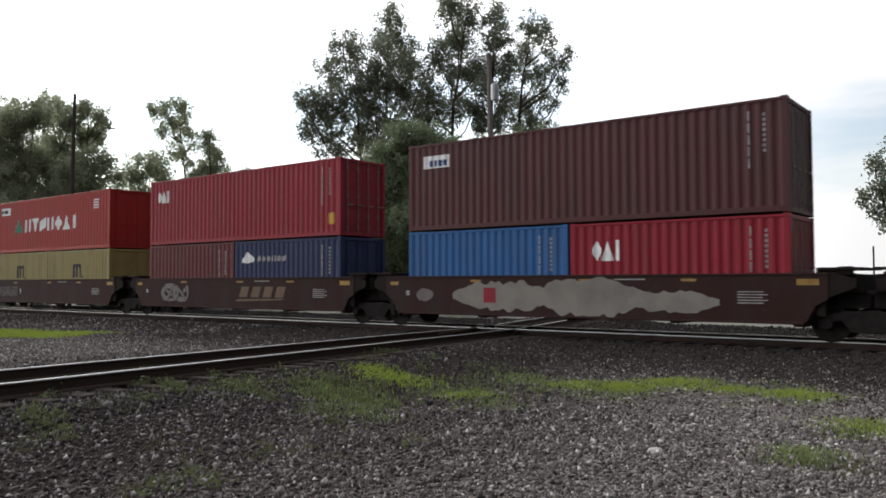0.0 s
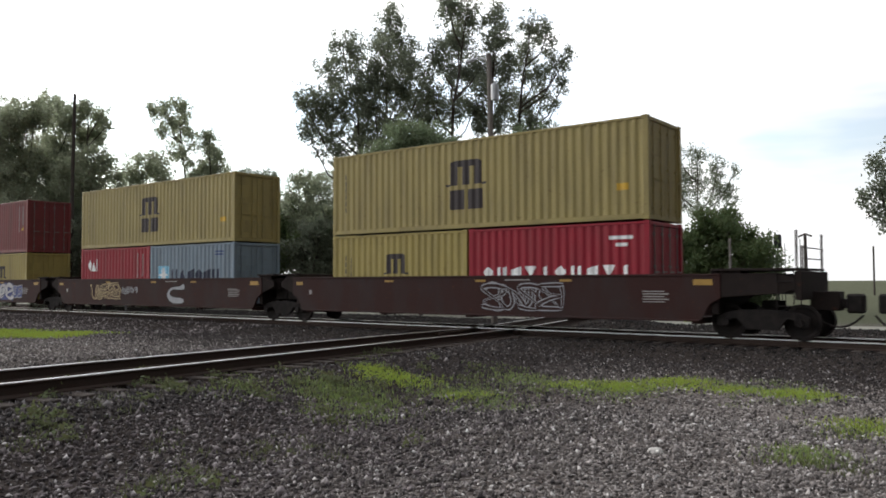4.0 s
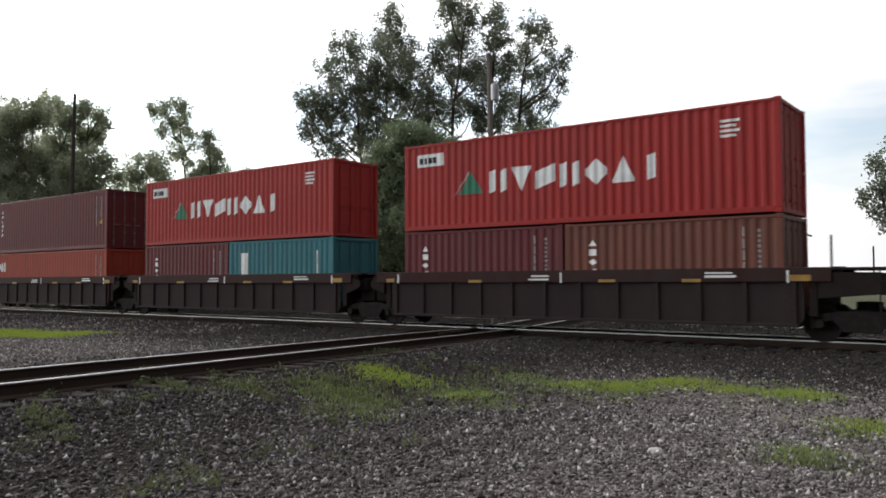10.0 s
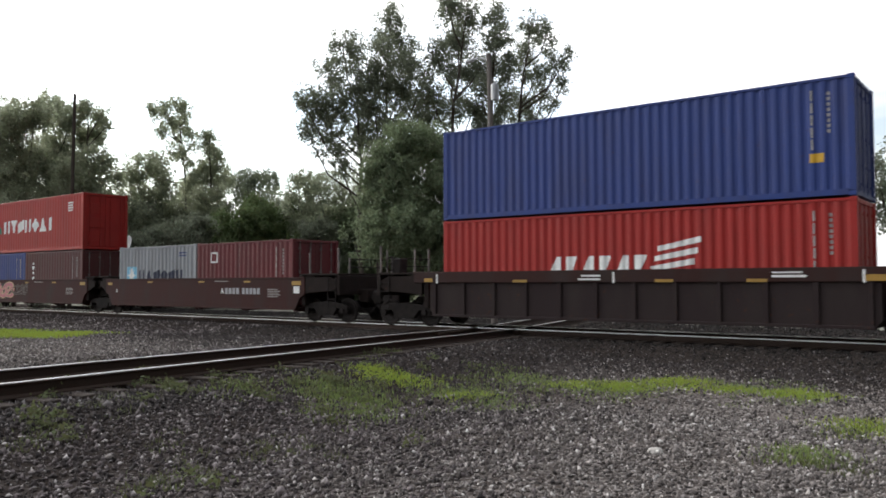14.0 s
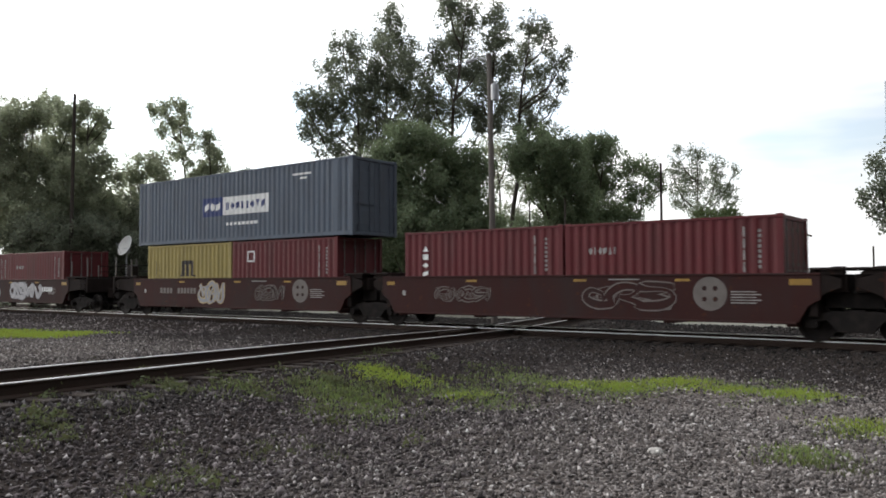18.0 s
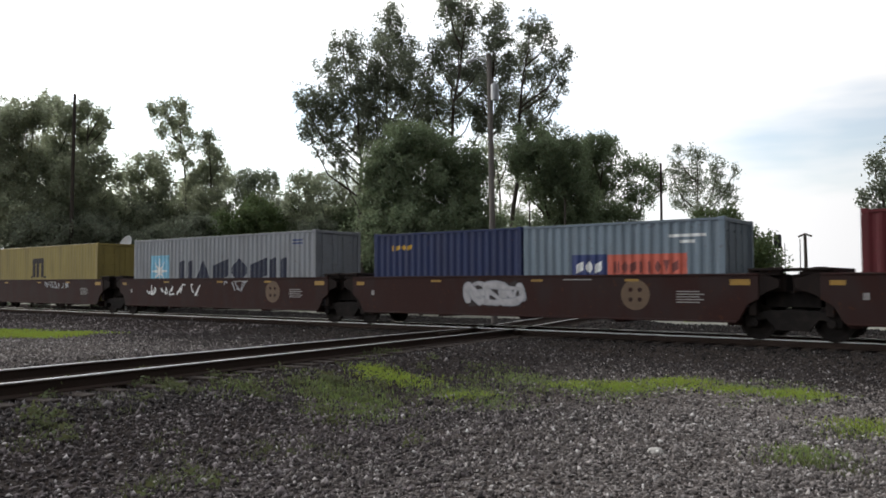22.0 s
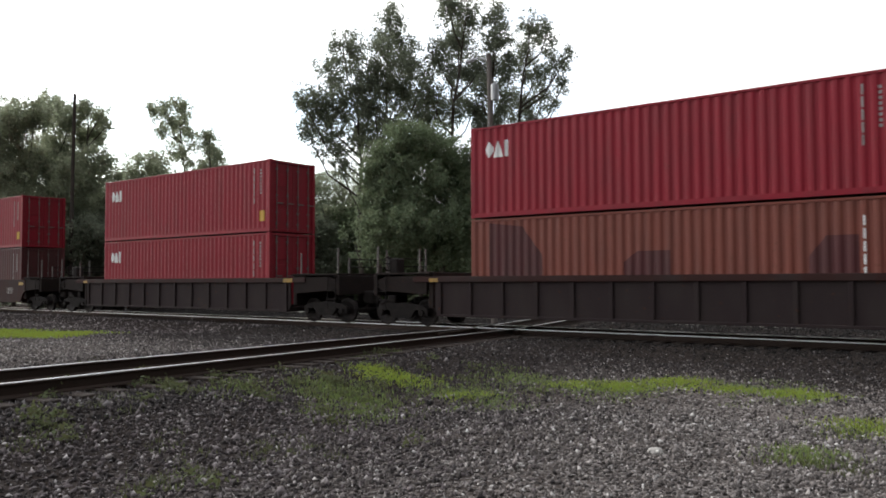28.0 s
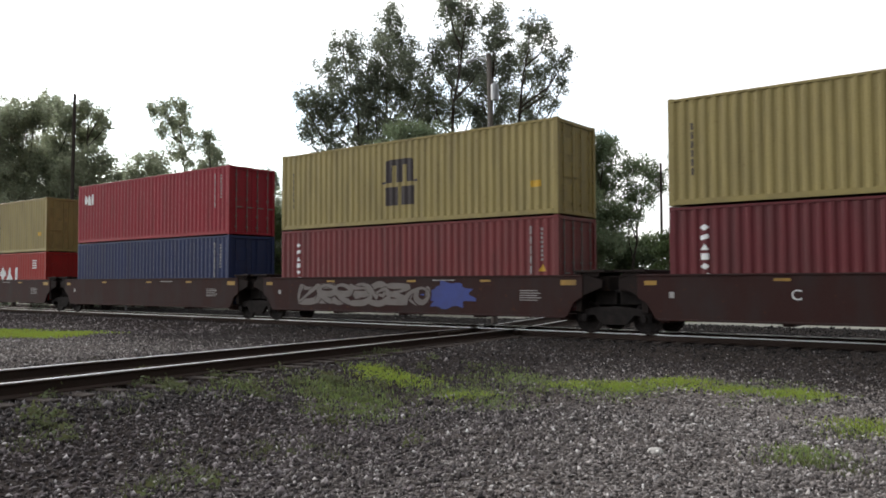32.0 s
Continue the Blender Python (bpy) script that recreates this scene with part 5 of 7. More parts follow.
def deco_trio(b, L, h):
    if L > 7:
        trio(b, L, -L / 2 + 0.56, h - 1.02, 0.86, 0.52)
    else:
        trio(b, L, -L / 2 + 0.70, h - 1.10, 0.86, 0.58)
    codes(b, L, h)


def deco_trio_plate(b, L, h):
    deco_trio(b, L, h)
    side_mark("warning_plate", b, L, [flat(L / 2 - 0.63, 0.44, 0.30, 0.42)], M_AMBER)


def deco_long_name(b, L, h):
    if L > 7:
        side_mark("green_triangle", b, L, [(-3.80, 1.10, 1.12, -3.34, 1.10, 1.80), (-3.34, 1.10, 1.80, -2.88, 1.10, 1.12)], M_GREEN)
        side_mark("pale_edge", b, L, [(-3.98, 1.08, 1.12, -3.40, 1.74, 1.86)], M_CODE)
        blocks("name_block", b, L, -2.62, 3.06, 1.07, 0.75, 7, M_WHITE, 0.80, 0.006, (1, 2, 5, 1, 4, 3, 6))
        side_mark("white_plate", b, L, [flat(-5.56, 2.13, 1.12, 0.42)], M_WHITE)
        blocks("plate_block", b, L, -5.44, -4.75, 2.23, 0.2, 4, M_SIGNAL, 0.75, 0.009)
        side_mark("code_marking", b, L, [flat(L / 2 - 1.5, h - 0.5 - k * 0.13, 0.5 - 0.1 * (k % 2), 0.07) for k in range(4)], M_WHITE, small=True)
    else:
        side_mark("green_triangle", b, L, [(-2.42, 0.86, 0.88, -2.12, 0.86, 1.36), (-2.12, 0.86, 1.36, -1.82, 0.86, 0.88)], M_GREEN)
        blocks("name_block", b, L, -1.69, 2.35, 0.86, 0.58, 7, M_WHITE, 0.80, 0.006, (1, 2, 5, 1, 4, 3, 6))
        side_mark("white_plate", b, L, [flat(-2.45, 1.96, 0.88, 0.31)], M_WHITE)
        blocks("plate_block", b, L, -2.36, -1.80, 2.03, 0.16, 4, M_NAVY, 0.75, 0.009)
        side_mark("code_marking", b, L, [flat(L / 2 - 1.1, h - 0.4 - k * 0.16, 0.3, 0.07) for k in range(4)], M_WHITE, small=True)


def deco_column(b, L, h):
    pillar("name_block", b, L, -L / 2 + 0.80, 0.96, 2.49, 6, 0.30, M_WHITE)
    codes(b, L, h)
    side_mark("warning_plate", b, L, [(L / 2 - 0.68, 1.22, 1.24, L / 2 - 0.56, 1.22, 1.44), (L / 2 - 0.56, 1.22, 1.44, L / 2 - 0.44, 1.22, 1.24)], M_AMBER)


def deco_short_column(b, L, h):
    pillar("name_block", b, L, -L / 2 + 0.72, 1.10, 2.20, 4, 0.34, M_WHITE)
    codes(b, L, h)


def deco_square_name(b, L, h):
    if L > 13:
        sq, sz, ss, n0, n1, nz, nh = -4.94, 0.72, 1.42, -2.82, 4.36, 0.98, 1.02
    elif L > 7:
        sq, sz, ss, n0, n1, nz, nh = -4.76, 0.72, 1.42, -2.55, 4.52, 0.92, 0.98
    else:
        sq, sz, ss, n0, n1, nz, nh = -2.40, 0.86, 0.80, -1.41, 2.06, 0.96, 0.56
    side_mark("blue_square", b, L, [flat(sq, sz, ss, ss)], M_SKY)
    side_mark("white_star", b, L, star(sq + ss / 2, sz + ss / 2, ss * 0.40), M_WHITE, 0.009)
    blocks("name_block", b, L, n0, n1, nz, nh, 6, M_INK, 0.86, 0.006, (1, 3, 5, 4, 5, 1))
    side_mark("code_marking", b, L, [flat(L / 2 - 1.3, h - 0.4 - i * 0.12, 0.6, 0.06) for i in range(2)], M_NAVY, small=True)


def deco_two_panels(b, L, h):
    if L > 7:
        x0, x1, x2, z0, z1 = -2.05, -0.68, 2.25, 1.08, 1.87
    else:
        x0, x1, x2, z0, z1 = -1.41, -0.30, 2.00, 0.92, 1.68
    side_mark("blue_panel", b, L, [flat(x0, z0, x1 - x0, z1 - z0)], M_NAVY)
    side_mark("pale_panel", b, L, [flat(x1 + 0.02, z0 + 0.02, x2 - x1, z1 - z0 - 0.04)], M_WHITE if L > 7 else M_ORANGE)
    blocks("panel_block", b, L, x0 + 0.16, x1 - 0.14, z0 + 0.22, 0.36, 3, M_WHITE, 0.75, 0.009, (5, 4, 5))
    blocks("panel_block", b, L, x1 + 0.22, x2 - 0.22, z0 + 0.22, 0.34, 8, M_NAVY if L > 7 else M_PATCH, 0.75, 0.009, (1, 4, 5, 6, 6, 4, 2, 5))
    side_mark("code_marking", b, L, [flat(L / 2 - 3.2 if L > 7 else L / 2 - 1.5, h - 0.5, 1.0, 0.08), flat(L / 2 - 2.8 if L > 7 else L / 2 - 1.2, h - 0.66, 0.4, 0.08)], M_WHITE, small=True)
    if L > 7:
        side_mark("address_marking", b, L, [flat(-0.44 + k * 0.26, 0.66, 0.19, 0.13) for k in range(8)], M_WHITE, small=True)


def deco_slanted_name(b, L, h):
    z = 1.16
    for i in range(3):
        a = -2.12 + i * 1.06
        side_mark("name_block", b, L, [(a, z, z + 0.04, a + 0.20, z, z + 0.48), flat(a + 0.20, z, 0.16, 0.48), flat(a + 0.52, z, 0.16, 0.48), (a + 0.68, z, z + 0.48, a + 0.88, z + 0.43, z + 0.48)], M_WHITE)
    for k in range(3):
        side_mark("flag_stripe", b, L, [(1.0 + k * 0.1, z + 0.02 + k * 0.27, z + 0.16 + k * 0.27, 2.2 + k * 0.1, z + 0.20 + k * 0.29, z + 0.36 + k * 0.29)], M_WHITE)
    codes(b, L, h)


def deco_small_name(b, L, h):
    blocks("name_block", b, L, -L / 2 + 0.75, -L / 2 + 1.62, h - 0.92, 0.22, 6, M_CODE, 0.75, 0.006, (4, 6, 4, 5, 3, 6))
    codes(b, L, h)


def deco_amber_name(b, L, h):
    blocks("name_block", b, L, -2.27, -1.33, 1.98, 0.2, 4, M_AMBER, 0.75, 0.006, (6, 5, 4, 5))


def deco_side_name(b, L, h):
    side_mark("horse_shape", b, L, [(-2.58, 1.72, 1.86, -2.25, 1.68, 2.14), (-2.25, 1.68, 2.14, -1.81, 1.76, 1.90)], M_WHITE)
    blocks("name_block", b, L, -1.64, 0.07, 1.72, 0.26, 6, M_CODE, 0.72, 0.006, (5, 4, 4, 1, 4, 5))
    codes(b, L, h)


def deco_square(b, L, h):
    side_mark("white_square", b, L, [flat(-L / 2 + 0.95, h - 0.85, 0.42, 0.44)], M_WHITE)
    side_mark("square_inside", b, L, [flat(-L / 2 + 1.01, h - 0.79, 0.3, 0.32)], PAINT["maroon"], 0.009)
    codes(b, L, h)


def deco_blue_dot(b, L, h):
    side_mark("blue_dot", b, L, [(-2.05, 1.64, 1.88, -1.93, 1.55, 1.97), flat(-1.93, 1.55, 0.26, 0.42), (-1.67, 1.55, 1.97, -1.55, 1.64, 1.88)], M_SKY)
    side_mark("code_marking", b, L, [flat(L / 2 - 1.1, h - 0.6 - k * 0.30, 0.05, 0.26) for k in range(5)], M_WHITE, small=True)


def deco_label_plate(b, L, h):
    side_mark("white_plate", b, L, [flat(-5.44, 2.06, 1.06, 0.42)], M_WHITE)
    blocks("plate_block", b, L, -5.2, -4.48, 2.12, 0.2, 4, M_NAVY, 0.75, 0.009)
    codes(b, L, h)


def deco_door_label(b, L, h):
    side_mark("white_plate", b, L, [flat(-L / 2 + 0.75, 0.95, 0.42, 1.15)], M_WHITE)
    side_mark("code_marking", b, L, [flat(L / 2 - 0.9, 0.9, 0.06, 1.2)], M_WHITE, small=True)


def deco_star_name(b, L, h):
    side_mark("brown_star", b, L, star(-1.95, 1.85, 0.30), M_CARTAN)
    blocks("name_block", b, L, -2.55, -1.2, 1.22, 0.26, 5, M_CODE, 0.75, 0.006, (5, 4, 1, 3, 6))
    codes(b, L, h)


def deco_wide_name(b, L, h):
    blocks("name_block", b, L, -2.48, 2.5, 1.02, 0.36, 10, M_WHITE, 0.7, 0.006, (4, 1, 5, 2, 6))
    side_mark("code_marking", b, L, [flat(L / 2 - 1.2, h - 0.5, 0.7, 0.1), flat(L / 2 - 1.0, h - 0.7, 0.35, 0.1)], M_WHITE, small=True)


def deco_patches(b, L, h):
    side_mark("repaint_patch", b, L, [(-5.4, 0.9, h - 0.15, -4.2, 0.8, h - 0.3), (-4.2, 0.8, h - 0.3, -3.5, 0.8, h - 1.2)], PAINT["brown"])
    side_mark("repaint_patch", b, L, [(-0.9, 0.7, 1.45, -0.5, 0.7, 1.75), flat(-0.5, 0.7, 0.95, 1.05)], PAINT["brown"])
    side_mark("repaint_patch", b, L, [(3.9, 0.6, 1.5, 4.3, 0.6, 2.0), flat(4.3, 0.6, 0.7, 1.4)], PAINT["brown"])
    side_mark("code_marking", b, L, [flat(L / 2 - 1.0, h - 0.7 - k * 0.3, 0.05, 0.24) for k in range(6)], M_WHITE, small=True)


WORDS = {"brown": "brown", "maroon": "maroon", "rust_red": "faded rust-red", "red": "red", "bright_red": "bright red", "orange_red": "orange-red",
         "orange_brown": "patched orange-brown", "tan_brown": "tan-brown", "yellow": "dull yellow", "tan": "sandy yellow", "blue": "bright blue",
         "royal_blue": "royal blue", "navy": "navy blue", "teal": "teal", "grey": "pale grey", "pale_blue": "pale blue-grey", "slate": "slate-grey"}
HC, ST = 2.896, 2.591
L40, L20, L45 = 12.192, 6.058, 13.716
MOVERS = []


def container(x, z, length, h, colour, deco, where):
    """A shipping container whose floor's middle stands at (x, 0, z) at the start; door end ahead."""
    p = PAINT[colour]
    words = {L20: "twenty-foot", L40: "forty-foot", L45: "forty-five-foot"}[length]
    c = thing("shipping_container", pose(x, 0, z), f"{WORDS[colour]} corrugated {words} container {where}", "container", "containers on the train")
    d = box_meshes(length, h)
    a = length / 2
    turn = pose(0, 0, 0, 0, 0, 180)
    part("side_wall", d["side_wall"], p, c)
    part("side_wall", d["side_wall"], p, c, turn)
    part("roof", d["roof"], p, c)
    part("front_wall", d["front_wall"], p, c)
    part("underframe", d["underframe"], M_TRUCK, c)
    for sy in (-1, 1):
        part("top_rail", d["top_rail"], p, c, pose(0, sy * (W2 - 0.03), 0))
        part("bottom_rail", d["bottom_rail"], p, c, pose(0, sy * (W2 - 0.04), 0))
        for sx in (-1, 1):
            part("corner_post", d["corner_post"], p, c, pose(sx * (a - 0.08), sy * (W2 - 0.076), 0))
            if length > 13:
                part("corner_post", d["corner_post"], p, c, pose(sx * 6.05, sy * (W2 - 0.071), 0))
            for zz in (0.059, h - 0.059):
                part("corner_casting", d["corner_casting"], p, c, pose(sx * (a - 0.0885), sy * (W2 - 0.0805), zz))
        door = part("door", d["door"], p, c, pose(a - 0.075, sy * 0.556, 0))
        if sy < 0:
            for k in range(3):
                part("door_panel", d["door_panel"], p, door, pose(0, 0, 0.4 + k * (h - 0.75) / 3))
        for off in (-0.28, 0.28):
            part("lock_rod", d["lock_rod"], M_ROD if colour in ("red", "brown", "maroon", "rust_red") else p, door, pose(0, off, 0), "steel locking rod")
    for sx in (-1, 1):
        part("header", d["header"], p, c, pose(sx * (a - 0.08), 0, 0))
        part("sill", d["sill"], p, c, pose(sx * (a - 0.08), 0, 0))
    if deco:
        deco(c, length, h)
    MOVERS.append(c)
    return c


# ---------------------------------------------------------------- rail cars
SIDE_Y = 1.40
WHEEL_R = 0.43
wheel_mesh = Shape().lathe([(0.07, -0.06), (0.13, -0.075), (0.16, -0.03), (0.33, 0.0), (0.37, -0.055), (0.425, -0.06), (0.43, 0.045), (0.455, 0.05), (0.455, 0.075),
                            (0.38, 0.075), (0.33, 0.045), (0.16, 0.03), (0.07, 0.06)], 28).mesh("wheel")
axle_mesh = Shape().rod((0, -1.06, 0), (0, 1.06, 0), 0.08, 12).mesh("axle")
cap_mesh = Shape().rod((0, -0.06, 0), (0, 0.06, 0), 0.10, 12).rod((0.05, -0.075, 0), (0.05, -0.06, 0), 0.018, 6).rod((-0.03, -0.075, 0.045), (-0.03, -0.06, 0.045), 0.018, 6).rod(
    (-0.03, -0.075, -0.045), (-0.03, -0.06, -0.045), 0.018, 6).mesh("bearing_cap")
FRAME = [(-1.12, 0.33), (-1.12, 0.56), (-0.92, 0.66), (-0.45, 0.74), (0.45, 0.74), (0.92, 0.66), (1.12, 0.56), (1.12, 0.33), (0.92, 0.30), (0.78, 0.48), (0.62, 0.52),
         (0.38, 0.24), (-0.38, 0.24), (-0.62, 0.52), (-0.78, 0.48), (-0.92, 0.30)]
frame_mesh = Shape().prism(FRAME, -0.07, 0.07).mesh("side_frame", 0.012)
coil = [(0.02, 0.0)] + [(0.075 - 0.022 * (k % 2), 0.022 * k) for k in range(13)] + [(0.02, 0.264)]
spring_mesh = Shape().lathe(coil, 10).mesh("spring")
bolster_mesh = Shape().box(-0.2, 0.2, -1.0, 1.0, 0.52, 0.76).rod((0, 0, 0.74), (0, 0, 0.95), 0.3, 16).mesh("bolster", 0.02)
brake_mesh = Shape().box(-0.03, 0.03, -0.85, 0.85, 0.36, 0.44).mesh("brake_beam")
WHEELSETS = []


def truck(car, x):
    t = part("truck", bolster_mesh, M_TRUCK, car, pose(x, 0, 0), "black iron four-wheel truck")
    for sy in (-1, 1):
        part("side_frame", frame_mesh, M_TRUCK, t, pose(0, sy * 1.04, 0))
        for sx in (-0.2, 0.0, 0.2):
            part("spring", spring_mesh, M_TRUCK, t, pose(sx, sy * 1.04, 0.26, 90, 0, 0))
    for sx in (-0.89, 0.89):
        part("axle", axle_mesh, M_WHEEL, t, pose(sx, 0, WHEEL_R))
        for sy in (-1, 1):
            w = part("wheel", wheel_mesh, M_WHEEL, t, pose(sx, sy * 0.755, WHEEL_R, 0, 0, 180 if sy < 0 else 0))
            part("bearing_cap", cap_mesh, M_WHEEL, t, pose(sx, sy * 1.13, WHEEL_R, 0, 0, 180 if sy > 0 else 0))
            WHEELSETS.append((w, sx, sy, car))
    for sx in (-0.42, 0.42):
        part("brake_beam", brake_mesh, M_TRUCK, t, pose(sx, 0, 0))
    return t


CARMESH = {}


def shared(key, make):
    if key not in CARMESH:
        CARMESH[key] = make()
    return CARMESH[key]


def mark(name, car, rects, material, y=None, small=False):
    """Flat paint on the near side of a car: rectangles (x, z, w, h), each a part, or the small ones joined."""
    y = -SIDE_Y - 0.004 if y is None else y
    if small:
        s = Shape()
        for x, z, w, h in rects:
            s.box(x, x + w, y, y + 0.003, z, z + h)
        return tagged(part(name, s.mesh(name), material, car), kind="stuff")
    for x, z, w, h in rects:
        part(name, shared((name, w, h), lambda: Shape().box(0, w, 0, 0.003, 0, h).mesh(name)), material, car, pose(x, y, z))


def outline_mark(name, car, outline, material, lift=0.004, label=""):
    return part(name, Shape().prism(outline, -SIDE_Y - lift, -SIDE_Y - lift + 0.002).mesh(name), material, car, None, label)


def disc(car, x, z, r, material):
    outline_mark("round_emblem", car, [(x + r * math.cos(k * math.pi / 12), z + r * math.sin(k * math.pi / 12)) for k in range(24)], material)
    for a in range(4):
        c, s = math.cos(a * math.pi / 2 + 0.78), math.sin(a * math.pi / 2 + 0.78)
        outline_mark("emblem_spot", car, [(x + 0.45 * r * c + 0.16 * r * math.cos(k), z + 0.45 * r * s + 0.16 * r * math.sin(k)) for k in (0, 1, 2, 3, 4, 5)], M_CAR, 0.007)


def unit_letter(car, text, x, z, h):
    """A single stencilled letter on the car's side."""
    cu = bpy.data.curves.new("unit_letter", "FONT")
    cu.body, cu.size, cu.extrude = text, h * 1.4, 0.001
    tmp = new("unit_letter", cu)
    me = bpy.data.meshes.new_from_object(tmp.evaluated_get(bpy.context.evaluated_depsgraph_get()))
    bpy.data.objects.remove(tmp)
    me.materials.clear()
    part("unit_letter", me, M_WHITE, car, pose(x, -SIDE_Y - 0.005, z, 90, 0, 0), "white stencilled letter")


def blob(r, cx, cz, w, h, n=14):
    out = []
    for i in range(n):
        a = 2 * math.pi * i / n
        c, s = math.cos(a), math.sin(a)
        k = r.uniform(0.62, 1.1)
        out.append((cx + 0.5 * w * k * c, cz + 0.5 * h * k * s))
    return out


# bent sprayed lines in a unit cell
FLICKS = (((0.1, 0.1), (0.05, 0.6), (0.35, 0.95), (0.75, 0.85), (0.6, 0.5), (0.3, 0.45), (0.7, 0.25), (0.95, 0.0)), ((0.9, 0.8), (0.5, 1.0), (0.1, 0.7), (0.5, 0.5), (0.9, 0.3), (0.5, 0.0), (0.1, 0.15)),
          ((0.05, 0.95), (0.1, 0.3), (0.4, 0.02), (0.75, 0.2), (0.8, 0.7), (0.9, 0.95)), ((0.05, 0.85), (0.5, 0.95), (0.9, 0.85), (0.5, 0.45), (0.1, 0.1), (0.55, 0.05), (0.98, 0.15)),
          ((0.1, 0.0), (0.15, 0.9), (0.45, 0.5), (0.55, 0.1), (0.65, 0.6), (0.9, 0.95), (0.95, 0.1)), ((0.8, 0.55), (0.3, 0.5), (0.1, 0.75), (0.5, 0.98), (0.85, 0.75), (0.6, 0.3), (0.2, 0.05)))


def bent(points, n=5):
    """A smooth run through the points."""
    p = [Vector(q) for q in points]
    p = [2 * p[0] - p[1]] + p + [2 * p[-1] - p[-2]]
    out = []
    for i in range(1, len(p) - 2):
        for k in range(n):
            t = k / n
            out.append(0.5 * (2 * p[i] + (p[i + 1] - p[i - 1]) * t + (2 * p[i - 1] - 5 * p[i] + 4 * p[i + 1] - p[i + 2]) * t * t + (3 * p[i] - p[i - 1] - 3 * p[i + 1] + p[i + 2]) * t ** 3))
    return out + [p[-2]]


def strokes(line, width, lift):
    """A ribbon of sprayed paint along a bent line, swelling and thinning on its way; it rises by a hair, so that it can cross itself."""
    pts = bent(line)
    last = len(pts) - 1
    vs = []
    for i, q in enumerate(pts):
        d = pts[min(i + 1, last)] - pts[max(i - 1, 0)]
        d /= d.length or 1.0
        n = Vector((-d.y, d.x)) * 0.5 * width * (0.78 + 0.35 * math.sin(2.2 * i / last * math.pi + 0.4)) * (0.55 if i in (0, last) else 1.0)
        y = -SIDE_Y - lift - 0.00008 * i
        vs += [(q.x + n.x, y, q.y + n.y), (q.x - n.x, y, q.y - n.y)]
    return Shape().quads(vs, [(2 * i, 2 * i + 1, 2 * i + 3, 2 * i + 2) for i in range(last)]).mesh("strokes")


def graffiti(car, x0, x1, z0, z1, n, seed, fill, edge, inner=None, slim=False):
    """A sprayed row of n jagged shapes: each an edge and a fill of thick strokes; with inner, a shadow behind them."""
    r = random.Random(seed)
    n = max(n, int((x1 - x0) / 0.75))
    w = (x1 - x0) / n
    if inner is not None and n > 1:
        top = [(x0 + (x1 - x0) * k / 10, z1 - 0.02 - r.uniform(0, 0.14) * (z1 - z0)) for k in range(11)]
        low = [(x0 + (x1 - x0) * k / 10, z0 + r.uniform(0, 0.16) * (z1 - z0)) for k in range(10, -1, -1)]
        outline_mark("graffiti_shadow", car, low[::-1] + top[::-1], inner, 0.003, "sprayed shadow behind the graffiti")
    for i in range(n):
        cx, cz = x0 + (i + 0.5) * w, (z0 + z1) / 2
        hh, ww = (z1 - z0) * r.uniform(0.74, 0.86), w * r.uniform(0.86, 1.0)
        unit = min(ww, hh) * (0.13 if slim else 0.27)
        for k in range(2):
            shear, turned, flip = r.uniform(-0.3, 0.4), r.random() < 0.6, r.choice((-1, 1))
            line = []
            for u, v in r.choice(FLICKS):
                u, v = (v, u) if turned else (u, v)
                px, pz = flip * (u - 0.5) * (ww * 1.75 - unit), (v - 0.5) * (hh * 1.12 - unit)
                line.append((cx + px + pz * shear * 0.6, cz + pz))
            g = part("graffiti_shape", strokes(line, unit + (0.07 if slim else 0.08), 0.005 + 0.008 * k), edge, car, None, "sprayed graffiti shape")
            part("fill", strokes(line, unit, 0.009 + 0.008 * k), fill, g)


def loops(car, x0, x1, z0, z1, n, seed, material, r0=0.03):
    """A thin sprayed scrawl of bent strokes."""
    r = random.Random(seed)
    s = Shape()
    y = -SIDE_Y - 0.004
    w = (x1 - x0) / n
    for i in range(n):
        cx = x0 + (i + 0.5) * w
        pts = [(cx + r.uniform(-0.55, 0.55) * w, r.uniform(z0, z1)) for _ in range(5)]
        for (a, b), (c, d) in zip(pts, pts[1:]):
            ln = math.hypot(c - a, d - b) or 1
            nx, nz = -(d - b) / ln * r0, (c - a) / ln * r0
            s.quads([(a + nx, y, b + nz), (a - nx, y, b - nz), (c - nx, y, d - nz), (c + nx, y, d + nz)], [(0, 1, 2, 3)])
    tagged(part("scrawl", s.mesh("scrawl"), material, car, None, "thin sprayed scrawl"), kind="stuff")


def well_side(kind, a):
    if kind == "smooth":
        s = Shape().prism([(-a, 0.46), (a, 0.46), (a + 0.22, 0.86), (a + 0.5, 1.02), (a + 0.5, 1.64), (-a - 0.5, 1.64), (-a - 0.5, 1.02), (-a - 0.22, 0.86)], -1.40, -1.31)
        return s.mesh("side_plate", 0.012)
    return Shape().prism([(-a, 0.40), (a, 0.40), (a + 0.12, 0.55), (a + 0.12, 1.46), (-a - 0.12, 1.46), (-a - 0.12, 0.55)], -1.33, -1.29).mesh("side_web")


def rail_post(car, x, y, z0, z1, r=0.03):
    part("post", Shape().rod((x, y, z0), (x, y, z1), r, 8).mesh("post"), M_ROD if r < 0.04 else M_TRUCK, car)


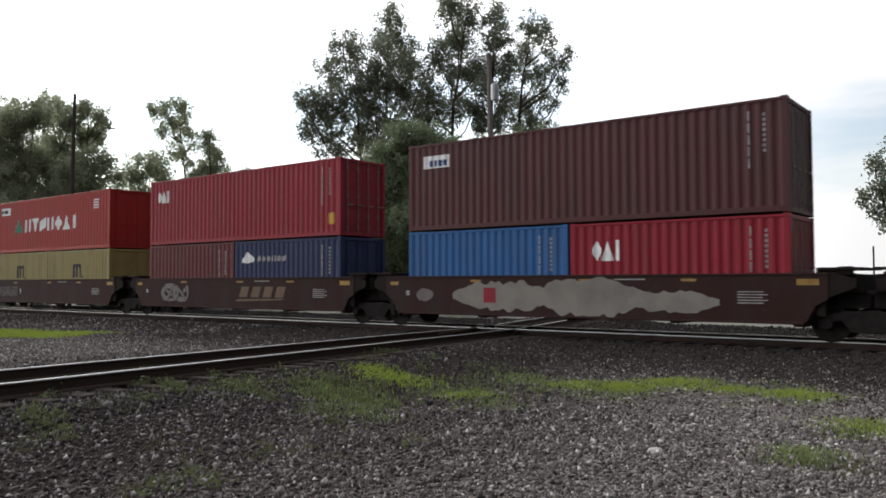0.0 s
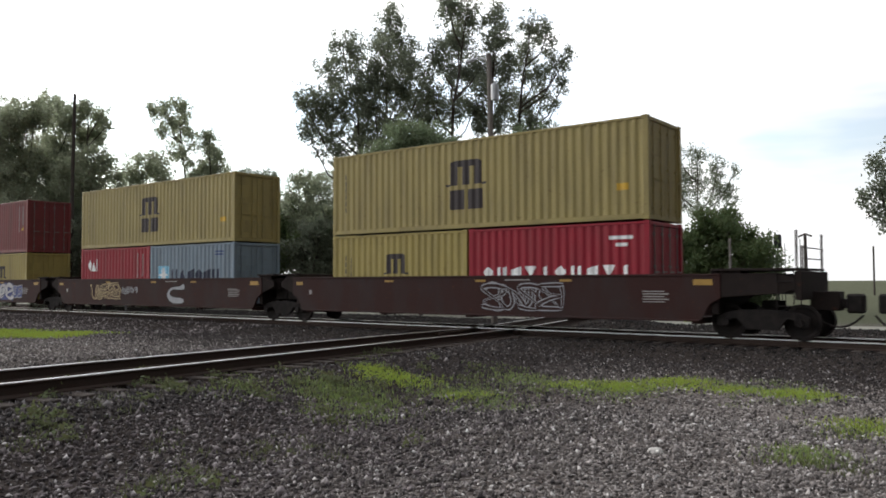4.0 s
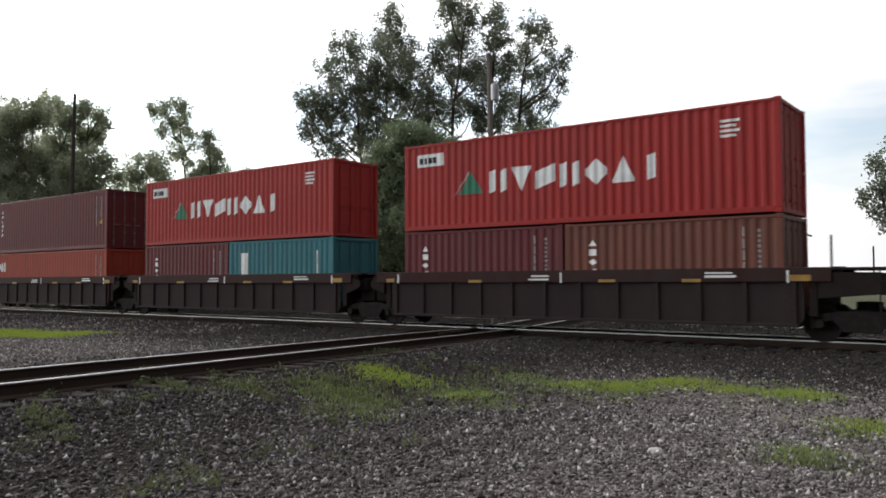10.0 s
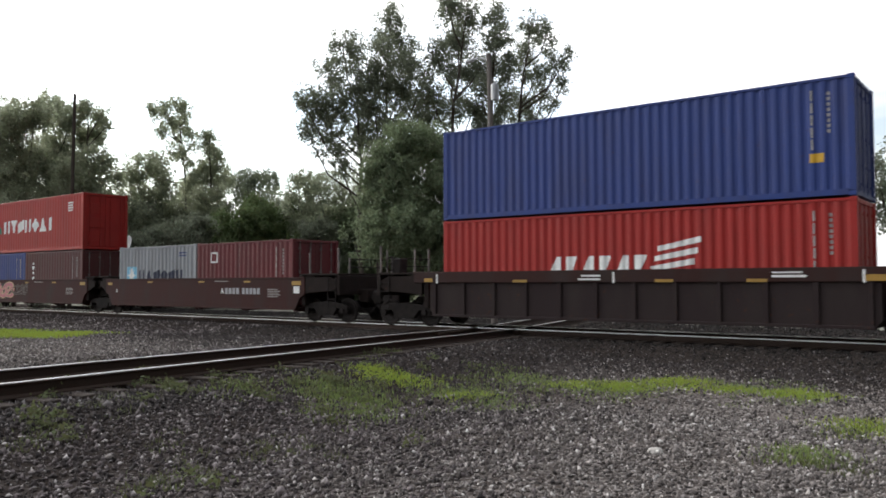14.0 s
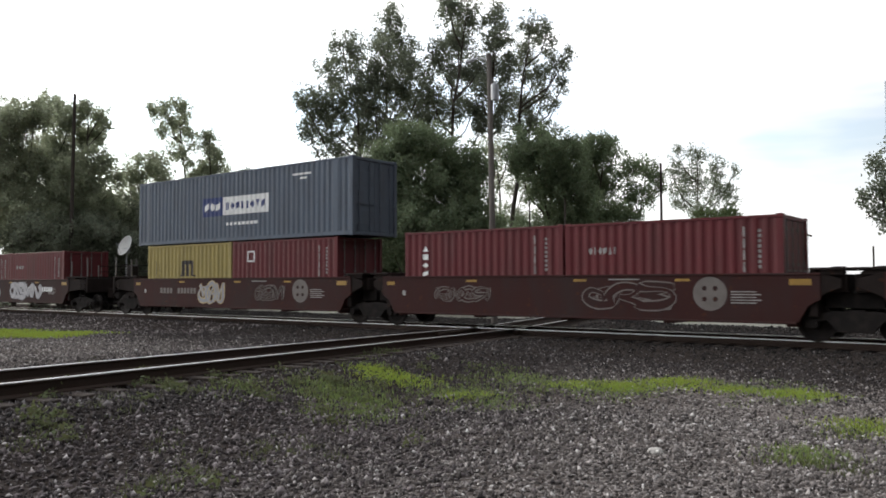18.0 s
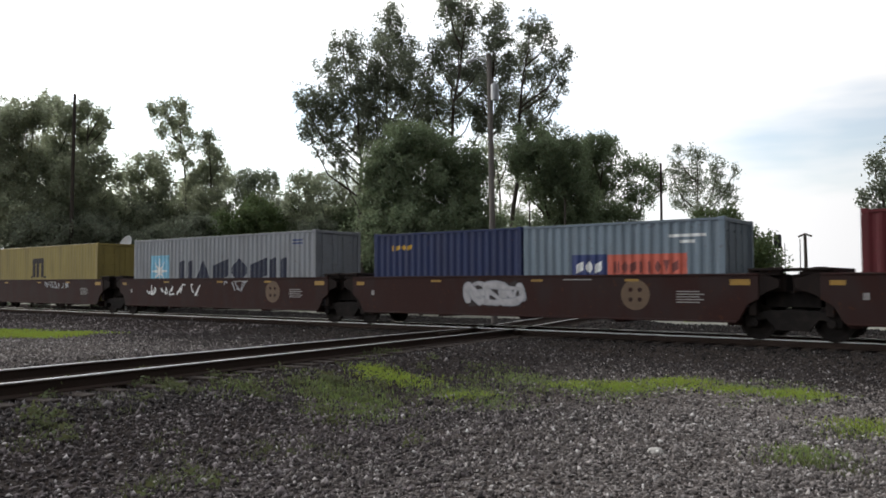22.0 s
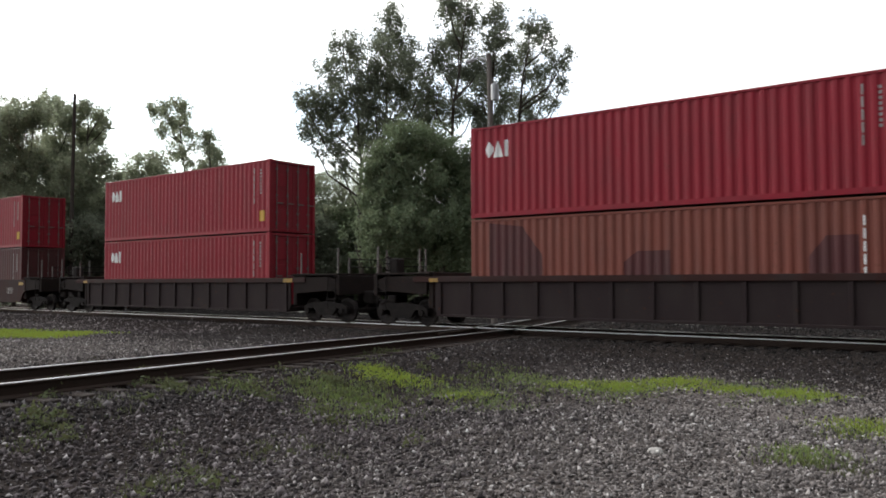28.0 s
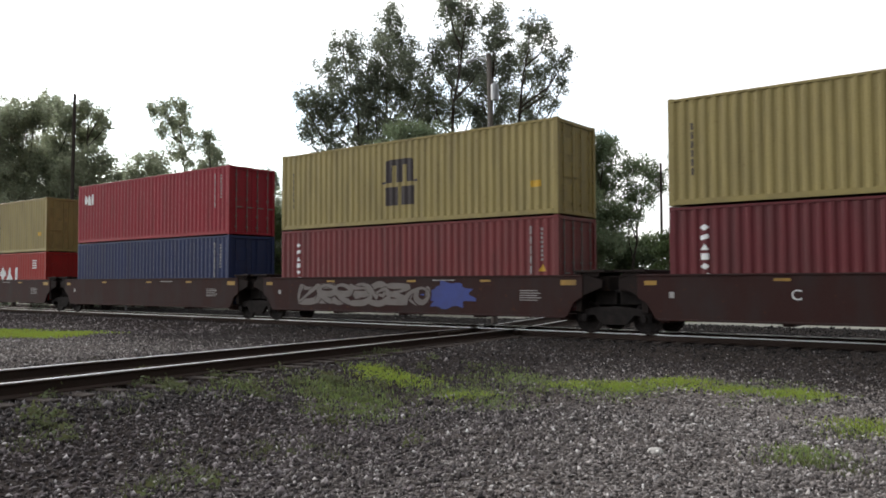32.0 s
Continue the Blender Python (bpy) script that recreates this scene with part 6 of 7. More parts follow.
def car_end(car, s, a, tx, coupler, body):
    """One end of a car: s is -1 or 1. The platform over the truck; at a coupled end also drawbar, posts and ladder."""
    out = tx + (0.62 if coupler is None else 0.95)
    x0, x1 = sorted((s * (a + 0.25), s * out))
    if coupler is None:
        x0, x1 = sorted((s * (a + 0.25), s * (tx - 0.12)))
    part("end_platform", shared(("plat", x1 - x0), lambda: Shape().box(0, x1 - x0, -1.15, 1.15, 1.18, 1.62).mesh("end_platform", 0.03)), M_ENDS, car, pose(x0, 0, 0))
    xb = s * (a + 0.32)
    part("bulkhead", shared("bulkhead", lambda: Shape().box(-0.10, 0.10, -1.30, 1.30, 0.60, 1.78).mesh("bulkhead", 0.02)), M_ENDS, car, pose(xb, 0, 0))
    part("walkway", shared(("walk", x1 - x0), lambda: Shape().box(0, x1 - x0, -1.42, 1.42, 1.72, 1.78).mesh("walkway", 0.008)), M_ENDS, car, pose(x0, 0, 0))
    part("bracket", shared("bracket", lambda: Shape().prism([(-0.3, 1.60), (0.3, 1.60), (0.3, 1.80), (0.05, 1.80), (-0.3, 1.66)], -0.14, 0.14).mesh("bracket", 0.01)), M_ENDS, car, pose(s * (a + 0.7), -1.2, 0))
    for sy in (-1, 1):
        e = (out if coupler is not None else tx - 0.22)
        sill = [(s * (a + 0.45), 1.04), (s * (e - 0.35), 1.16), (s * e, 1.30), (s * e, 1.50), (s * (e - 0.5), 1.66), (s * (a + 0.45), 1.66)]
        part("end_sill", shared(("sill", s, sy, a, e), lambda: Shape().prism(sill, sy * 1.32 - 0.05, sy * 1.32 + 0.05).mesh("end_sill", 0.012)), M_ENDS, car)
    if coupler is None:
        # half of the articulated joint
        xa, xe = sorted((s * (tx - 0.15), s * (tx - 0.02)))
        part("joint_arm", shared(("joint", s), lambda: Shape().prism([(-0.55 * s, 0.80), (0.12 * s, 0.80), (0.12 * s, 1.15), (-0.3 * s, 1.5), (-0.55 * s, 1.5)], -0.85, 0.85).mesh("joint_arm", 0.02)), M_TRUCK, car, pose(xa if s > 0 else xe, 0, 0))
        return
    xc = s * out
    part("draft_sill", Shape().box(*sorted((xc, s * (coupler - 0.55))), -0.30, 0.30, 0.72, 1.20).mesh("draft_sill", 0.02), M_ENDS, car)
    part("drawbar", Shape().box(*sorted((xc, s * (coupler - 0.05))), -0.12, 0.12, 0.78, 1.02).mesh("drawbar", 0.03), M_TRUCK, car)
    part("coupler_head", Shape().box(*sorted((s * (coupler - 0.42), s * (coupler - 0.03))), -0.2, 0.2, 0.66, 1.14).mesh("coupler_head", 0.05), M_TRUCK, car)
    hose = Shape()
    for k in range(7):
        u0, u1 = k / 7, (k + 1) / 7
        hose.rod((xc + s * u0 * (abs(coupler) - abs(out)), -0.42, 0.78 - 1.5 * u0 * (1 - u0) - 0.15 * u0), (xc + s * u1 * (abs(coupler) - abs(out)), -0.42, 0.78 - 1.5 * u1 * (1 - u1) - 0.15 * u1), 0.028, 6)
    part("air_hose", hose.mesh("air_hose"), M_TRUCK, car, None, "black rubber air hose")
    part("end_beam", shared("end_beam", lambda: Shape().box(-0.08, 0.08, -1.40, 1.40, 1.0, 1.70).mesh("end_beam", 0.02)), M_ENDS, car, pose(xc, 0, 0))
    for y, z in ((-1.32, 2.70), (1.32, 2.70), (-0.75, 2.35)):
        rail_post(car, xc - s * 0.05, y, 1.70, z, 0.035)
    rail_post(car, s * (a + 0.75), -1.36, 1.75, 2.55, 0.03)
    hand = Shape().rod((xc - s * 0.05, -0.75, 2.30), (xc - s * 0.05, 1.32, 2.30), 0.018, 6).rod((xc - s * 0.05, -0.75, 2.02), (xc - s * 0.05, 1.32, 2.02), 0.018, 6)
    part("handrail", hand.mesh("handrail"), M_TRUCK, car)
    lad = Shape()
    for k in range(4):
        lad.rod((xc - s * 0.10, -1.42, 0.55 + k * 0.3), (xc - s * 0.50, -1.42, 0.55 + k * 0.3), 0.016, 6)
    lad.rod((xc - s * 0.10, -1.42, 0.5), (xc - s * 0.10, -1.42, 1.75), 0.018, 6).rod((xc - s * 0.50, -1.42, 0.5), (xc - s * 0.50, -1.42, 1.75), 0.018, 6)
    part("ladder", lad.mesh("ladder"), M_TRUCK, car)
    if s < 0:
        part("brake_wheel", Shape().lathe([(0.24, -0.02), (0.27, 0.0), (0.24, 0.02), (0.22, 0.0), (0.24, -0.02)], 18).rod((0.22, 0, 0), (-0.22, 0, 0), 0.015, 5).rod((0, 0, 0.22), (0, 0, -0.22), 0.015, 5).mesh("brake_wheel"),
             M_TRUCK, car, pose(xc - s * 0.15, -0.9, 2.10, 0, 0, 90))
        part("brake_housing", Shape().box(-0.2, 0.2, -0.2, 0.2, 1.7, 2.3).mesh("brake_housing", 0.05), M_TRUCK, car, pose(xc - s * 0.3, -0.6, 0))


def well_car(x, kind, a, pitch, body, left=None, right=None, chord=None, label=""):
    """One well unit at x. a: half the well's length; pitch: the distance of the end trucks from its middle; left, right: coupler distances at free ends."""
    car = thing("well_car", pose(x, 0, 0), label, "well car", "cars of the freight train")
    if kind == "smooth":
        side = shared(("side", a), lambda: well_side("smooth", a))
        for turn in (0, 180):
            part("side_plate", side, body, car, pose(0, 0, 0, 0, 0, turn))
            part("top_chord", shared(("chord", a), lambda: Shape().box(-a - 0.5, a + 0.5, -1.425, -1.28, 1.60, 1.655).mesh("top_chord", 0.01)), body, car, pose(0, 0, 0, 0, 0, turn))
            part("bottom_chord", shared(("foot", a), lambda: Shape().box(-a + 0.05, a - 0.05, -1.42, -1.15, 0.41, 0.47).mesh("bottom_chord", 0.01)), body, car, pose(0, 0, 0, 0, 0, turn))
    else:
        z0, z1 = (1.44, 1.79) if kind == "ribbed" else (1.46, 1.64)
        ext = 0.75 if kind == "ribbed" else 1.0
        web = shared(("web", a), lambda: well_side("ribbed", a))
        for turn in (0, 180):
            m = pose(0, 0, 0, 0, 0, turn)
            part("side_web", web, body, car, m)
            part("top_chord", shared(("chord", kind, a), lambda: Shape().box(-a - ext, a + ext, -1.42, -1.26, z0, z1).mesh("top_chord", 0.012)), chord, car, m)
            part("bottom_chord", shared(("foot", kind, a), lambda: Shape().box(-a, a, -1.41, -1.15, 0.34, 0.42).mesh("bottom_chord", 0.01)), body, car, m)
            if chord is M_CARTAN:
                for sx in (-1, 1):
                    part("gusset", shared("gusset", lambda: Shape().box(-0.24, 0.24, -1.41, -1.27, 1.10, 1.455).mesh("gusset", 0.015)), chord, car, m @ pose(sx * (a + 0.74), 0, 0))
                    part("stacking_bracket", shared("stacking_bracket", lambda: Shape().prism([(-0.24, 1.645), (0.24, 1.645), (0.16, 1.93), (-0.16, 1.93)], -1.40, -1.20).mesh("stacking_bracket", 0.02)), chord, car, m @ pose(sx * (a + 0.30), 0, 0))
            n = int(round(2 * a / 1.22))
            for k in range(n + 1):
                part("rib", shared(("rib", kind), lambda: Shape().prism([(-0.06, 0.42), (0.06, 0.42), (0.06, z0), (-0.06, z0)], -1.40, -1.325).mesh("rib", 0.008)), body, car, m @ pose(-a + 0.1 + k * (2 * a - 0.2) / n, 0, 0))
    cross = shared("cross_member", lambda: Shape().box(-0.14, 0.14, -1.2, 1.2, 0.34, 0.52).mesh("cross_member", 0.01))
    for k in range(5):
        part("cross_member", cross, body, car, pose(-a + 0.2 + k * (2 * a - 0.4) / 4, 0, 0))
    for s, c in ((-1, left), (1, right)):
        car_end(car, s, a, pitch, c, body)
    truck(car, pitch)
    if left is not None:
        truck(car, -pitch)
    # reflectors and data bars
    z = 1.36 if kind == "smooth" else 1.46
    e = a + 0.05
    mark("reflector", car, [(e - 0.25, z, 0.5, 0.15)], M_REFLECT, -1.424 if kind != "smooth" else None)
    mark("reflector", car, [(-e - 0.25, z, 0.35, 0.12)], M_REFLECT, -1.424 if kind != "smooth" else None)
    if kind == "smooth":
        mark("reflector", car, [(-3.4, 1.46, 0.4, 0.07), (0.4, 1.46, 0.4, 0.07), (3.4, 1.46, 0.4, 0.07)], M_REFLECT)
        mark("data_marking", car, [(-a + 0.4, 1.02, 0.14, 0.16), (1.5, 1.50, 0.9, 0.035), *((a - 1.6, 0.90 + 0.07 * k, 0.62 + 0.12 * (k % 2), 0.028) for k in range(5))], M_CODE, None, True)
    elif kind == "ribbed":
        mark("data_marking", car, [(-6.25, 1.42, 0.06, 0.3), (-0.03, 1.42, 0.06, 0.3), (6.2, 1.42, 0.06, 0.3), (-1.1, 1.50, 0.7, 0.05), (-1.0, 1.6, 0.6, 0.05), (4.2, 1.55, 0.8, 0.06), (4.2, 1.65, 0.7, 0.04)], M_WHITE, -1.424, True)
        mark("reflector", car, [(-3.3, 1.44, 0.5, 0.08), (1.2, 1.44, 0.5, 0.08), (3.6, 1.44, 0.5, 0.08)], M_REFLECT, -1.424)
    MOVERS.append(car)
    return car


# ---------------------------------------------------------------- the train
SPEED = 16.037
BED = 0.55
ON, IN = "stacked on another container", "riding in a rail car's well"
M_SPRAY_BLUE = mat("spray_blue", (0.045, 0.06, 0.20), rough=0.6)
M_SPRAY_INK = mat("spray_ink", (0.035, 0.035, 0.09), rough=0.65)
M_SPRAY_SHADE = mat("spray_shade", (0.085, 0.085, 0.10), rough=0.7)
M_SPRAY_PINK = mat("spray_pink", (0.50, 0.17, 0.19), rough=0.6)
M_SPRAY_CREAM = mat("spray_cream", (0.58, 0.44, 0.24), rough=0.6)
M_SPRAY_GREY = mat("spray_grey", (0.36, 0.36, 0.38), rough=0.6)
M_SPRAY_DIM = mat("spray_faded", (0.19, 0.165, 0.15), rough=0.7)
M_FADED = mat("faded_tan", (0.16, 0.105, 0.065), rough=0.7)

R5 = (L20, ST)
R4 = (L40, ST)
H4 = (L40, HC)
SMOOTH = "brown smooth-sided well car of an articulated freight set"
RIBBED = "dark grey ribbed well car with a brown top chord"
SINGLE = "dark grey ribbed well car of its own"


# each unit: start of its box at t = 0, car kind, lower boxes, upper box
UNITS = [
    (-1.72, "s40", [], None),
    (-17.27, "s40", [(R5, "blue", deco_codes), (R5, "red", deco_trio)], (H4, "brown", deco_label_plate)),
    (-32.70, "s40", [(R5, "maroon", deco_codes), (R5, "navy", deco_side_name)], (H4, "red", deco_trio_plate)),
    (-48.38, "s40", [(R5, "tan", deco_emblem), (R5, "tan", deco_emblem)], (H4, "bright_red", deco_long_name)),
    (-64.10, "s40", [(H4, "maroon", deco_emblem_amber)], (H4, "rust_red", deco_column)),
    (-85.20, "s48", [(R5, "yellow", deco_emblem), (R5, "red", deco_wide_name)], (H4, "tan", deco_emblem_high)),
    (-103.11, "s48", [(R5, "red", deco_trio), (R5, "pale_blue", deco_square_name)], (H4, "tan", deco_emblem_high)),
    (-121.12, "s48", [(R5, "yellow", deco_emblem), (R5, "yellow", deco_emblem)], (H4, "rust_red", deco_column)),
    (-139.09, "s48", [(R5, "bright_red", deco_long_name), (R5, "brown", deco_short_column)], (H4, "rust_red", deco_column)),
    (-156.73, "s48", [(R5, "maroon", deco_blue_dot), (R5, "maroon", deco_short_column)], None),
    (-177.85, "r40", [(R5, "maroon", deco_short_column), (R5, "tan_brown", deco_short_column)], (H4, "bright_red", deco_long_name)),
    (-193.48, "r40", [(R5, "maroon", deco_short_column), (R5, "teal", deco_door_label)], (H4, "bright_red", deco_long_name)),
    (-209.04, "r40", [(R4, "orange_red", deco_trio)], (H4, "maroon", deco_column)),
    (-224.64, "r40", [(H4, "yellow", deco_emblem)], (H4, "rust_red", deco_column)),
    (-240.34, "r40", [(H4, "bright_red", deco_slanted_name)], (H4, "royal_blue", deco_codes_plate)),
    (-259.81, "s40", [(R5, "grey", deco_square_name), (R5, "maroon", deco_square)], None),
    (-275.45, "s40", [(R5, "royal_blue", deco_star_name), (R5, "brown", deco_short_column)], (H4, "bright_red", deco_long_name)),
    (-290.89, "s40", [(R5, "yellow", deco_emblem), (R5, "yellow", deco_emblem)], ((L45, HC), "grey", deco_square_name)),
    (-306.13, "s40", [(R5, "maroon", deco_short_column), (R5, "maroon", deco_small_name)], None),
    (-321.55, "s40", [(R5, "yellow", deco_emblem), (R5, "maroon", deco_square)], ((L45, HC), "slate", deco_two_panels)),
    (-341.43, "s40", [(R5, "maroon", deco_square), (R5, "maroon", deco_small_name)], None),
    (-356.93, "s40", [(R5, "maroon", deco_codes), (R5, "yellow", deco_emblem)], None),
    (-372.25, "s40", [(R5, "navy", deco_amber_name), (R5, "pale_blue", deco_two_panels)], None),
    (-387.39, "s40", [(H4, "grey", deco_square_name)], None),
    (-402.85, "s40", [(H4, "yellow", deco_emblem)], None),
    (-422.58, "d1", [(H4, "maroon", deco_square)], None),
    (-443.57, "d2", [(H4, "maroon", deco_codes)], (H4, "maroon", deco_codes)),
    (-464.08, "d2", [(H4, "orange_brown", deco_patches)], (H4, "red", deco_trio)),
    (-486.02, "d2", [(H4, "red", deco_trio)], (H4, "red", deco_trio_plate)),
    (-506.85, "s40", [(H4, "brown", deco_codes)], (H4, "red", deco_trio_plate)),
    (-522.31, "s40", [(H4, "maroon", deco_column)], (H4, "tan", deco_emblem_high)),
    (-537.87, "s40", [(H4, "rust_red", deco_column)], (H4, "tan", deco_emblem_high)),
    (-553.33, "s40", [(H4, "navy", deco_codes)], (H4, "red", deco_trio)),
    (-568.83, "s40", [(R4, "bright_red", deco_long_name)], (H4, "tan", deco_emblem_high)),
]
FRONT_ENDS, REAR_ENDS = (0, 5, 10, 15, 20, 29), (4, 9, 14, 19, 24)
CARS = []
for i, (u, kind, low, up) in enumerate(UNITS):
    x = u + L40 / 2
    if kind.startswith("d"):
        ref = 9.85 if kind == "d1" else 10.6
        car = well_car(x, "single", 7.35 if kind == "d2" else 6.9, 9.1 if kind == "d2" else 8.35, M_CARGREY if kind == "d2" else M_CAROLIVE, ref, ref,
                       M_CAR if kind == "d2" else M_CARTAN, SINGLE if kind == "d2" else "olive-grey ribbed well car with a tan top chord")
    else:
        a, cp = (6.45, 9.70) if kind != "s48" else (7.55, 11.15)
        gap_r = (UNITS[i - 1][0] - u) / 2 if (i and i not in FRONT_ENDS) else None
        pitch = gap_r or (8.97 if kind == "s48" else 7.76)
        ribbed = kind == "r40"
        car = well_car(x, "ribbed" if ribbed else "smooth", a, pitch, M_CARGREY if ribbed else M_CARRED if 15 <= i <= 19 else M_CAR, cp if i in REAR_ENDS else None, cp if i in FRONT_ENDS else None,
                       M_CAR, RIBBED if ribbed else SMOOTH)
    CARS.append(car)
    z = BED
    for k, ((ln, h), colour, deco) in enumerate(low):
        cx = x if len(low) == 1 else x + (-1 if k == 0 else 1) * (L20 / 2 + 0.038)
        container(cx, z, ln, h, colour, deco, IN)
    if up:
        (ln, h), colour, deco = up
        container(x, z + low[0][0][1] + 0.022, ln, h, colour, deco, ON)

# paint and graffiti on single cars
def ragged(car, x0, x1, z0, z1, seed, material, lift):
    """A patch of old primer with a torn outline."""
    r = random.Random(seed)
    n = int((x1 - x0) / 0.16) + 2
    xs = [x0 + (x1 - x0) * k / n for k in range(n + 1)]
    fade = [min(1.0, 0.25 + 3.0 * min(k, n - k) / n) for k in range(n + 1)]
    mid, hh = (z0 + z1) / 2, (z1 - z0) / 2
    top = [(x, mid + hh * f * r.uniform(0.72, 1.05)) for x, f in zip(xs, fade)]
    low = [(x, mid - hh * f * r.uniform(0.72, 1.05)) for x, f in zip(xs, fade)]
    s = Shape()
    y = -SIDE_Y - lift
    s.quads([(x, y, z) for x, z in low] + [(x, y, z) for x, z in top], [(k, k + 1, n + 2 + k, n + 1 + k) for k in range(n)])
    part("primer_patch", s.mesh("primer_patch"), material, car, None, "pale primer patch with ragged edges")


ragged(CARS[1], -4.1, -0.4, 0.55, 1.50, 1, M_PALE, 0.005)
ragged(CARS[1], -1.2, 2.5, 0.47, 1.58, 2, M_PALE, 0.0056)
ragged(CARS[1], 1.9, 4.4, 0.62, 1.22, 3, M_PALE, 0.0062)
ragged(CARS[1], -5.6, -4.9, 0.80, 1.30, 4, M_SPRAY_DIM, 0.005)
outline_mark("red_mark", CARS[1], [(-2.9, 0.82), (-2.45, 0.82), (-2.45, 1.28), (-2.9, 1.28)], PAINT["red"], 0.009)
graffiti(CARS[2], -4.6, -3.0, 0.55, 1.5, 2, 5, M_SPRAY_DIM, M_CARGREY)
for k in range(4):
    outline_mark("slanted_block", CARS[2], [(0.55 + k * 0.72, 0.88), (1.05 + k * 0.72, 0.88), (1.2 + k * 0.72, 1.30), (0.72 + k * 0.72, 1.30)], M_FADED, 0.004)
outline_mark("swoosh", CARS[2], [(0.3, 0.70), (3.0, 0.78), (3.4, 0.84), (0.5, 0.80)], M_FADED, 0.004)
graffiti(CARS[3], -5.6, -3.0, 0.75, 1.3, 6, 6, M_CAR, M_SPRAY_DIM, slim=True)
for k in range(4):
    outline_mark("slanted_block", CARS[4], [(-0.2 + k * 0.72, 0.98), (0.3 + k * 0.72, 0.98), (0.45 + k * 0.72, 1.36), (-0.03 + k * 0.72, 1.36)], M_FADED, 0.004)
graffiti(CARS[5], 0.8, 3.4, 0.5, 1.5, 4, 8, M_CAR, M_SPRAY_GREY, slim=True)
graffiti(CARS[6], -4.7, -2.3, 0.62, 1.52, 5, 9, M_CAR, M_SPRAY_CREAM, slim=True)
graffiti(CARS[6], -1.9, -0.8, 0.95, 1.3, 3, 30, M_CAR, M_SPRAY_GREY, slim=True)
graffiti(CARS[6], 1.93, 2.83, 0.48, 1.54, 1, 10, M_SPRAY_GREY, M_BLACK)
graffiti(CARS[7], -4.9, -0.2, 0.46, 1.54, 4, 11, M_SPRAY_PALE, M_SPRAY_INK, M_SPRAY_BLUE)
graffiti(CARS[7], 0.15, 4.97, 0.46, 1.54, 4, 31, M_SPRAY_PALE, M_SPRAY_INK, M_SPRAY_BLUE)
graffiti(CARS[7], 5.02, 5.95, 0.6, 1.4, 2, 32, M_SPRAY_BLUE, M_SPRAY_GREY)
graffiti(CARS[8], -4.5, 0.4, 0.50, 1.56, 5, 12, M_SPRAY_PALE, M_BLACK, M_SPRAY_SHADE)
graffiti(CARS[8], 0.5, 3.9, 0.62, 1.45, 3, 33, M_CAR, M_SPRAY_GREY, slim=True)
graffiti(CARS[16], -4.94, -1.03, 0.62, 1.55, 4, 14, M_SPRAY_PINK, M_SPRAY_CREAM, M_BLACK)
graffiti(CARS[16], -0.9, 0.6, 0.8, 1.5, 3, 34, M_CAR, M_SPRAY_DIM, slim=True)
graffiti(CARS[17], -2.3, -0.3, 0.65, 1.52, 3, 15, M_SPRAY_GREY, M_CARTAN)
graffiti(CARS[17], -0.1, 1.6, 0.7, 1.52, 3, 35, M_SPRAY_DIM, M_CAR)
graffiti(CARS[18], 0.9, 3.2, 0.65, 1.5, 3, 16, M_CARRED, M_SPRAY_DIM)
graffiti(CARS[18], -4.5, -2.6, 0.8, 1.35, 4, 36, M_CARRED, M_SPRAY_DIM, slim=True)
graffiti(CARS[19], -1.85, -0.36, 0.55, 1.54, 3, 17, M_SPRAY_GREY, M_SPRAY_CREAM)
graffiti(CARS[19], 1.8, 3.3, 0.7, 1.4, 3, 37, M_CAR, M_SPRAY_DIM, slim=True)
for k in (17, 18, 19):
    disc(CARS[k], 4.32, 1.14, 0.44, M_SPRAY_DIM)
disc(CARS[22], 3.7, 1.1, 0.42, M_FADED)
disc(CARS[23], 3.9, 1.1, 0.42, M_FADED)
graffiti(CARS[20], -5.3, -4.9, 0.7, 1.5, 1, 38, M_SPRAY_PALE, M_SPRAY_GREY)
graffiti(CARS[20], -4.3, -0.86, 0.52, 1.52, 4, 18, M_SPRAY_PALE, M_SPRAY_GREY, M_CAR)
graffiti(CARS[20], 0.7, 3.9, 0.54, 1.54, 4, 19, M_SPRAY_PALE, M_SPRAY_GREY, M_CAR)
graffiti(CARS[21], -4.3, -2.4, 0.56, 1.54, 3, 20, M_SPRAY_PALE, M_SPRAY_GREY, M_BLACK)
graffiti(CARS[21], 1.35, 3.49, 0.56, 1.54, 4, 21, M_SPRAY_PALE, M_SPRAY_GREY, M_BLACK)
loops(CARS[21], 4.95, 5.55, 0.62, 0.96, 2, 39, M_WHITE, 0.03)
graffiti(CARS[22], -1.89, 0.03, 0.66, 1.54, 3, 22, M_SPRAY_PALE, M_SPRAY_GREY, M_BLACK)
loops(CARS[23], -4.77, -0.73, 0.88, 1.4, 9, 23, M_WHITE, 0.03)
loops(CARS[23], 0.85, 2.33, 1.08, 1.52, 4, 24, M_SPRAY_GREY, 0.03)
loops(CARS[24], 1.19, 3.67, 1.16, 1.54, 7, 25, M_SPRAY_GREY, 0.028)
graffiti(CARS[29], -3.74, 0.5, 0.5, 1.52, 6, 26, M_CAR, M_WHITE, slim=True)
graffiti(CARS[31], -4.74, 1.25, 0.55, 1.54, 7, 27, M_SPRAY_DIM, M_CAR)
outline_mark("blue_blot", CARS[31], blob(random.Random(28), 2.2, 1.05, 2.3, 1.0, 30), mat("spray_royal", (0.045, 0.065, 0.25), rough=0.6), 0.004, "blot of blue spray paint")
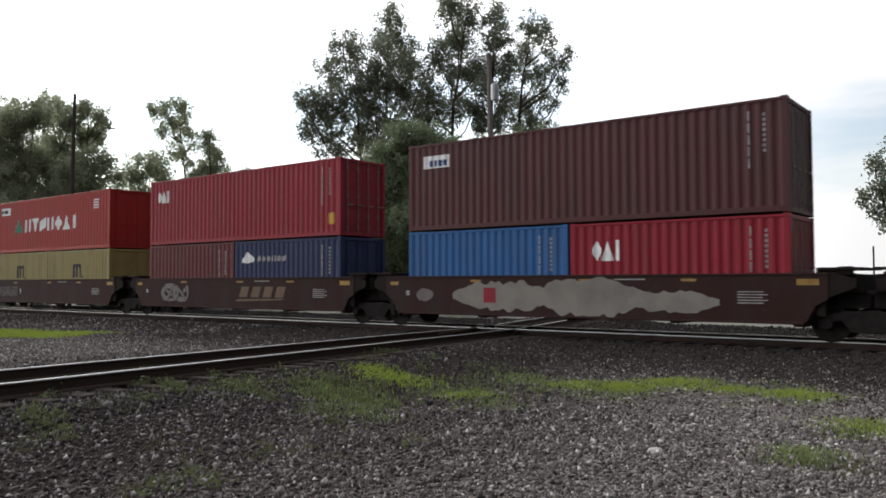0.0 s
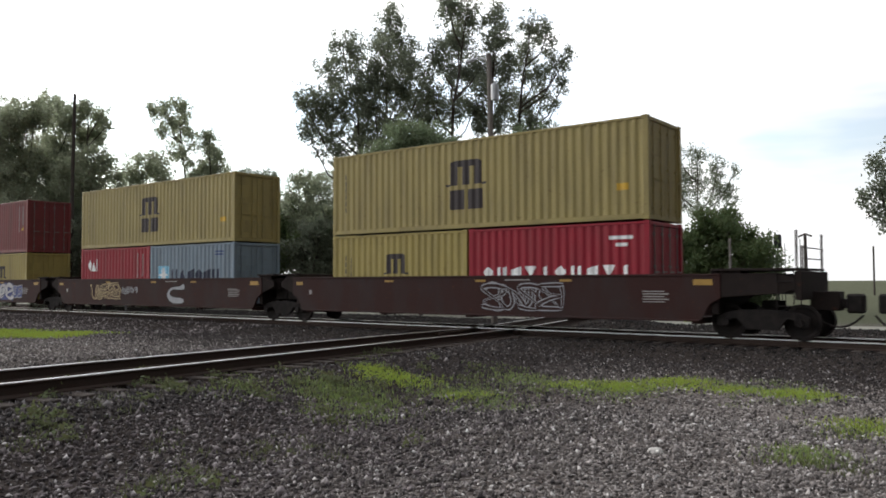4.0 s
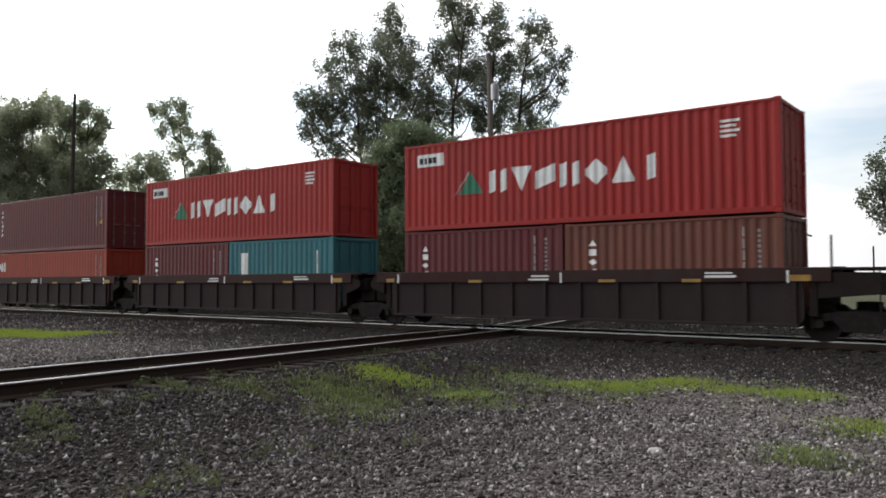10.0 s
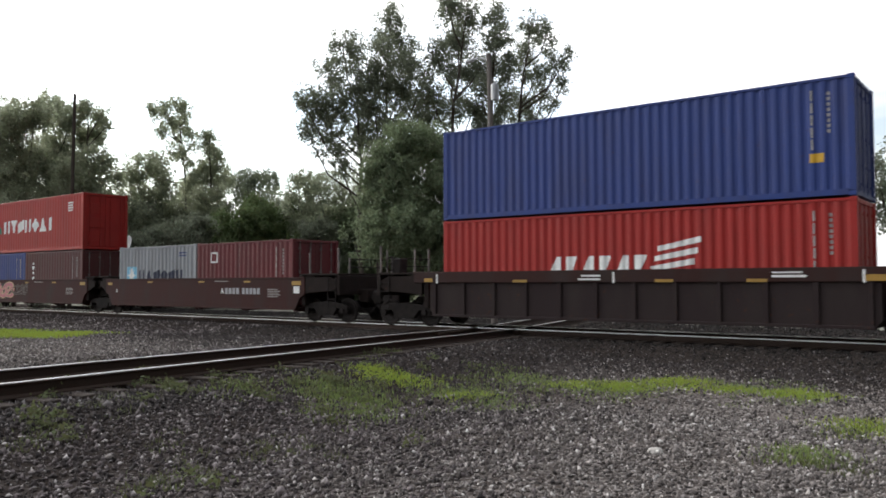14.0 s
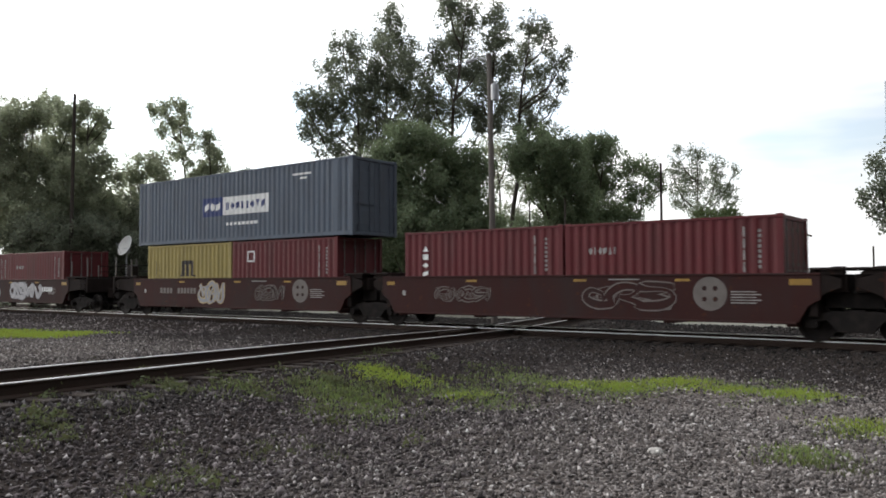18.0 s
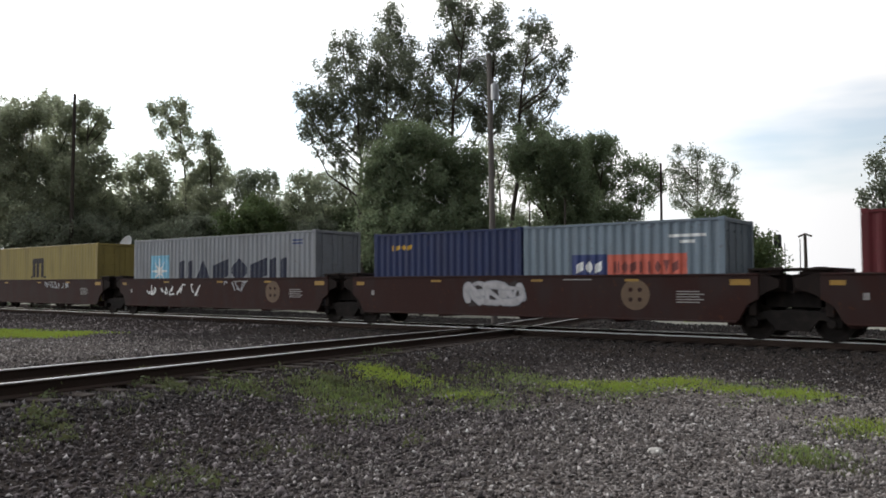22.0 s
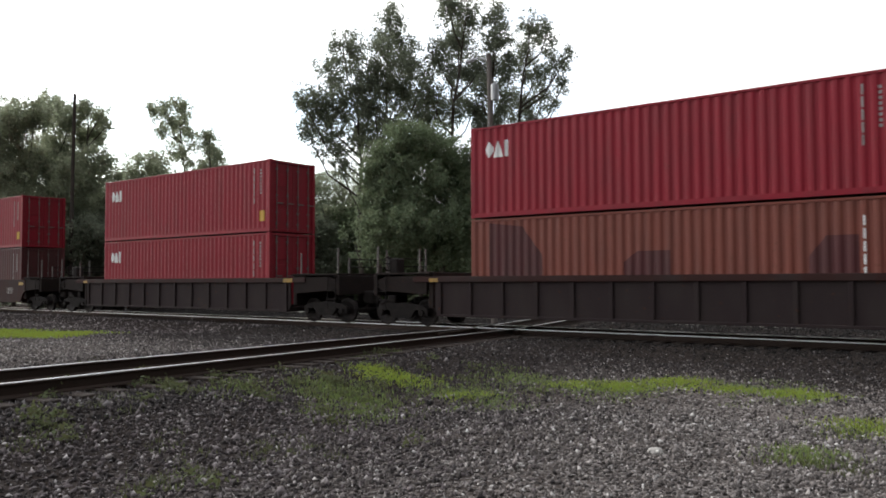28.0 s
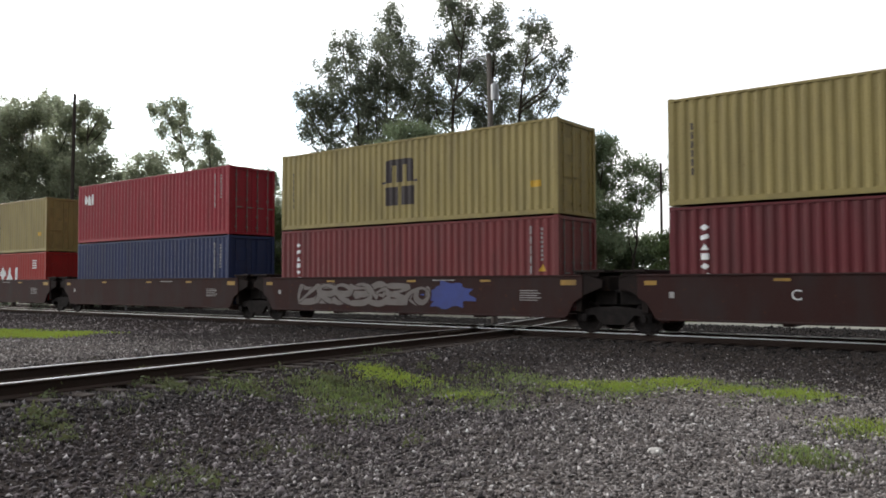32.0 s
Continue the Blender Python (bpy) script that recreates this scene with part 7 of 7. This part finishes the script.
mark("number_marking", CARS[20], [(2.66 + k * 0.24, 1.02, 0.18, 0.24) for k in range(4)] + [(3.95 + k * 0.23, 1.02, 0.17, 0.24) for k in range(6)], M_WHITE, -SIDE_Y - 0.013, True)
mark("number_marking", CARS[15], [(2.2 + k * 0.24, 1.0, 0.18, 0.24) for k in range(4)] + [(3.3 + k * 0.23, 1.0, 0.17, 0.24) for k in range(5)], M_SPRAY_GREY, None, True)
mark("number_marking", CARS[19], [(-4.8 + k * 0.24, 1.0, 0.18, 0.24) for k in range(4)] + [(-3.5 + k * 0.23, 1.0, 0.17, 0.24) for k in range(6)], M_SPRAY_DIM, None, True)
mark("number_marking", CARS[9], [(-5.9 + k * 0.22, 1.12, 0.17, 0.18) for k in range(4)] + [(-4.8 + k * 0.21, 1.12, 0.16, 0.18) for k in range(6)], M_SPRAY_GREY, None, True)
mark("stencil_plate", CARS[15], [(6.35, 1.05, 0.32, 0.26)], M_WHITE)
for k, text, x, z in ((3, "E", -2.68, 0.90), (4, "A", 4.6, 0.92), (15, "A", 1.9, 1.0), (17, "D", -3.1, 1.0), (30, "C", -3.0, 1.0)):
    unit_letter(CARS[k], text, x, z, 0.26)


def motions():
    # the train runs at an even pace, with small lags (metres) about it
    lag = ((0, 0.00), (1, -0.12), (2, -0.02), (3, 0.10), (3.5, 0.12), (5.5, 0.15), (6, 0.07), (6.5, 0.11), (7, 0.06), (8, 0.10), (8.6, -0.36), (9, -0.26), (10, 0.04), (11, 0.11), (12, -0.01), (13, -0.01), (14, 0.04), (14.5, 0.10), (16.5, 0.19), (17, 0.25), (18, 0.03), (19, 0.11), (20, 0.33), (21, 0.48), (22, 0.58), (23, 0.50), (24, 0.64), (25, 0.95), (25.5, 0.90), (27.5, 0.29), (28, 0.37), (29, 0.76), (29.5, 0.87), (30, 1.00), (31, 0.63), (32, 0.98))
    START = {car.name: car.matrix_basis.translation.x for car in CARS}
    for ob in MOVERS:
        m = ob.matrix_basis.copy()
        walk(ob, [(t, Matrix.Translation((SPEED * t + off, 0, 0)) @ m) for t, off in lag])
    # wheels roll while their car is in sight
    step = SPEED / WHEEL_R / FPS
    for wheel, sx, sy, car in WHEELSETS:
        start = START[car.name]
        x0 = start + wheel.parent.matrix_basis.translation.x + sx
        first = max(0, int((-52.0 - x0) / SPEED * FPS))
        last = min(int(32 * FPS), int((1.0 - x0) / SPEED * FPS))
        base = wheel.matrix_basis.copy()
        side = -1 if sy < 0 else 1
        rows = [(0.0, base)] if first > 0 else []
        rows += [(k / FPS, base @ Matrix.Rotation(side * step * (k - first), 4, "Y")) for k in range(first, last + 1)]
        if len(rows) > 2:
            if rows[-1][0] < 32.0:
                rows.append((32.0, rows[-1][1]))
            walk(wheel, rows)


motions()
